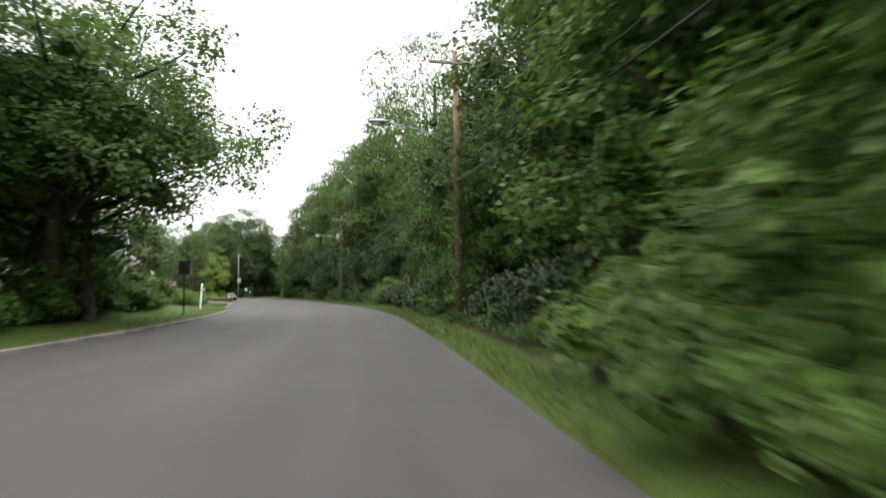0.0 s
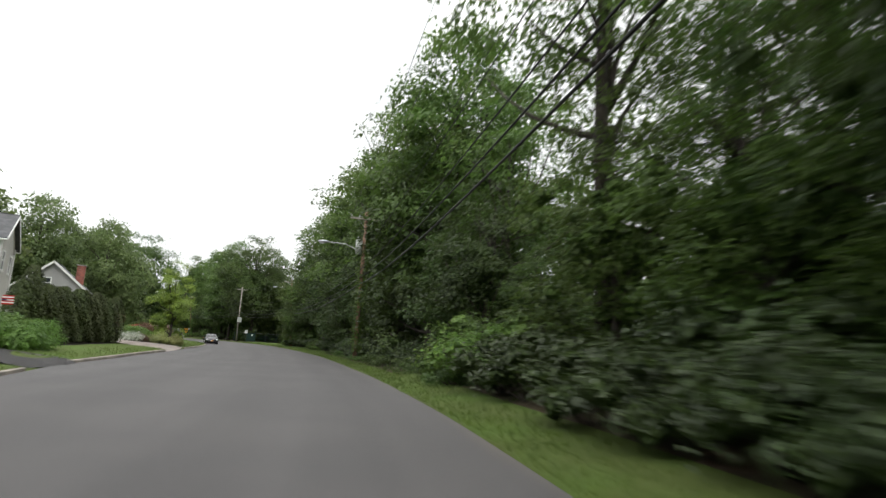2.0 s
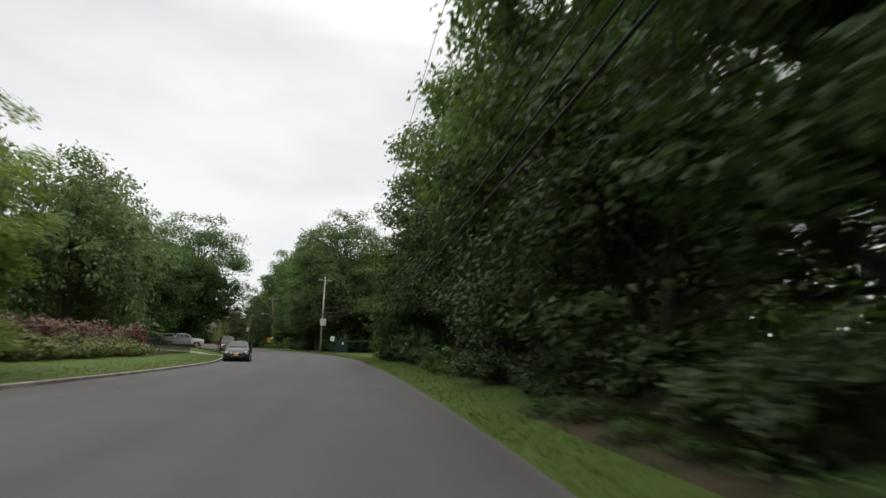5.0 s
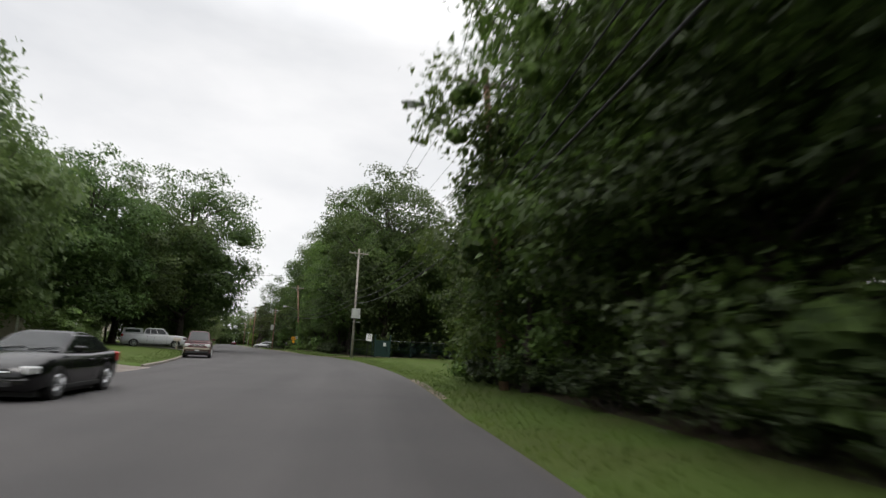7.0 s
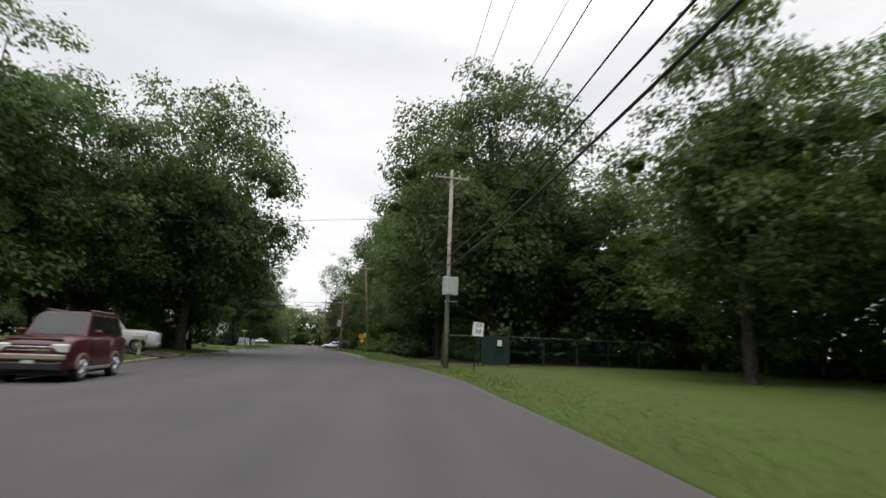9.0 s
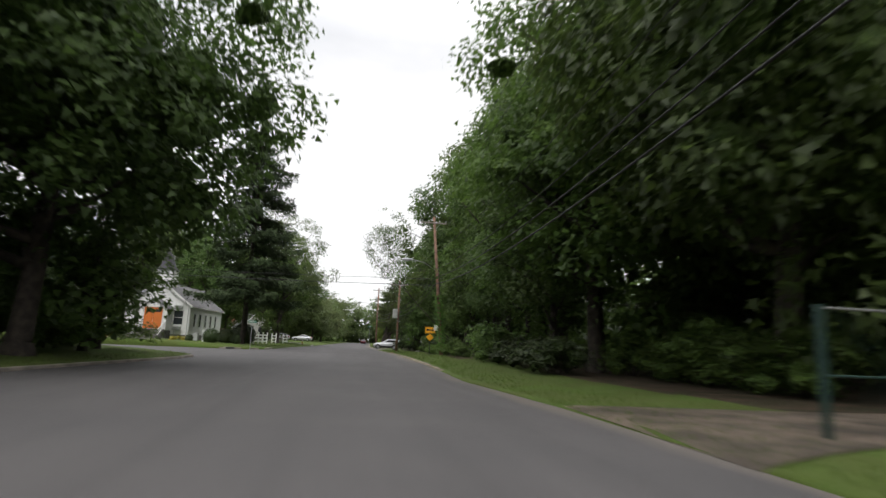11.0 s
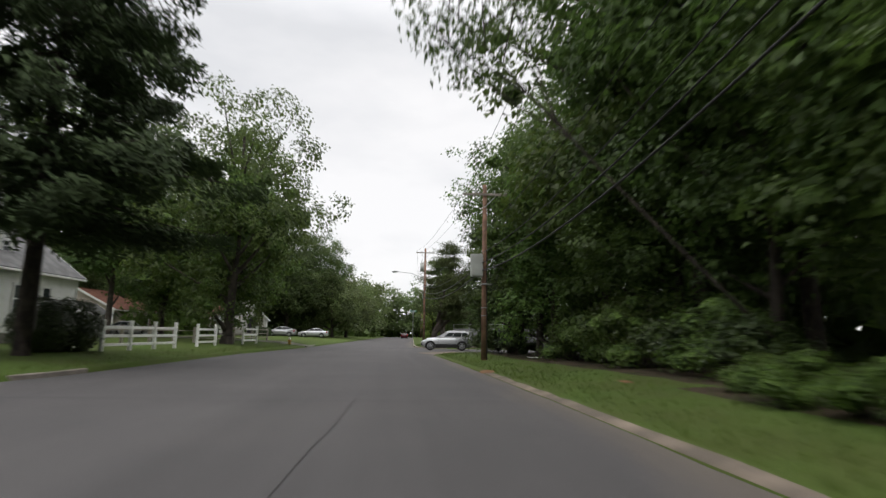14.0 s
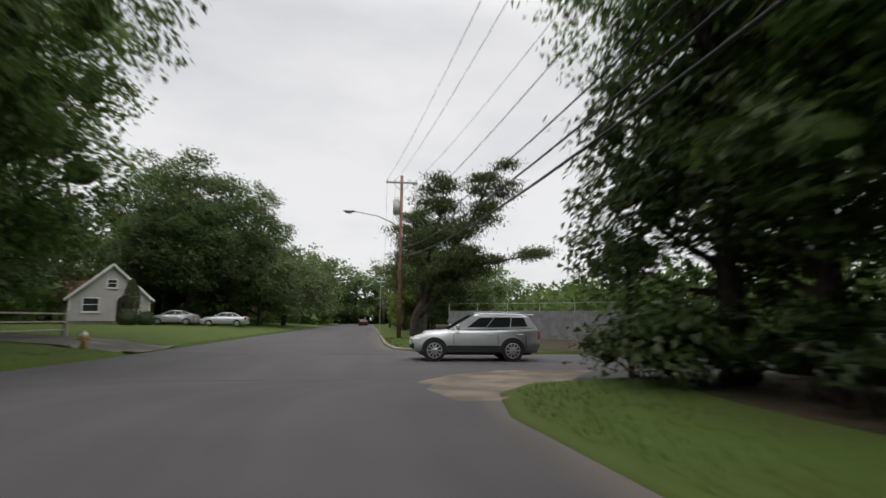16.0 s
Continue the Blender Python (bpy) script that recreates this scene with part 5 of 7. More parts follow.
def pole(key, x, y, h, wood, label, lamp=None, arm=True, lean=(0, 0), transformer=False, cabinet=None, along=None, vines=0):
    """A utility pole: shaft, cross-arm with insulators, and what hangs on it. Local y runs along the road."""
    s, d = plan_of(x, y)
    turn = heading(s) if along is None else along
    z = height(x, y) - 0.05
    ob = thing("utility_pole", x, y, z, turn, label, "utility pole", "utility poles")
    top = Vector((lean[0], lean[1], h))

    def up(f):
        return top * f
    part("shaft", rod((0, 0, -0.2), top, 0.165, 0.105, 12), wood, ob, smooth=True)
    if arm:
        part("crossarm", box(2.3, 0.1, 0.12, top.x, top.y - 0.14, h - 0.62, 0.01), POLE_GREY, ob)
        for k in (-1, 1):
            part("brace", rod((top.x + k * 0.6, top.y - 0.12, h - 0.6), (top.x * 0.9, top.y - 0.1, h - 1.25), 0.018, n=6), STEEL, ob)
        for k in (-1.05, -0.5, 0.5, 1.05):
            bm = rod((top.x + k, top.y - 0.14, h - 0.5), (top.x + k, top.y - 0.14, h - 0.42), 0.02, n=8)
            rod((top.x + k, top.y - 0.14, h - 0.42), (top.x + k, top.y - 0.14, h - 0.34), 0.055, 0.04, 8, bm)
            part("insulator", bm, GREYBOX, ob)
    if lamp:
        lz, reach, back = lamp
        a, b = Vector((up(lz / h).x - 0.1, up(lz / h).y, lz - 0.55)), Vector((-reach, back, lz))
        m = (a + b) / 2 + Vector((0, 0, 0.22))
        bm = rod(a, m, 0.035, n=8)
        rod(m, b, 0.035, 0.03, 8, bm)
        part("lamp_arm", bm, STEEL, ob, "galvanised lamp arm")
        bm = bmesh.new()
        q = Matrix.Translation(b + Vector((-0.3, 0, 0.0))) @ Matrix.Diagonal((0.42, 0.17, 0.11, 1))
        bmesh.ops.create_uvsphere(bm, u_segments=14, v_segments=8, radius=1, matrix=q)
        head = part("lamp_head", bm, STEEL, ob, "grey cobra-head street light", True)
        bm = bmesh.new()
        q = Matrix.Translation(b + Vector((-0.36, 0, -0.07))) @ Matrix.Diagonal((0.24, 0.13, 0.1, 1))
        bmesh.ops.create_uvsphere(bm, u_segments=12, v_segments=6, radius=1, matrix=q)
        part("lens", bm, LAMP_GLASS, head, "clear lamp lens", True)
    if transformer:
        tz = transformer
        bm = rod((-0.36, -0.05, tz), (-0.36, -0.05, tz + 1.0), 0.24, n=16)
        rod((-0.36, -0.05, tz + 1.0), (-0.36, -0.05, tz + 1.07), 0.25, 0.1, 16, bm)
        tr = part("transformer", bm, GREYBOX, ob, "grey drum transformer", True)
        for k in (-0.1, 0.1):
            part("bushing", rod((-0.36 + k, -0.05, tz + 1.05), (-0.36 + k, -0.05, tz + 1.3), 0.035, 0.02, 8), STEEL, tr)
    if cabinet:
        cz, cw, ch, cx, cy = cabinet
        c = part("cabinet", box(cw, 0.4, ch, cx, cy, cz, 0.015), GREYBOX, ob, "pale grey equipment cabinet")
        part("cabinet_door", box(cw - 0.1, 0.02, ch - 0.12, cx, cy - 0.212, cz + 0.06, 0.006), GREYBOX, c)
        part("latch", box(0.03, 0.03, 0.14, cx + cw / 2 - 0.12, cy - 0.235, cz + ch / 2, 0.004), STEEL, c)
        part("bracket", box(cw * 0.8, 0.45, 0.05, 0.1, cy, cz - 0.42, 0.005), STEEL, ob)
    for k in (1.6, 2.0):
        part("band", rod(up((k + 0.7) / h) - Vector((0, 0, 0.02)), up((k + 0.7) / h) + Vector((0, 0, 0.02)), 0.168, n=12), STEEL, ob)
    part("conduit", rod((0.12, -0.13, 0), (0.1 + top.x * 0.6, -0.1 + top.y * 0.6, h * 0.62), 0.022, n=6), PLASTIC, ob)
    if vines:
        rv = np.random.default_rng(31)
        f = rv.uniform(0.06, vines, 1500) ** 1.0
        ang = rv.uniform(0, 6.28, 1500)
        rr = 0.2 + np.abs(rv.normal(0, 0.16, 1500)) * (0.5 + np.sin(f * 40) ** 2)
        q = np.stack([top.x * f + np.cos(ang) * rr, top.y * f + np.sin(ang) * rr, h * f], axis=1)
        part("vine", leaf_mesh("vine", q, np.stack([np.cos(ang), np.sin(ang), 0.6 + 0 * ang], axis=1), 0.13, 0.8, LEAF_BRIGHT, rv), None, ob, "green vine climbing the pole")
    m = Matrix.Translation((x, y, z)) @ Matrix.Rotation(radians(turn), 4, "Z")
    POLE_TOPS[key] = (m, h, top)
    return ob


def wire(a, b, sag, r=0.014, label="thin black overhead power line", n=14):
    a, b = Vector(a), Vector(b)
    line = []
    for i in range(n + 1):
        f = i / n
        p = a + (b - a) * f
        line.append((p.x, p.y, p.z - 4 * sag * f * (1 - f), r))
    tagged(new("power_line", tube_mesh("power_line", [line], CABLE, 5)), label, "cable", "overhead lines")


def hang(k0, k1, sag=0.7):
    """All the lines of one span: two on the arms, a neutral, and the thick telephone bundle below."""
    (m0, h0, t0), (m1, h1, t1) = POLE_TOPS[k0], POLE_TOPS[k1]
    for off in (-1.05, -0.4, 1.05):
        wire(m0 @ Vector((t0.x + off, t0.y - 0.14, h0 - 0.36)), m1 @ Vector((t1.x + off, t1.y - 0.14, h1 - 0.36)), sag, 0.009)
    for dz, off, r in ((0.28, -0.15, 0.012), (0.4, -0.17, 0.018), (0.455, -0.18, 0.024), (0.5, -0.18, 0.03)):
        f0, f1 = 1 - dz, 1 - dz
        wire(m0 @ (t0 * f0 + Vector((off, 0, 0))), m1 @ (t1 * f1 + Vector((off, 0, 0))), sag * (1 + dz), r, "thick black overhead telephone cable" if r > 0.015 else "thin black overhead power line")


pole("p0", 8.5, -18, 11.0, POLE_BROWN, "brown wooden utility pole beside the woods")
pole("p1", 0.75, 22.9, 11.4, POLE_BROWN, "brown wooden utility pole with a street light at the wood's edge", (7.75, 3.1, -1.4), vines=0.7)
pole("p2", -12.1, 66.8, 10.5, POLE_BROWN, "brown wooden utility pole with a street light and a transformer", (8.1, 2.5, 0.3), transformer=7.4, vines=0.62)
pole("pm", -31.8, 115.1, 10.6, POLE_BROWN, "brown wooden utility pole hidden in vines with a street light", (9.1, 3.0, 0.0), vines=0.8, lean=(-0.9, 0.0))
pole("p3", -57.2, 155.0, 12.6, POLE_GREY, "pale weathered utility pole with a grey cabinet on the lawn", cabinet=(4.5, 0.92, 1.12, 0.05, -0.36))
pole("p4", -84.3, 187.3, 12.0, POLE_BROWN, "leaning brown utility pole with a street light and vines", (7.75, 2.9, -0.5), lean=(-0.9, 1.7), vines=0.42)
pole("p6", -103.0, 206.2, 9.2, POLE_BROWN, "brown utility pole with a grey cabinet beside the lawn", cabinet=(4.3, 0.62, 1.15, -0.42, -0.1))
pole("p7", -129.6, 235.0, 11.8, POLE_BROWN, "brown utility pole with a transformer and a street light", (8.6, 3.3, -2.2), transformer=8.9)
pole("p8", *flat_at(322, 3.0), 10.5, POLE_BROWN, "distant brown wooden utility pole", (8.0, 2.8, 0))
pole("p9", *flat_at(366, 3.0), 10.5, POLE_BROWN, "distant brown wooden utility pole")
for a, b in (("p0", "p1"), ("p1", "p2"), ("p2", "pm"), ("pm", "p3"), ("p3", "p4"), ("p4", "p6"), ("p6", "p7"), ("p7", "p8"), ("p8", "p9")):
    hang(a, b, 0.55)
wire((-84.8, 187.8, 6.75), (-108.5, 174.8, 6.9), 0.1, 0.018)
wire((-84.8, 187.8, 6.2), (-108.5, 174.8, 6.4), 0.1, 0.022)
wire((-57.2, 155.0, 9.6), (-98, 132, 9.0), 1.0, 0.012)

# ---------------------------------------------------------------- signs


def letters(text, size, material, parent, x, y, z):
    cu = bpy.data.curves.new("lettering", "FONT")
    cu.body, cu.size, cu.align_x, cu.align_y, cu.extrude = text, size, "CENTER", "CENTER", 0.002
    cu.materials.append(material)
    ob = new("lettering", cu)
    ob.parent = parent
    ob.matrix_basis = pose(x, y, z, 90, 0, 0)
    return ob


def speed_sign(x, y, turn):
    ob = thing("speed_limit_sign", x, y, height(x, y), turn, "white speed limit sign on a steel post in the lawn", "road sign")
    part("post", box(0.06, 0.04, 2.9, 0, 0.03, -0.1), BLACK, ob)
    p = part("panel", box(0.62, 0.012, 0.78, 0, 0, 1.95, 0.02), WHITE, ob)
    letters("SPEED", 0.15, BLACK, p, 0, -0.009, 2.6)
    letters("LIMIT", 0.15, BLACK, p, 0, -0.009, 2.46)
    letters("30", 0.36, BLACK, p, 0, -0.009, 2.2)


def arrow_sign(x, y, turn):
    ob = thing("warning_sign", x, y, height(x, y), turn, "orange-yellow double-arrow warning sign with a diamond below, on a post", "road sign")
    part("post", box(0.05, 0.05, 2.7, 0, 0.03, -0.3), PLASTIC, ob)
    p = part("arrow_panel", box(0.92, 0.014, 0.56, 0, 0, 1.88, 0.02), YELLOW_SIGN, ob)
    a = [(-0.36, 2.16), (-0.2, 2.3), (-0.2, 2.21), (0.2, 2.21), (0.2, 2.3), (0.36, 2.16), (0.2, 2.02), (0.2, 2.11), (-0.2, 2.11), (-0.2, 2.02)]
    part("arrow", prism(a, 0.004, off=-0.012), BLACK, p, "black double-headed arrow")
    fr = bmesh.new()
    for w, h, cx, cz in ((0.88, 0.018, 0, 1.895), (0.88, 0.018, 0, 2.405)):
        box(w, 0.004, h, cx, -0.01, cz, bm=fr)
    for cx in (-0.43, 0.43):
        box(0.018, 0.004, 0.49, cx, -0.01, 1.915, bm=fr)
    part("border", fr, BLACK, p)
    part("diamond_panel", prism([(0, 1.2), (0.33, 1.53), (0, 1.86), (-0.33, 1.53)], 0.012, off=-0.006), YELLOW_SIGN, ob)


def street_name(x, y, turn, h=3.0, wood=False):
    ob = thing("street_name_sign", x, y, height(x, y), turn, "green street name sign on a thin post at the corner", "road sign", "street name signs")
    part("post", rod((0, 0, -0.1), (0, 0, h), 0.03, n=8), STEEL, ob)
    p = part("blade", box(0.76, 0.012, 0.2, 0, 0, h - 0.22, 0.008), GREEN_SIGN, ob)
    bars = bmesh.new()
    box(0.48, 0.004, 0.07, -0.05, -0.008, h - 0.155, bm=bars)
    box(0.1, 0.004, 0.05, 0.27, -0.008, h - 0.145, bm=bars)
    part("lettering_bar", bars, WHITE, p)
    part("cap", box(0.05, 0.05, 0.06, 0, 0, h - 0.03, 0.008), STEEL, ob)


speed_sign(-54.65, 153.35, 30)
bpy.data.objects["speed_limit_sign"].matrix_basis @= Matrix.Rotation(radians(5), 4, "Y")
arrow_sign(-86.7, 189.1, 36)
street_name(-102.8, 183.1, 40, 2.75)
street_name(-131.0, 234.6, 30, 4.2)
ob = thing("road_sign", -14.4, 30.8, height(-14.4, 30.8), 8, "dark weathered back of a road sign on a post", "road sign")
part("post", box(0.07, 0.05, 3.1, 0, 0, -0.1, 0.006), BLACK, ob)
part("panel", box(0.62, 0.02, 0.78, 0, 0.04, 2.25, 0.02), PLASTIC, ob)
ob = thing("notice_plate", -85.0, 187.1, height(-84.3, 187.3) + 2.15, 36, "small white notice plate nailed to the leaning pole", "sign")
part("plate", box(0.32, 0.012, 0.44, 0.12, -0.22, -0.15, 0.01), WHITE, ob)
bars = bmesh.new()
for k in range(4):
    box(0.24 - 0.04 * (k % 2), 0.004, 0.028, 0.12, -0.229, -0.07 + 0.085 * k, bm=bars)
part("lettering_bar", bars, SHINGLE_DARK, ob)
ob = thing("notice_plate", -56.0, 162.6, height(-56, 163) + 1.4, 35, "small white notice on the green gate", "sign")
part("plate", box(0.32, 0.012, 0.42, -0.55, -0.12, 0, 0.01), WHITE, ob)

# ---------------------------------------------------------------- fences, post boxes and small street things


def rail_fence(p0, p1, posts, rails, post_h, label, material=None, rail=0.13, cap=True, slope=None):
    material = material or WHITE_WOOD
    a, b = Vector(p0), Vector(p1)
    t = (b - a)
    turn = math.degrees(math.atan2(t.y, t.x))
    L = t.length
    z = height(*(a + t / 2))
    ob = thing("fence", a.x, a.y, z, turn, label, "fence", "white fences")
    for k in range(posts):
        x = L * k / (posts - 1)
        part("post", box(0.15, 0.15, post_h + 0.15, x, 0, -0.15, 0.012), material, ob)
        if cap:
            part("post_cap", box(0.18, 0.18, 0.05, x, 0, post_h, 0.015), material, ob)
    for z in rails:
        for k in range(posts - 1):
            x0, x1 = L * k / (posts - 1), L * (k + 1) / (posts - 1)
            part("rail", box(x1 - x0 - 0.13, 0.045, rail, (x0 + x1) / 2, 0, z, 0.008), material, ob)
    return ob


rail_fence((-114.5, 193.0), (-118.5, 198.4), 4, (0.22, 0.62, 1.0), 1.35, "white three-rail wooden fence on the lawn")
rail_fence((-120.2, 200.7), (-122.0, 203.0), 2, (0.22, 0.62, 1.0), 1.35, "short white three-rail fence panel on the lawn")
rail_fence((-125.3, 207.3), (-127.3, 209.9), 2, (0.2, 0.62, 1.05), 1.3, "short white three-rail fence panel beside a tree")
rail_fence((-127.9, 208.2), (-133.4, 215.4), 3, (0.3, 0.65, 1.0), 1.2, "weathered grey split-rail wooden fence", POLE_GREY, 0.07, False)
rail_fence((-117.8, 192.0), (-125.5, 203.5), 6, (0.4, 0.8), 1.1, "thin weathered fence behind the trees", POLE_GREY, 0.06, False)
for x, y in ((-115.8, 192.5), (-112.9, 186.0), (-111.2, 183.9)):
    ob = thing("white_post", x, y, height(x, y), 12, "short white painted wooden post", "post", "white posts")
    part("post", box(0.16, 0.16, 1.25, 0, 0, -0.1, 0.012), WHITE_WOOD, ob)
    part("post_cap", box(0.2, 0.2, 0.05, 0, 0, 1.15, 0.015), WHITE_WOOD, ob)

ob = thing("mail_post", -18.3, 41.8, height(-18.3, 41.8), 10, "leaning white post with a small box beside the lawn", "mailbox")
part("post", rod((0, 0, -0.1), (0.11, 0, 1.75), 0.075, 0.07, 8), WHITE_WOOD, ob)
part("finial", rod((0.11, 0, 1.75), (0.12, 0, 1.86), 0.09, 0.03, 8), WHITE_WOOD, ob)
part("box", box(0.16, 0.4, 0.2, 0.17, 0.1, 1.3, 0.03), GREYBOX, ob)
p = flat_at(170.6, -12.0)
ob = thing("mailbox", p.x, p.y, height(p.x, p.y), heading(170) + 90, "tan mailbox on a wooden post beside the driveway", "mailbox")
part("post", box(0.18, 0.18, 1.05, 0, 0, -0.1, 0.01), SIDING_TAN, ob)
bm = prism([(-0.24, 0), (0.24, 0), (0.24, 0.22), (0.14, 0.36), (-0.14, 0.36), (-0.24, 0.22)], 0.7, off=-0.35)
bmesh.ops.translate(bm, verts=bm.verts, vec=(0, 0, 0.95))
b = part("box", bm, SIDING_TAN, ob)
part("flag", box(0.02, 0.12, 0.08, 0.26, 0.1, 1.2), TAIL_RED, b)


def hydrant(x, y):
    ob = thing("fire_hydrant", x, y, height(x, y), 40, "yellow fire hydrant with a white cap beside the road", "hydrant")
    b = part("barrel", rod((0, 0, -0.05), (0, 0, 0.55), 0.12, 0.11, 14), HYDRANT, ob, smooth=True)
    part("flange", rod((0, 0, 0.06), (0, 0, 0.1), 0.18, n=14), HYDRANT, ob)
    bm = bmesh.new()
    bmesh.ops.create_uvsphere(bm, u_segments=14, v_segments=8, radius=0.13, matrix=Matrix.Translation((0, 0, 0.56)))
    part("bonnet", bm, WHITE, ob, "white bonnet", True)
    part("nut", rod((0, 0, 0.68), (0, 0, 0.75), 0.03, n=6), WHITE, ob)
    for a in ((1, 0), (-1, 0), (0, -1)):
        part("outlet", rod((a[0] * 0.1, a[1] * 0.1, 0.4), (a[0] * 0.2, a[1] * 0.2, 0.4), 0.06, n=10), HYDRANT, ob)


hydrant(-127.6, 213.5)
bpy.data.objects["fire_hydrant"].matrix_basis @= Matrix.Scale(0.85, 4)


def chain_fence(p0, p1, label, gate=False):
    a, b = Vector(p0), Vector(p1)
    t = b - a
    L, turn = t.length, math.degrees(math.atan2(t.y, t.x))
    z = height(*a)
    ob = thing("chain_link_fence", a.x, a.y, z, turn, label, "fence", "green fences")
    n = max(1, round(L / 3))
    for k in range(n + 1):
        part("post", rod((L * k / n, 0, -0.2), (L * k / n, 0, 2.15), 0.045 if k else 0.07, n=8), GREEN_STEEL, ob)
    for zz, m in ((2.1, STEEL), (1.0, GREEN_STEEL)):
        part("rail", rod((0, 0, zz), (L, 0, zz), 0.022, n=6), m, ob)
    verts, faces = [], []
    k, step = -2.0, 0.14
    while k < L:
        for s in (1, -1):
            x0, x1 = (k, k + 2.0) if s == 1 else (k + 2.0, k)
            z0, z1 = 0.05, 2.05
            if min(x0, x1) < 0 or max(x0, x1) > L:
                continue
            i = len(verts)
            verts += [(x0 - 0.004, 0, z0), (x0 + 0.004, 0, z0), (x1 + 0.004, 0, z1), (x1 - 0.004, 0, z1)]
            faces.append((i, i + 1, i + 2, i + 3))
        k += step
    w = part("wire_mesh", mesh_of("wire_mesh", verts, faces, GREEN_STEEL), None, ob)
    tagged(w, "green coated chain-link mesh", kind="stuff")


chain_fence((-56.0, 163.0), (-38.0, 182.5), "dark green chain-link fence across the lawn")
chain_fence((-59.6, 159.4), (-57.6, 161.2), "dark green chain-link gate beside the track")
for x, y in ((-56.0, 163.0), (-57.4, 161.5)):
    ob = thing("gate_post", x, y, height(x, y), 45, "tall dark green steel gate post", "gate post", "gate posts")
    part("post", rod((0, 0, -0.2), (0, 0, 2.75), 0.09, n=10), GREEN_STEEL, ob)
    part("cap", rod((0, 0, 2.75), (0, 0, 2.82), 0.1, 0.03, 10), GREEN_STEEL, ob)
ob = thing("gate", -56.7, 162.25, height(-56.7, 162.2), 46.5, "dark green solid steel gate leaf", "gate")
part("leaf", box(1.9, 0.04, 2.0, 0, 0, 0.1, 0.01), GREEN_STEEL, ob)
for k in (-0.6, 0, 0.6):
    part("stile", box(0.06, 0.03, 1.95, k, -0.036, 0.12), GREEN_STEEL, ob)

# black picket fence and stone garden wall
a, b = flat_at(110.0, -11.6), flat_at(120.0, -11.0)
ob = thing("picket_fence", a.x, a.y, height(*a), math.degrees(math.atan2((b - a).y, (b - a).x)), "low black metal picket fence around a garden", "fence")
L = (b - a).length
for zz in (0.12, 1.08):
    part("rail", box(L, 0.03, 0.035, L / 2, 0, zz), BLACK, ob)
for k in range(int(L / 0.15)):
    part("picket", box(0.018, 0.018, 1.2, 0.15 * k, 0.03, 0), BLACK, ob)
a, b = flat_at(117.5, -14.6), flat_at(132, -15.6)
ob = thing("post_and_rail_fence", a.x, a.y, height(*a), math.degrees(math.atan2((b - a).y, (b - a).x)), "thin dark post-and-wire fence on the lawn", "fence")
L = (b - a).length
for k in range(8):
    part("post", rod((L * k / 7, 0, -0.2), (L * k / 7, 0, 1.15), 0.05, n=7), BARK, ob)
for zz in (0.45, 0.95):
    part("wire", rod((0, 0, zz), (L, 0, zz), 0.008, n=5), STEEL, ob)
a, b = flat_at(117.5, -16.3), flat_at(133, -16.9)
L = (b - a).length
ob = thing("garden_wall", a.x, a.y, height(*a), math.degrees(math.atan2((b - a).y, (b - a).x)), "low dry-stone garden wall under the red flowers", "wall")
rs = random.Random(4)
for row in range(4):
    x = 0.0
    while x < L:
        w = rs.uniform(0.3, 0.6)
        part("stone", box(w - 0.02, 0.4 + rs.uniform(-0.05, 0.05), 0.17, x + w / 2, 0, row * 0.18 - 0.02, 0.025), STONE, ob)
        x += w
# storm drain at the church corner and a scrap of paper on the verge
p = flat_at(218.35, -12.4)
ob = thing("storm_drain", p.x, p.y, 0.004, heading(218) + 62, "dark storm drain opening in the kerb", "drain")
# Solid black box: the darkness of the hole is painted, nothing is cut out.
part("opening", box(1.5, 0.12, 0.12, 0, 0, 0.012, 0.005), BLACK, ob)
part("hood", box(1.7, 0.3, 0.05, 0, 0.12, 0.135, 0.01), CONCRETE, ob)
ob = thing("paper_scrap", -101.9, 209.6, height(-101.9, 209.6) + 0.01, 20, "crumpled white paper on the grass", "litter")
bm = bmesh.new()
bmesh.ops.create_grid(bm, x_segments=5, y_segments=4, size=0.5, matrix=Matrix.Diagonal((0.8, 0.3, 1, 1)))
for v in bm.verts:
    v.co.z = 0.05 + 0.05 * noise.noise(v.co * 5)
bmesh.ops.solidify(bm, geom=bm.faces, thickness=0.01)
part("sheet", bm, WHITE, ob)

# bare reddish soil worn through the verge
SOIL = mat("bare_soil", (0.2, 0.105, 0.055), 0.95, var=0.25, scale=3, fine=40, bump=0.6, bump_scale=60, second=(0.13, 0.075, 0.042), spec=0.2)
for cx, cy, rx, ry, turn in ((-98.8, 199.7, 0.26, 0.85, 38), (-92.6, 196.2, 0.2, 0.45, 30), (-89.9, 197.4, 0.2, 0.35, 60)):
    bm = bmesh.new()
    ring = []
    for k in range(22):
        a = 2 * math.pi * k / 22
        q = 1 + 0.3 * noise.noise((math.cos(a) * 1.4 + cx, math.sin(a) * 1.4, 2.0))
        lx, ly = math.cos(a) * rx * q, math.sin(a) * ry * q
        c, n = math.cos(radians(turn)), math.sin(radians(turn))
        px, py = cx + lx * c - ly * n, cy + lx * n + ly * c
        ring.append(bm.verts.new((px, py, height(px, py) + 0.006)))
    mid = bm.verts.new((cx, cy, height(cx, cy) + 0.05))
    for k in range(22):
        bm.faces.new((mid, ring[k], ring[(k + 1) % 22]))
    me = bpy.data.meshes.new("soil_patch")
    bm.to_mesh(me)
    bm.free()
    me.materials.append(SOIL)
    tagged(new("soil_patch", me), "patch of bare reddish soil in the grass verge", "soil", kind="structure")

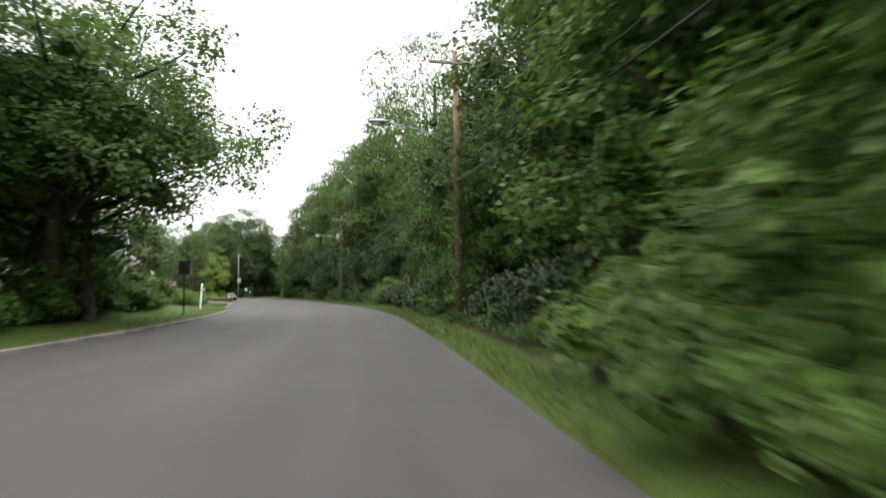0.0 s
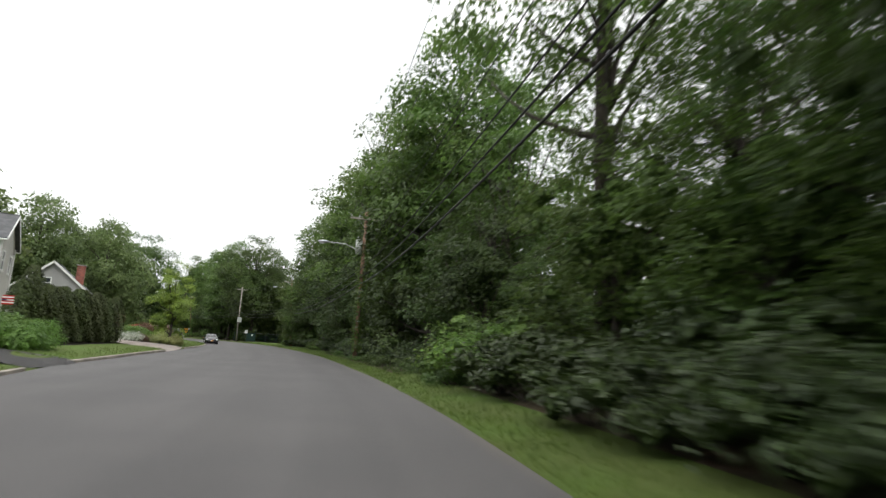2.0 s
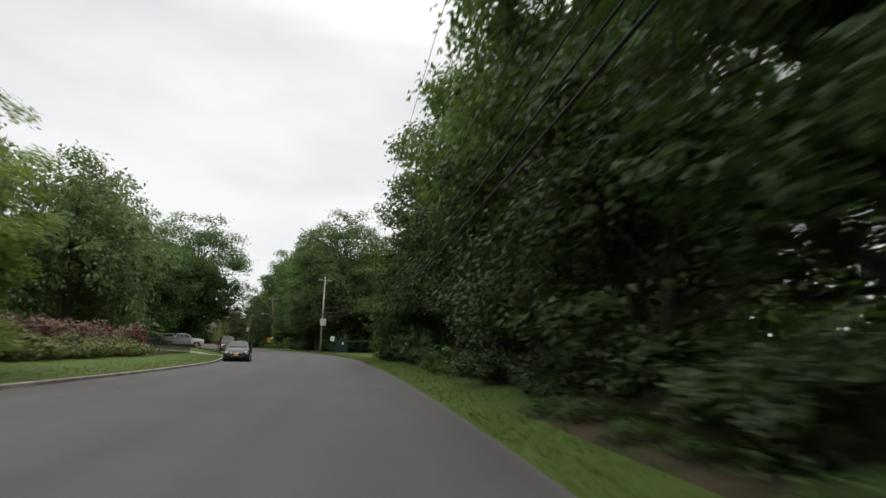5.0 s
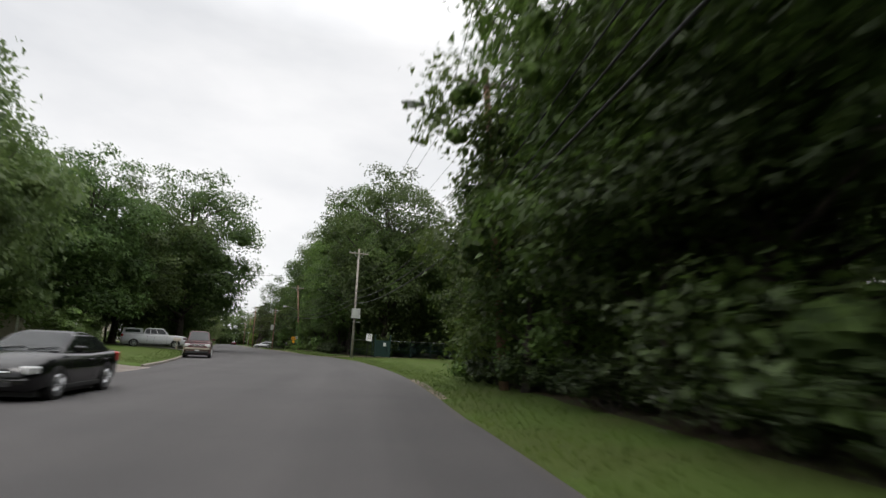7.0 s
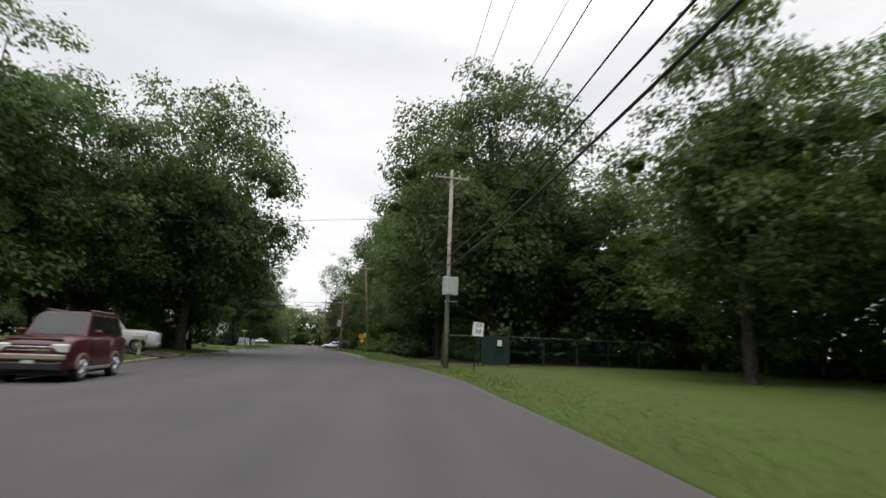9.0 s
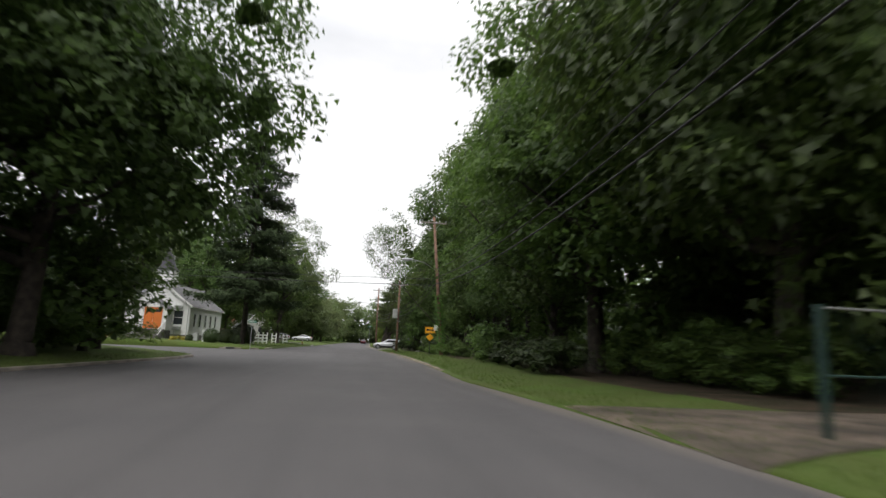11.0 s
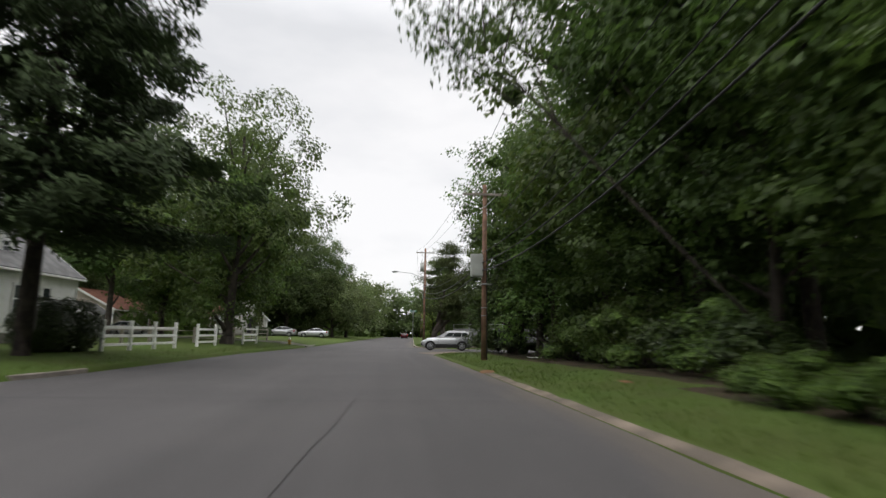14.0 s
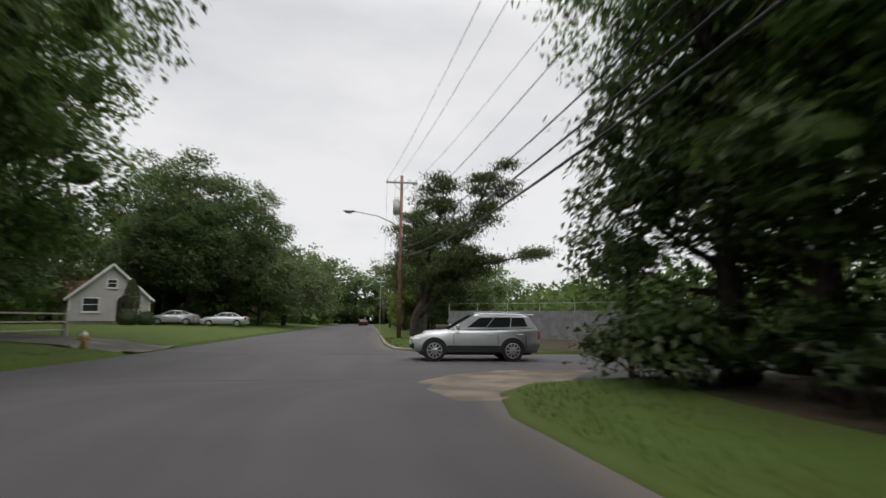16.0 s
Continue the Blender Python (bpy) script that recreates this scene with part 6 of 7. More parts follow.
# flag on the porch of the first house
p = flat_at(60.0, -14.6)
ob = thing("flag", p.x, p.y, height(p.x, p.y), heading(60), "small red and white striped flag on a staff", "flag")
ob.matrix_basis = ob.matrix_basis @ Matrix.Diagonal((0.55, 0.55, 0.8, 1))
part("staff", rod((0, 0, -0.1), (0, 0, 2.9), 0.015, n=6), STEEL, ob)
for k in range(7):
    part("stripe", box(0.9, 0.008, 0.075, 0.46, 0.02 * math.sin(k), 2.2 + 0.078 * k), TAIL_RED if k % 2 == 0 else WHITE, ob)
part("canton", box(0.38, 0.014, 0.3, 0.2, 0.0, 2.43), BLUE_CLOTH, ob)
# ---------------------------------------------------------------- cars


def loft(stations, close=True):
    """Skin through rings of points (each a list of (x, y, z)), mirrored rings given whole."""
    bm = bmesh.new()
    rings = [[bm.verts.new(p) for p in ring] for ring in stations]
    n = len(rings[0])
    for a, b in zip(rings, rings[1:]):
        for k in range(n):
            bm.faces.new((a[k], a[(k + 1) % n], b[(k + 1) % n], b[k]))
    if close:
        bm.faces.new(rings[0])
        bm.faces.new(rings[-1][::-1])
    bmesh.ops.recalc_face_normals(bm, faces=bm.faces)
    return bm


def body_ring(x, w, z0, zm, z1, crown=0.03):
    half = [(0.0, z0), (w * 0.86, z0), (w * 0.985, z0 + 0.12), (w, zm), (w * 0.975, z1 - 0.1), (w * 0.9, z1 - 0.02), (w * 0.5, z1 + crown * 0.7), (0.0, z1 + crown)]
    return [(x, y, z) for y, z in half] + [(x, -y, z) for y, z in half[-2:0:-1]]


def wheel(ob, x, y, r, side, w=0.22, spokes=10):
    t = part("tyre", rod((x, y - w / 2, r), (x, y + w / 2, r), r, n=28), RUBBER, ob, smooth=False)
    o = y + side * (w / 2 + 0.004)
    rim = part("rim", rod((x, o - side * 0.03, r), (x, o, r), r * 0.68, n=24), PLASTIC, t)
    bm = bmesh.new()
    for k in range(spokes):
        a = 2 * math.pi * k / spokes
        e = Vector((x + math.cos(a) * r * 0.62, o + side * 0.006, r + math.sin(a) * r * 0.62))
        rod((x, o + side * 0.012, r), e, 0.035, 0.028, 5, bm)
    rod((x, o, r), (x, o + side * 0.022, r), 0.07, n=10, bm=bm)
    for k in range(24):
        a, b = 2 * math.pi * k / 24, 2 * math.pi * (k + 1) / 24
        rod((x + math.cos(a) * r * 0.66, o, r + math.sin(a) * r * 0.66), (x + math.cos(b) * r * 0.66, o, r + math.sin(b) * r * 0.66), 0.02, n=5, bm=bm)
    part("spokes", bm, ALLOY, t, "bright alloy spokes")


def quad(pts, thick=0.006):
    bm = bmesh.new()
    bm.faces.new([bm.verts.new(p) for p in pts])
    bmesh.ops.solidify(bm, geom=bm.faces, thickness=thick)
    bmesh.ops.recalc_face_normals(bm, faces=bm.faces)
    return bm


def car(name, label, x, y, turn, L, W, H, wb, hood, belt, deck, xs, paint, wr=0.33, rails=False, trim=None, plate=None, kind_of="car", tail=True, nose=0.0, z=None, group="parked cars", cladding=False, offroad=False, glass=((0.06, 0.26, 0.1, 0.9), (0.29, 0.56, 0.1, 0.9), (0.59, 0.93, 0.1, 0.9))):
    """A car, nose along +x. xs: windscreen foot, roof front, roof back, back-window foot. hood and deck: (front, at the glass)."""
    ob = thing(name, x, y, (height(x, y) if z is None else z) + 0.0, turn, label, kind_of, group)
    w, xa, xb, xc, xd = W / 2, *xs
    f, b = L / 2, -L / 2
    g = 0.2 if wr < 0.36 else 0.3
    st = [body_ring(b, w * 0.84, g + 0.16, 0.6, deck[1] - 0.16), body_ring(b + 0.06, w * 0.93, g + 0.06, 0.62, deck[1] - 0.04), body_ring(b + 0.3, w * 0.98, g, 0.62, deck[1]),
          body_ring(xd, w, g, 0.62, deck[0]), body_ring((xd + xa) / 2, w, g, 0.62, belt), body_ring(xa, w, g, 0.62, hood[1]),
          body_ring((xa + f) / 2 + 0.1, w * 0.985, g, 0.6, (hood[0] + hood[1]) / 2 + 0.02), body_ring(f - 0.4, w * 0.95, g, 0.58, hood[0]),
          body_ring(f - 0.14, w * 0.87, g + 0.02, 0.55, hood[0] - 0.08), body_ring(f, w * 0.68, g + 0.1, 0.5, hood[0] - 0.24)]
    part("body", loft(st), paint, ob, smooth=True)
    part("underside", box(L * 0.86, W * 0.84, 0.14, 0, 0, g - 0.08), PLASTIC, ob)
    # cabin: pillars and roof, with panes set in
    bw, tw = w * 0.9, w * 0.7
    zb = belt - 0.01
    za, zd = hood[1] + 0.0, deck[0] + 0.0
    bm = bmesh.new()
    lo = [bm.verts.new(p) for p in ((xa, bw * 0.93, za), (xd, bw * 0.95, zd), (xd, -bw * 0.95, zd), (xa, -bw * 0.93, za))]
    mi = [bm.verts.new(p) for p in ((xb, tw, H - 0.06), (xc, tw, H - 0.07), (xc, -tw, H - 0.07), (xb, -tw, H - 0.06))]
    up = [bm.verts.new(p) for p in ((xb - 0.2, tw * 0.82, H), (xc + 0.25, tw * 0.82, H - 0.01), (xc + 0.25, -tw * 0.82, H - 0.01), (xb - 0.2, -tw * 0.82, H))]
    for A, B in ((lo, mi), (mi, up)):
        for k in range(4):
            bm.faces.new((A[k], A[(k + 1) % 4], B[(k + 1) % 4], B[k]))
    bm.faces.new(up)
    bmesh.ops.recalc_face_normals(bm, faces=bm.faces)
    soft = [e for e in bm.edges if min(v.co.z for v in e.verts) > H - 0.1]
    bmesh.ops.bevel(bm, geom=soft, offset=0.06, segments=2, affect="EDGES")
    part("cabin", bm, paint, ob)

    def lerp(p, q, t):
        return tuple(p[i] + (q[i] - p[i]) * t for i in range(3))

    def patch(p00, p10, p11, p01, u0, u1, v0, v1, out):
        c = []
        for u, v in ((u0, v0), (u1, v0), (u1, v1), (u0, v1)):
            q = lerp(lerp(p00, p10, u), lerp(p01, p11, u), v)
            c.append(tuple(q[i] + out[i] for i in range(3)))
        return c
    A0, A1, B0, B1 = (xa, bw * 0.93, za), (xa, -bw * 0.93, za), (xb, tw, H - 0.06), (xb, -tw, H - 0.06)
    D0, D1, C0, C1 = (xd, bw * 0.95, zd), (xd, -bw * 0.95, zd), (xc, tw, H - 0.07), (xc, -tw, H - 0.07)
    part("windscreen", quad(patch(A0, A1, B1, B0, 0.05, 0.95, 0.04, 0.97, (0.012, 0, 0.012))), CAR_GLASS, ob)
    part("rear_window", quad(patch(D0, D1, C1, C0, 0.07, 0.93, 0.12, 0.93, (-0.014, 0, 0.006))), CAR_GLASS, ob)
    for sgn in (1, -1):
        q = [(p[0], p[1] * sgn, p[2]) for p in (D0, A0, B0, C0)]
        for u0, u1, v0, v1 in glass:
            part("side_window", quad(patch(q[0], q[1], q[2], q[3], u0, u1, v0, v1, (0, 0.01 * sgn, 0.004))), CAR_GLASS, ob)
        for xx in (xa - 0.18, (xa + xd) / 2 - 0.15, xd + 0.42):
            part("door_seam", box(0.014, 0.012, belt - g - 0.3, xx, sgn * (w * 0.995), g + 0.18), PLASTIC, ob)
        for xx in ((xa + xd) / 2 + 0.12, xd + 0.62):
            part("door_handle", box(0.2, 0.03, 0.035, xx, sgn * (w + 0.002), belt - 0.17, 0.008), paint, ob)
        m = part("mirror", box(0.13, 0.22, 0.15, xa - 0.3, sgn * (w + 0.07), belt + 0.02, 0.03), paint, ob)
        part("sill", box(wb - 2 * wr - 0.15, 0.04, 0.1, 0, sgn * (w * 0.985), g + 0.02, 0.01), trim or PLASTIC, ob)
        part("headlamp", box(0.3, 0.36, 0.17, f - 0.22, sgn * (w * 0.68), hood[0] - 0.28, 0.03, turn=Matrix.Rotation(radians(-22 * sgn), 4, "Z")), LAMP_GLASS, ob)
        if tail:
            part("tail_lamp", box(0.22, 0.24, 0.26, b + 0.14, sgn * (w * 0.84), deck[1] - 0.32, 0.03), TAIL_RED, ob)
        for xx in (wb / 2 + nose, -wb / 2 + nose):
            bm = bmesh.new()
            ring = []
            for k in range(13):
                a = math.pi * k / 12
                ring.append((xx + math.cos(a) * (wr + 0.07), wr + math.sin(a) * (wr + 0.07)))
            pts = [(px, max(pz, g)) for px, pz in ring]
            prism(pts, 0.03, bm=bm, off=(w * 1.0 - 0.018) if sgn > 0 else (-w * 1.0 - 0.012))
            part("wheel_arch", bm, trim or PLASTIC, ob)
            wheel(ob, xx, sgn * (w - 0.095), wr, sgn)
        if rails:
            part("roof_rail", rod((xb - 0.2, sgn * tw * 0.9, H + 0.03), (xc + 0.25, sgn * tw * 0.9, H + 0.03), 0.022, n=6), STEEL, ob)
    if cladding:
        part("spoiler", box(0.34, W * 0.62, 0.05, xc - 0.05, 0, H - 0.07, 0.015), paint, ob)
        for sgn in (1, -1):
            part("cladding", box(wb - 2 * wr - 0.1, 0.05, 0.24, nose, sgn * (w * 0.985), g + 0.0, 0.012), PLASTIC, ob, "black plastic lower cladding")
    for k in (-0.35, 0.3):
        part("wiper", rod((xa - 0.06, k - 0.25, za + 0.06), (xa - 0.14, k + 0.3, za + 0.12), 0.012, n=5), PLASTIC, ob)
    if offroad:
        part("brush_bar", box(0.1, W * 0.92, 0.16, f + 0.02, 0, g + 0.34, 0.03), trim, ob, "tan bumper bar")
        part("lower_bumper", box(0.16, W * 0.84, 0.2, f - 0.05, 0, g + 0.06, 0.03), PLASTIC, ob)
        part("radiator_grille", box(0.07, W * 0.5, 0.24, f - 0.04, 0, hood[0] - 0.36, 0.02), PLASTIC, ob, "dark radiator grille")
        for k in (0.05, 0.14):
            part("chrome_bar", box(0.04, W * 0.5, 0.03, f + 0.0, 0, hood[0] - 0.36 + k, 0.006), CHROME, ob)
        for sgn in (1, -1):
            part("headlight", box(0.16, W * 0.21, 0.23, f - 0.1, sgn * W * 0.36, hood[0] - 0.35, 0.03), LAMP_GLASS, ob, "large clear headlamp")
            part("mud_flap", box(0.03, 0.24, 0.3, -wb / 2 - wr - 0.05, sgn * (w - 0.12), 0.16, 0.008), PLASTIC, ob)
        part("hood_shield", box(0.12, W * 0.7, 0.06, f - 0.3, 0, hood[0] - 0.02, 0.02), PLASTIC, ob)
    part("grille", box(0.08, W * 0.42, 0.16, f - 0.06, 0, hood[0] - 0.32, 0.02), PLASTIC, ob)
    part("grille_bar", box(0.05, W * 0.44, 0.03, f - 0.015, 0, hood[0] - 0.25, 0.008), CHROME, ob)
    part("front_bumper", box(0.2, W * 0.8, 0.2, f - 0.09, 0, g + 0.12, 0.06), trim or paint, ob)
    part("rear_bumper", box(0.2, W * 0.86, 0.2, b + 0.09, 0, g + 0.16, 0.06), trim or paint, ob)
    part("air_intake", box(0.03, W * 0.5, 0.1, f + 0.01, 0, g + 0.13, 0.01), PLASTIC, ob)
    part("number_plate", box(0.015, 0.31, 0.15, f + 0.02, 0, g + 0.24, 0.004), plate or WHITE, ob)
    return ob


def place_by_wheels(F, R, W, left=True):
    """Middle and heading of a car from the ground points of the front and back wheels on one side."""
    F, R = Vector(F), Vector(R)
    h = (F - R).normalized()
    n = Vector((-h.y, h.x)) * (1 if left else -1)
    c = (F + R) / 2 - n * (W / 2 - 0.05)
    return c.x, c.y, math.degrees(math.atan2(h.y, h.x))


cx, cy, ct = place_by_wheels((-39.8, 106.8), (-41.1, 109.1), 1.77)
car("sedan", "black four-door sedan parked at the kerb", cx, cy, ct, 4.5, 1.77, 1.46, 2.65, (0.84, 0.98), 0.97, (1.0, 1.04), (0.98, 0.2, -1.0, -1.72), CAR_BLACK, 0.325, plate=PLATE_ORANGE, z=0)
cx, cy, ct = place_by_wheels((-59.4, 134.5), (-61.15, 136.65), 1.8)
car("suv", "maroon two-tone off-road wagon parked at the kerb", cx, cy, ct, 4.85, 1.98, 2.1, 2.8, (1.2, 1.32), 1.34, (1.34, 1.3), (0.95, 0.4, -2.1, -2.28), CAR_RED, 0.39, True, CAR_TRIM, z=0, offroad=True)
cx, cy, ct = place_by_wheels((-116.3, 219.2), (-114.2, 220.85), 1.84)
car("suv", "silver compact sport utility car at the mouth of a driveway", cx, cy, ct, 4.42, 1.84, 1.63, 2.66, (0.88, 1.05), 1.06, (1.14, 1.08), (0.98, 0.08, -1.82, -2.1), CAR_SILVER, 0.37, True, PLASTIC, z=0, nose=0.12, cladding=True, glass=((0.1, 0.3, 0.12, 0.8), (0.315, 0.58, 0.1, 0.82), (0.595, 0.82, 0.14, 0.8)))
car("sedan", "silver hatchback parked on a lawn", -158.9, 236.6, -140, 4.4, 1.75, 1.48, 2.7, (0.86, 1.0), 1.0, (1.08, 1.0), (1.2, 0.3, -1.0, -2.0), CAR_SILVER, 0.32)
car("sedan", "silver sedan parked on a lawn", -154.6, 239.3, -140, 4.5, 1.75, 1.44, 2.7, (0.86, 0.98), 0.98, (1.0, 1.02), (1.0, 0.25, -1.0, -1.75), CAR_SILVER, 0.32)
car("sedan", "dark green sedan parked under the oaks", -84.6, 141.4, 40, 4.5, 1.75, 1.4, 2.65, (0.82, 0.95), 0.95, (0.98, 1.0), (1.0, 0.25, -1.0, -1.75), CAR_BLACK, 0.32)
car("sedan", "white car parked behind the fence", *flat_at(262, -27), 60, 4.5, 1.75, 1.45, 2.7, (0.86, 0.98), 0.98, (1.0, 1.02), (1.0, 0.25, -1.0, -1.75), CAR_WHITE, 0.32)
car("sedan", "red car far along the road", *flat_at(352, -1.5), heading(350) + 90, 4.5, 1.75, 1.45, 2.7, (0.86, 0.98), 0.98, (1.0, 1.02), (1.0, 0.25, -1.0, -1.75), CAR_RED, 0.32, z=0)
# crew-cab pickup with a canopy over its bed
px, py, pt = place_by_wheels((-74.5, 146.95), (-77.3, 143.95), 2.03, False)
pk = car("pickup_truck", "white crew-cab pickup truck with a bed canopy on a driveway", px, py, pt, 6.4, 2.05, 2.08, 4.0, (1.3, 1.38), 1.38, (1.4, 1.4), (1.35, 0.8, -0.95, -1.15), CAR_WHITE, 0.41, plate=WHITE, kind_of="pickup truck", nose=0.05)
c = part("canopy", prism([(-3.15, 1.36), (-1.18, 1.36), (-1.2, 2.02), (-3.02, 2.0)], 1.76, off=-0.88), CAR_WHITE, pk, "white bed canopy")
for sgn in (1, -1):
    part("canopy_window", box(1.4, 0.012, 0.3, -2.15, sgn * 0.885, 1.56, 0.004), CAR_GLASS, c)
# ---------------------------------------------------------------- houses


def clapboards(width_at, z0, z1, step=0.14, lap=0.034):
    """A wall of lapped boards in the plane y = 0 facing -y; width_at gives the left and right end at a height."""
    bm = bmesh.new()
    rows, z = [], z0
    while z < z1 - 1e-4:
        e = min(z + step, z1)
        for q, y in ((z, -lap), (e, 0.0)):
            a = width_at(q)
            rows.append([bm.verts.new((a[0], 0.16, q)), bm.verts.new((a[0], y, q)), bm.verts.new((a[1], y, q)), bm.verts.new((a[1], 0.16, q))])
        z = e
    for A, B in zip(rows, rows[1:]):
        for k in range(4):
            bm.faces.new((A[k], A[(k + 1) % 4], B[(k + 1) % 4], B[k]))
    bm.faces.new(rows[0])
    bm.faces.new(rows[-1])
    bmesh.ops.recalc_face_normals(bm, faces=bm.faces)
    return bm


def moved(bm, m):
    bmesh.ops.transform(bm, matrix=m, verts=bm.verts)
    return bm


def window(ob, m, w, h, frame=None, mid=True, name="window", shutter=None):
    """A sash window standing proud of a wall; m takes its sill's middle on the wall (facing -y) to the house."""
    frame = frame or WHITE
    bm = bmesh.new()
    for cx, cz, ww, hh in ((0, -0.05, w + 0.2, 0.1), (0, h - 0.05, w + 0.2, 0.1), (-w / 2 - 0.05, 0, 0.1, h), (w / 2 + 0.05, 0, 0.1, h)):
        box(ww, 0.08, hh, cx, -0.045, cz, bm=bm)
    if mid:
        box(w, 0.05, 0.05, 0, -0.04, h / 2, bm=bm)
    f = part(name, moved(bm, m), frame, ob)
    for k in ((0, h / 2), (h / 2, h)):
        part("pane", moved(box(w, 0.012, k[1] - k[0], 0, -0.028, k[0]), m), PANE, f)
    part("sill", moved(box(w + 0.28, 0.12, 0.05, 0, -0.07, -0.1), m), frame, f)
    if shutter:
        for sgn in (-1, 1):
            part("shutter", moved(box(0.35, 0.04, h, sgn * (w / 2 + 0.3), -0.03, 0), m), shutter, f)
    return f


def house(name, label, x, y, turn, w, d, eave, ridge, wall, roof, windows=(), side_windows=(), base=0.35, over=0.35, chimney=None, category="house", z=None, trim=None):
    """Gabled house: front gable in the plane y = 0 facing -y, ridge running back along y."""
    z = height(x, y) - 0.05 if z is None else z
    ob = thing(name, x, y, z, turn, label, category, "houses")
    hw = w / 2

    def gable(q):
        k = 1.0 if q <= eave else max(0.02, (ridge - q) / (ridge - eave))
        return (-hw * k, hw * k)
    back = Matrix.Translation((0, d, 0)) @ Matrix.Rotation(math.pi, 4, "Z")
    right = Matrix.Translation((hw, d / 2, 0)) @ Matrix.Rotation(math.pi / 2, 4, "Z")
    left = Matrix.Translation((-hw, d / 2, 0)) @ Matrix.Rotation(-math.pi / 2, 4, "Z")
    part("foundation", box(w - 0.06, d - 0.06, base + 0.6, 0, d / 2, -0.6), CONCRETE, ob)
    part("front_wall", clapboards(gable, base, ridge), wall, ob)
    part("back_wall", moved(clapboards(gable, base, ridge, 0.3), back), wall, ob)
    part("side_wall", moved(clapboards(lambda q: (-d / 2 + 0.16, d / 2 - 0.16), base, eave), right), wall, ob)
    part("side_wall", moved(clapboards(lambda q: (-d / 2 + 0.16, d / 2 - 0.16), base, eave, 0.3), left), wall, ob)
    t = trim or WHITE
    for sx in (-1, 1):
        for yy in (-0.03, d + 0.03):
            part("corner_board", box(0.14, 0.14, eave - base, sx * (hw - 0.02), yy, base), t, ob)
        run, rise = hw + over, (ridge - eave) * (hw + over) / hw
        a = math.atan2(rise, run)
        L = math.hypot(run, rise)
        bm = box(L, d + 2 * over, 0.1, 0, 0, -0.05, bm=None)
        m = Matrix.Translation((sx * run / 2, d / 2, ridge - rise / 2 + 0.09)) @ Matrix.Rotation(sx * a, 4, "Y")
        slope = part("roof_slope", moved(bm, m), roof, ob)
        for yy in (-over - 0.02, d + over + 0.02):
            bm = box(L, 0.05, 0.2, 0, 0, -0.15)
            part("barge_board", moved(bm, Matrix.Translation((sx * run / 2, yy, ridge - rise / 2 + 0.09)) @ Matrix.Rotation(sx * a, 4, "Y")), t, ob)
        part("gutter", box(0.12, d + 2 * over, 0.12, sx * (run + 0.03), d / 2, ridge - rise - 0.05, 0.02), t, ob)
    part("ridge_cap", box(0.24, d + 2 * over, 0.05, 0, d / 2, ridge + 0.11, 0.01), roof, ob)
    for cx, cz, ww, hh in windows:
        window(ob, Matrix.Translation((cx, 0, cz)), ww, hh)
    for cy, cz, ww, hh in side_windows:
        window(ob, right @ Matrix.Translation((cy, 0, cz)), ww, hh)
        window(ob, left @ Matrix.Translation((cy, 0, cz)), ww, hh)
    if chimney:
        cx, cy, top = chimney
        c = part("chimney", box(0.8, 0.6, top - 2.0, cx, cy, 2.0), BRICK, ob, "red brick chimney")
        part("chimney_cap", box(0.95, 0.75, 0.12, cx, cy, top, 0.02), CONCRETE, c)
        for k in range(8):
            part("course", box(0.815, 0.615, 0.012, cx, cy, top - 0.2 * k - 0.2), STONE, c)
    return ob


# the white church
CH = house("church", "small white clapboard church with a steeple and an orange double door", -118.95, 183.4, 39, 6.7, 12.6, 3.75, 6.3, WHITE_WOOD, SHINGLE,
           windows=[(2.2, 1.55, 0.95, 1.6), (-2.15, 1.3, 0.5, 1.5)], side_windows=[(-4.6, 1.4, 0.6, 1.5), (-2.6, 1.4, 0.6, 1.5), (-0.5, 1.4, 0.6, 1.5), (1.6, 1.4, 0.6, 1.5), (3.7, 1.4, 0.6, 1.5)],
           base=0.5, over=0.3, category="church")
ves = 0.15
part("porch_wall", moved(clapboards(lambda q: (-1.35, 1.35) if q <= 3.2 else (-1.35 * max(0.02, (4.25 - q) / 1.05), 1.35 * max(0.02, (4.25 - q) / 1.05)), 0.9, 4.25), Matrix.Translation((ves, -1.6, 0))), WHITE_WOOD, CH)
for sx in (-1, 1):
    m = Matrix.Translation((ves + sx * 1.35, -0.8, 0)) @ Matrix.Rotation(sx * math.pi / 2, 4, "Z")
    part("porch_side", moved(clapboards(lambda q: (-0.8, 0.8), 0.9, 3.2), m), WHITE_WOOD, CH)
    a = math.atan2(1.05, 1.35)
    m = Matrix.Translation((ves + sx * 0.8, -0.85, 4.25 - 0.62 + 0.06)) @ Matrix.Rotation(sx * a, 4, "Y")
    part("porch_roof", moved(box(2.02, 1.9, 0.09, 0, 0, -0.04), m), SHINGLE, CH)
part("porch_base", box(2.7, 1.6, 1.5, ves, -0.8, -0.6), STONE, CH)
for sx in (-1, 1):
    dr = part("door", box(0.92, 0.06, 2.25, ves + sx * 0.47, -1.63, 1.05, 0.01), ORANGE_DOOR, CH, "orange painted panelled door leaf")
    for zz in (0.2, 0.9):
        part("door_panel", box(0.6, 0.03, 0.55, ves + sx * 0.47, -1.665, 1.05 + zz, 0.012), ORANGE_DOOR, dr)
    part("door_light", box(0.5, 0.02, 0.3, ves + sx * 0.47, -1.668, 2.8, 0.004), PANE, dr)
    part("door_knob", rod((ves + sx * 0.08, -1.66, 2.05), (ves + sx * 0.08, -1.72, 2.05), 0.03, n=8), CHROME, dr)
fr = bmesh.new()
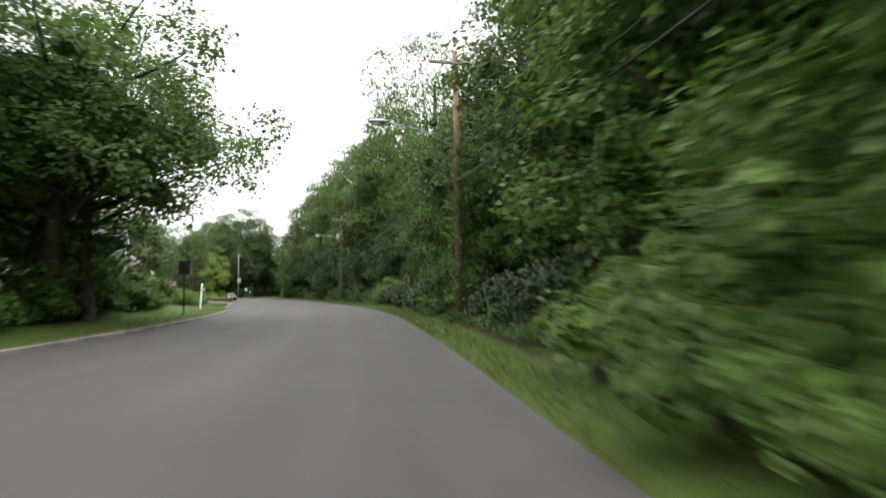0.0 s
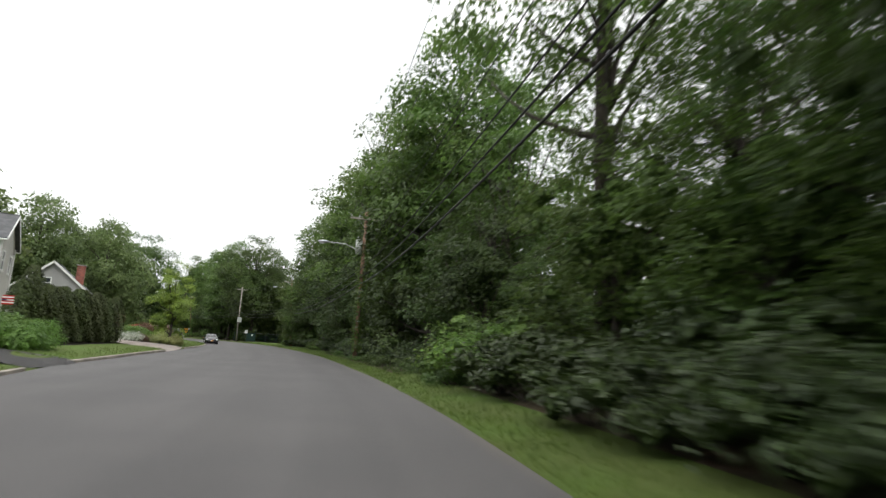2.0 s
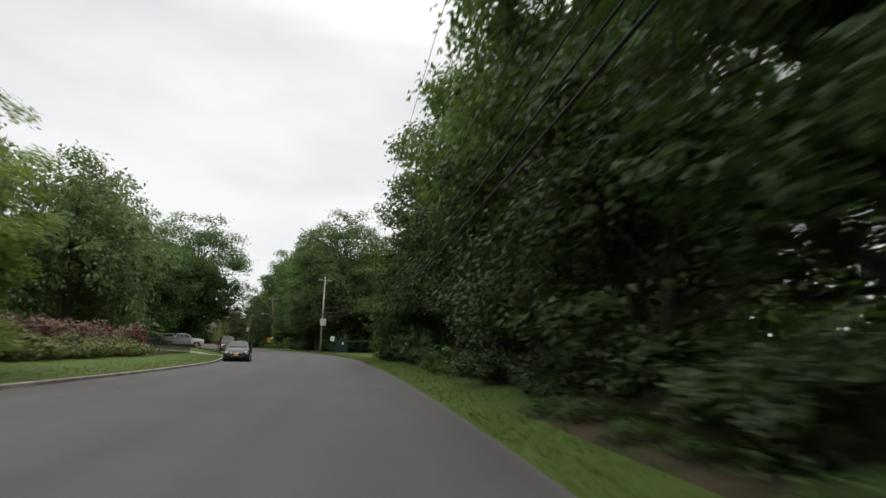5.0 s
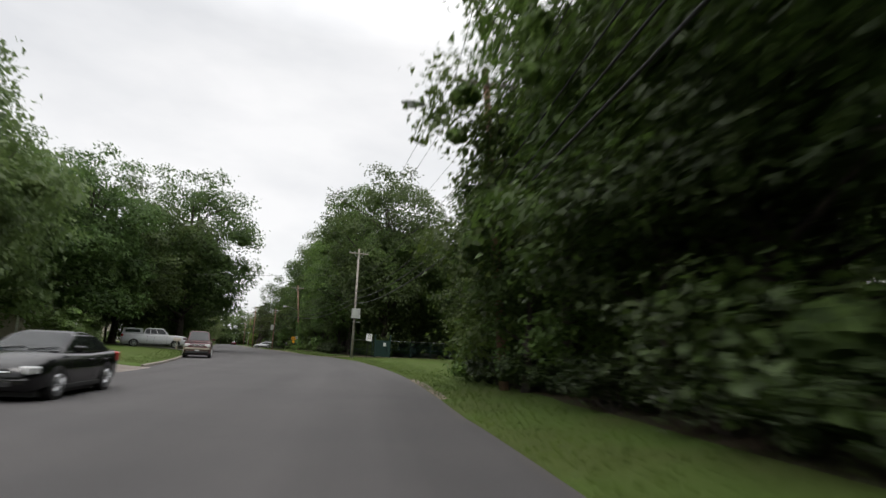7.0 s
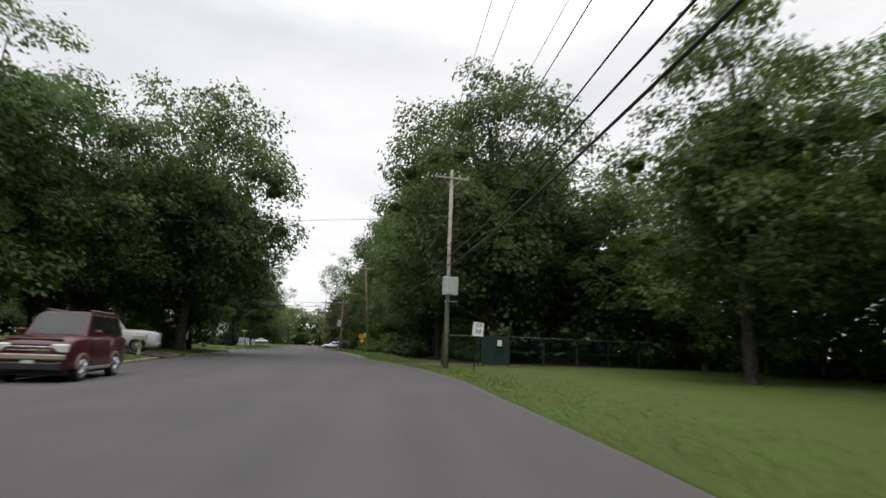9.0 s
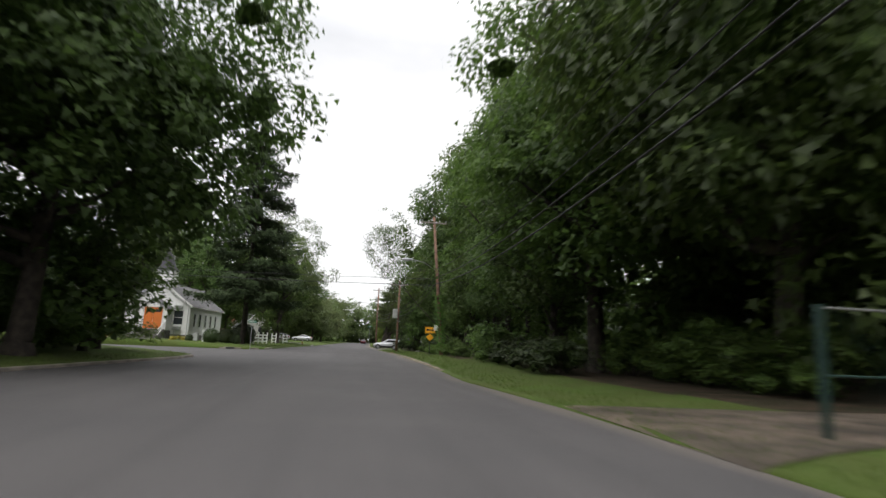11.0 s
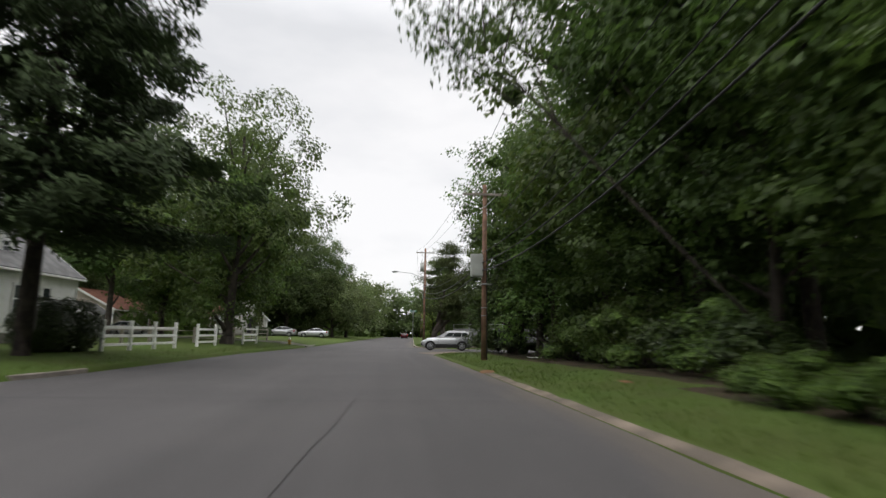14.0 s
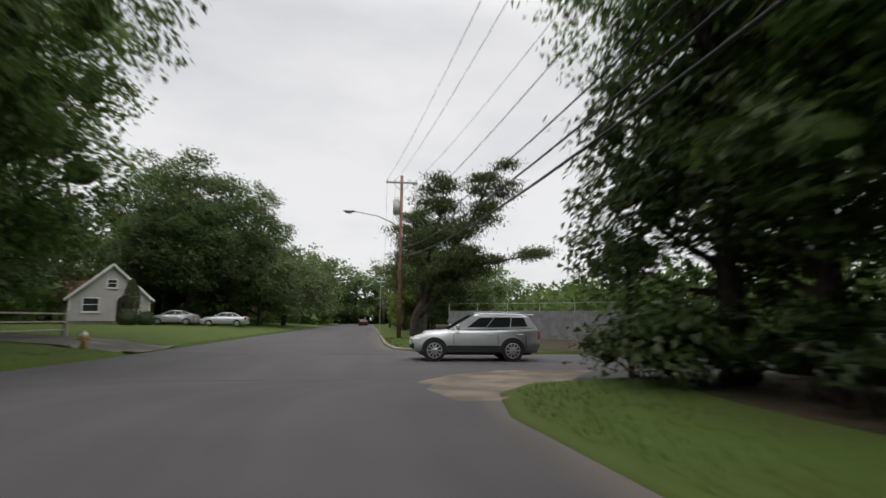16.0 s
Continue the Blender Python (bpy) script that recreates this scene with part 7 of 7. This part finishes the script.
for cx, ww, zz, hh in ((ves - 1.0, 0.12, 1.0, 2.4), (ves + 1.0, 0.12, 1.0, 2.4), (ves, 2.12, 3.3, 0.12)):
    box(ww, 0.1, hh, cx, -1.63, zz, bm=fr)
part("door_frame", fr, WHITE, CH)
part("porch_lamp", box(0.16, 0.14, 0.2, ves, -1.7, 3.5, 0.03), LAMP_GLASS, CH)
for k in range(6):
    part("step", box(2.7, 0.32, 1.0 - 0.17 * k + 0.5, ves, -1.78 - 0.3 * k, -0.5, 0.012), STONE, CH)
for sx in (-1, 1):
    bm = rod((ves + sx * 1.3, -1.7, 1.85), (ves + sx * 1.3, -3.4, 0.95), 0.05, n=6)
    rail = part("handrail", bm, WHITE, CH, "white stair railing")
    part("lower_rail", rod((ves + sx * 1.3, -1.75, 1.3), (ves + sx * 1.3, -3.4, 0.4), 0.035, n=6), WHITE, rail)
    for k in range(9):
        f = k / 8
        part("baluster", rod((ves + sx * 1.3, -1.75 - 1.6 * f, 1.2 - 0.85 * f), (ves + sx * 1.3, -1.75 - 1.6 * f, 1.83 - 0.88 * f), 0.025, n=5), WHITE, rail)
for zz in (3.25, 0.95):
    ac = part("air_conditioner", box(0.75, 0.5, 0.42, 2.2, -0.28, zz, 0.02), GREYBOX, CH)
    for k in range(5):
        part("slat", box(0.62, 0.02, 0.02, 2.2, -0.54, zz + 0.07 + 0.07 * k), PLASTIC, ac)
for xx in (3.2, 1.9):
    part("downpipe", rod((xx, -0.06, 0.4), (xx, -0.06, 3.6 if xx > 3 else 1.0), 0.04, n=7), GREYBOX, CH)
part("gable_vent", box(0.5, 0.05, 0.5, 0, -0.03, 5.2, 0.02), WHITE, CH)
# steeple
t = part("steeple", moved(clapboards(lambda q: (-0.86, 0.86), 5.3, 7.6), Matrix.Translation((0, 0.54, 0))), WHITE_WOOD, CH, "white square steeple")
for r, off in ((math.pi / 2, (0.86, 1.4, 0)), (-math.pi / 2, (-0.86, 1.4, 0)), (math.pi, (0, 2.26, 0))):
    part("steeple_wall", moved(clapboards(lambda q: (-0.86, 0.86), 5.3, 7.6), Matrix.Translation(off) @ Matrix.Rotation(r, 4, "Z")), WHITE_WOOD, t)
for zz in (6.45, 7.55):
    part("steeple_band", box(1.86, 1.86, 0.09, 0, 1.4, zz, 0.01), WHITE, t)
bm = bmesh.new()
ring = [[bm.verts.new((sx * q, 1.4 + sy * q, zz)) for sx, sy in ((-1, -1), (1, -1), (1, 1), (-1, 1))] for q, zz in ((1.02, 7.62), (0.68, 8.05), (0.36, 9.1), (0.05, 10.1))]
for A, B in zip(ring, ring[1:]):
    for k in range(4):
        bm.faces.new((A[k], A[(k + 1) % 4], B[(k + 1) % 4], B[k]))
bm.faces.new(ring[0][::-1])
bm.faces.new(ring[-1])
part("spire", bm, SHINGLE_DARK, t, "dark shingled flared spire")
bm = box(0.07, 0.07, 0.8, 0, 1.4, 10.05)
box(0.42, 0.07, 0.07, 0, 1.4, 10.5, bm=bm)
part("cross", bm, WHITE, t, "small white cross")
# roof dormer on the side
m = Matrix.Translation((2.35, 7.6, 4.35)) @ Matrix.Rotation(math.pi / 2, 4, "Z")
dm = part("dormer", moved(clapboards(lambda q: (-1.1, 1.1) if q < 0.8 else (-1.1 * max(0.02, (1.5 - q) / 0.7), 1.1 * max(0.02, (1.5 - q) / 0.7)), 0, 1.5), m), WHITE_WOOD, CH)
for k in (-0.45, 0.45):
    window(dm, m @ Matrix.Translation((k, 0, 0.15)), 0.45, 0.65, name="dormer_window")
for sgn in (-1, 1):
    part("dormer_roof", moved(box(1.5, 1.8, 0.08, 0, 0.8, -0.04), m @ Matrix.Translation((sgn * 0.6, 0, 1.2)) @ Matrix.Rotation(sgn * math.atan2(0.7, 1.1), 4, "Y")), SHINGLE, dm)
ob = thing("window_fan_box", -112.6, 184.0, height(-112.6, 184.0), 39, "low grey utility box beside the church wall", "utility box")
part("box", box(0.5, 0.4, 0.8, 0, 0, 0, 0.02), GREYBOX, ob)

house("house", "white two-storey house beyond the church", -130.6, 179.6, 72, 7.8, 9, 5.2, 7.1, WHITE_WOOD, SHINGLE_RED, windows=[(2.1, 3.7, 0.8, 1.2), (-0.9, 3.7, 0.8, 1.2), (2.1, 1.2, 0.8, 1.3), (-0.9, 1.2, 0.8, 1.3)])
house("house", "cream two-storey house with a dark roof behind a lawn", -40.3, 69.3, 124.8, 8.0, 12.0, 6.8, 9.0, SIDING_CREAM, SHINGLE_DARK, windows=[(-2.0, 4.6, 1.0, 1.4), (2.0, 4.6, 1.0, 1.4)],
      side_windows=[(-4.2, 4.7, 1.2, 1.4), (0.2, 4.7, 1.0, 1.4), (3.8, 4.7, 1.0, 1.4), (-3.0, 1.4, 1.4, 1.5), (2.6, 1.4, 1.4, 1.5)])
house("house_wing", "cream gabled porch wing of the two-storey house", -40.0, 58.4, 34.8, 5.6, 4.6, 2.9, 4.9, SIDING_CREAM, SHINGLE_DARK, windows=[(0.0, 1.2, 1.6, 1.4)])
H2 = house("house", "grey gabled house with white trim and a brick chimney", -49.3, 85.8, 30, 7.4, 7.0, 4.3, 7.5, SIDING_GREY, SHINGLE_DARK, windows=[(-0.6, 4.6, 1.0, 1.2), (1.5, 1.5, 1.0, 1.3), (-2.0, 1.5, 1.0, 1.3)],
           side_windows=[(-1.6, 1.4, 1.1, 1.3), (1.2, 1.4, 1.1, 1.3)], chimney=(2.2, 2.9, 7.6))
part("meter_box", box(0.35, 0.18, 0.6, 2.9, -0.1, 1.2, 0.02), GREYBOX, H2)
part("service_pipe", rod((2.9, -0.1, 1.7), (2.9, -0.1, 5.2), 0.035, n=7), GREYBOX, H2)
house("house", "tan house behind red flowers and trees", -79.6, 128.3, 38, 9, 9, 3.4, 5.2, SIDING_TAN, SHINGLE_DARK, windows=[(-2.0, 1.3, 1.3, 1.3), (2.4, 1.3, 1.0, 1.3)], side_windows=[(-2.5, 1.4, 1.1, 1.3), (1.8, 1.4, 1.1, 1.3)])
H6 = house("house", "cream cape house with a steep gable behind the trees", -160.8, 231.2, 62, 6.6, 9, 2.6, 5.7, SIDING_CREAM, SHINGLE, windows=[(0.0, 3.5, 0.7, 0.8), (-1.6, 1.2, 1.2, 1.3)], side_windows=[(-2, 1.2, 1.0, 1.2), (2, 1.2, 1.0, 1.2)])
arch = [(0.5, 0.35), (1.9, 0.35), (1.9, 2.1)] + [(1.2 + 0.7 * math.cos(math.pi * k / 10), 2.1 + 0.7 * math.sin(math.pi * k / 10)) for k in range(1, 10)] + [(0.5, 2.1)]
part("arched_doorway", prism(arch, 0.06, off=-0.06), BLACK, H6, "dark arched doorway")
part("door_step", box(1.8, 0.7, 0.3, 1.2, -0.4, 0, 0.02), CONCRETE, H6)
p = flat_at(303, -31)
house("house", "low house with a red roof behind a big tree", p.x, p.y, 100, 8, 13, 2.8, 4.9, SIDING_TAN, SHINGLE_RED, side_windows=[(-3, 1.2, 1.4, 1.2), (2, 1.2, 1.4, 1.2)])
p = flat_at(268, -36)
house("house", "house with a reddish roof beyond the fence", p.x, p.y, 40, 8, 10, 2.9, 5.0, SIDING_TAN, SHINGLE_RED, windows=[(0, 1.2, 1.2, 1.2)])
p = flat_at(258, -30)
house("shed", "small white garden shed behind the trees", p.x, p.y, 40, 3.0, 3.0, 2.0, 2.9, WHITE_WOOD, SHINGLE, over=0.15, base=0.1, category="shed")


# grey board fence past the driveway
def board_fence(p0, p1, h, label, wood=FENCE_GREY, top=True):
    a, b = Vector(p0), Vector(p1)
    t = b - a
    ob = thing("board_fence", a.x, a.y, height(*a), math.degrees(math.atan2(t.y, t.x)), label, "fence")
    L, x = t.length, 0.0
    rs = random.Random(9)
    while x < L:
        part("board", box(0.285, 0.025, h + rs.uniform(-0.02, 0.02), x + 0.15, 0, 0, 0.004), wood, ob)
        x += 0.3
    for zz in (0.3, h - 0.3):
        part("rail", box(L, 0.05, 0.09, L / 2, 0.045, zz), wood, ob)
    for k in range(int(L / 2.4) + 1):
        part("post", rod((2.4 * k, 0.08, -0.2), (2.4 * k, 0.08, h + (0.55 if top else 0)), 0.035, n=7), STEEL, ob)
    if top:
        part("top_wire", rod((0, 0.08, h + 0.5), (L, 0.08, h + 0.5), 0.012, n=5), STEEL, ob)


board_fence(flat_at(274, 5.6), flat_at(263.5, 17), 1.9, "grey board fence with wire on top")

board_fence(flat_at(256, -22.5), flat_at(272, -30), 1.6, "dark brown wooden board fence behind the trees", POLE_BROWN, False)
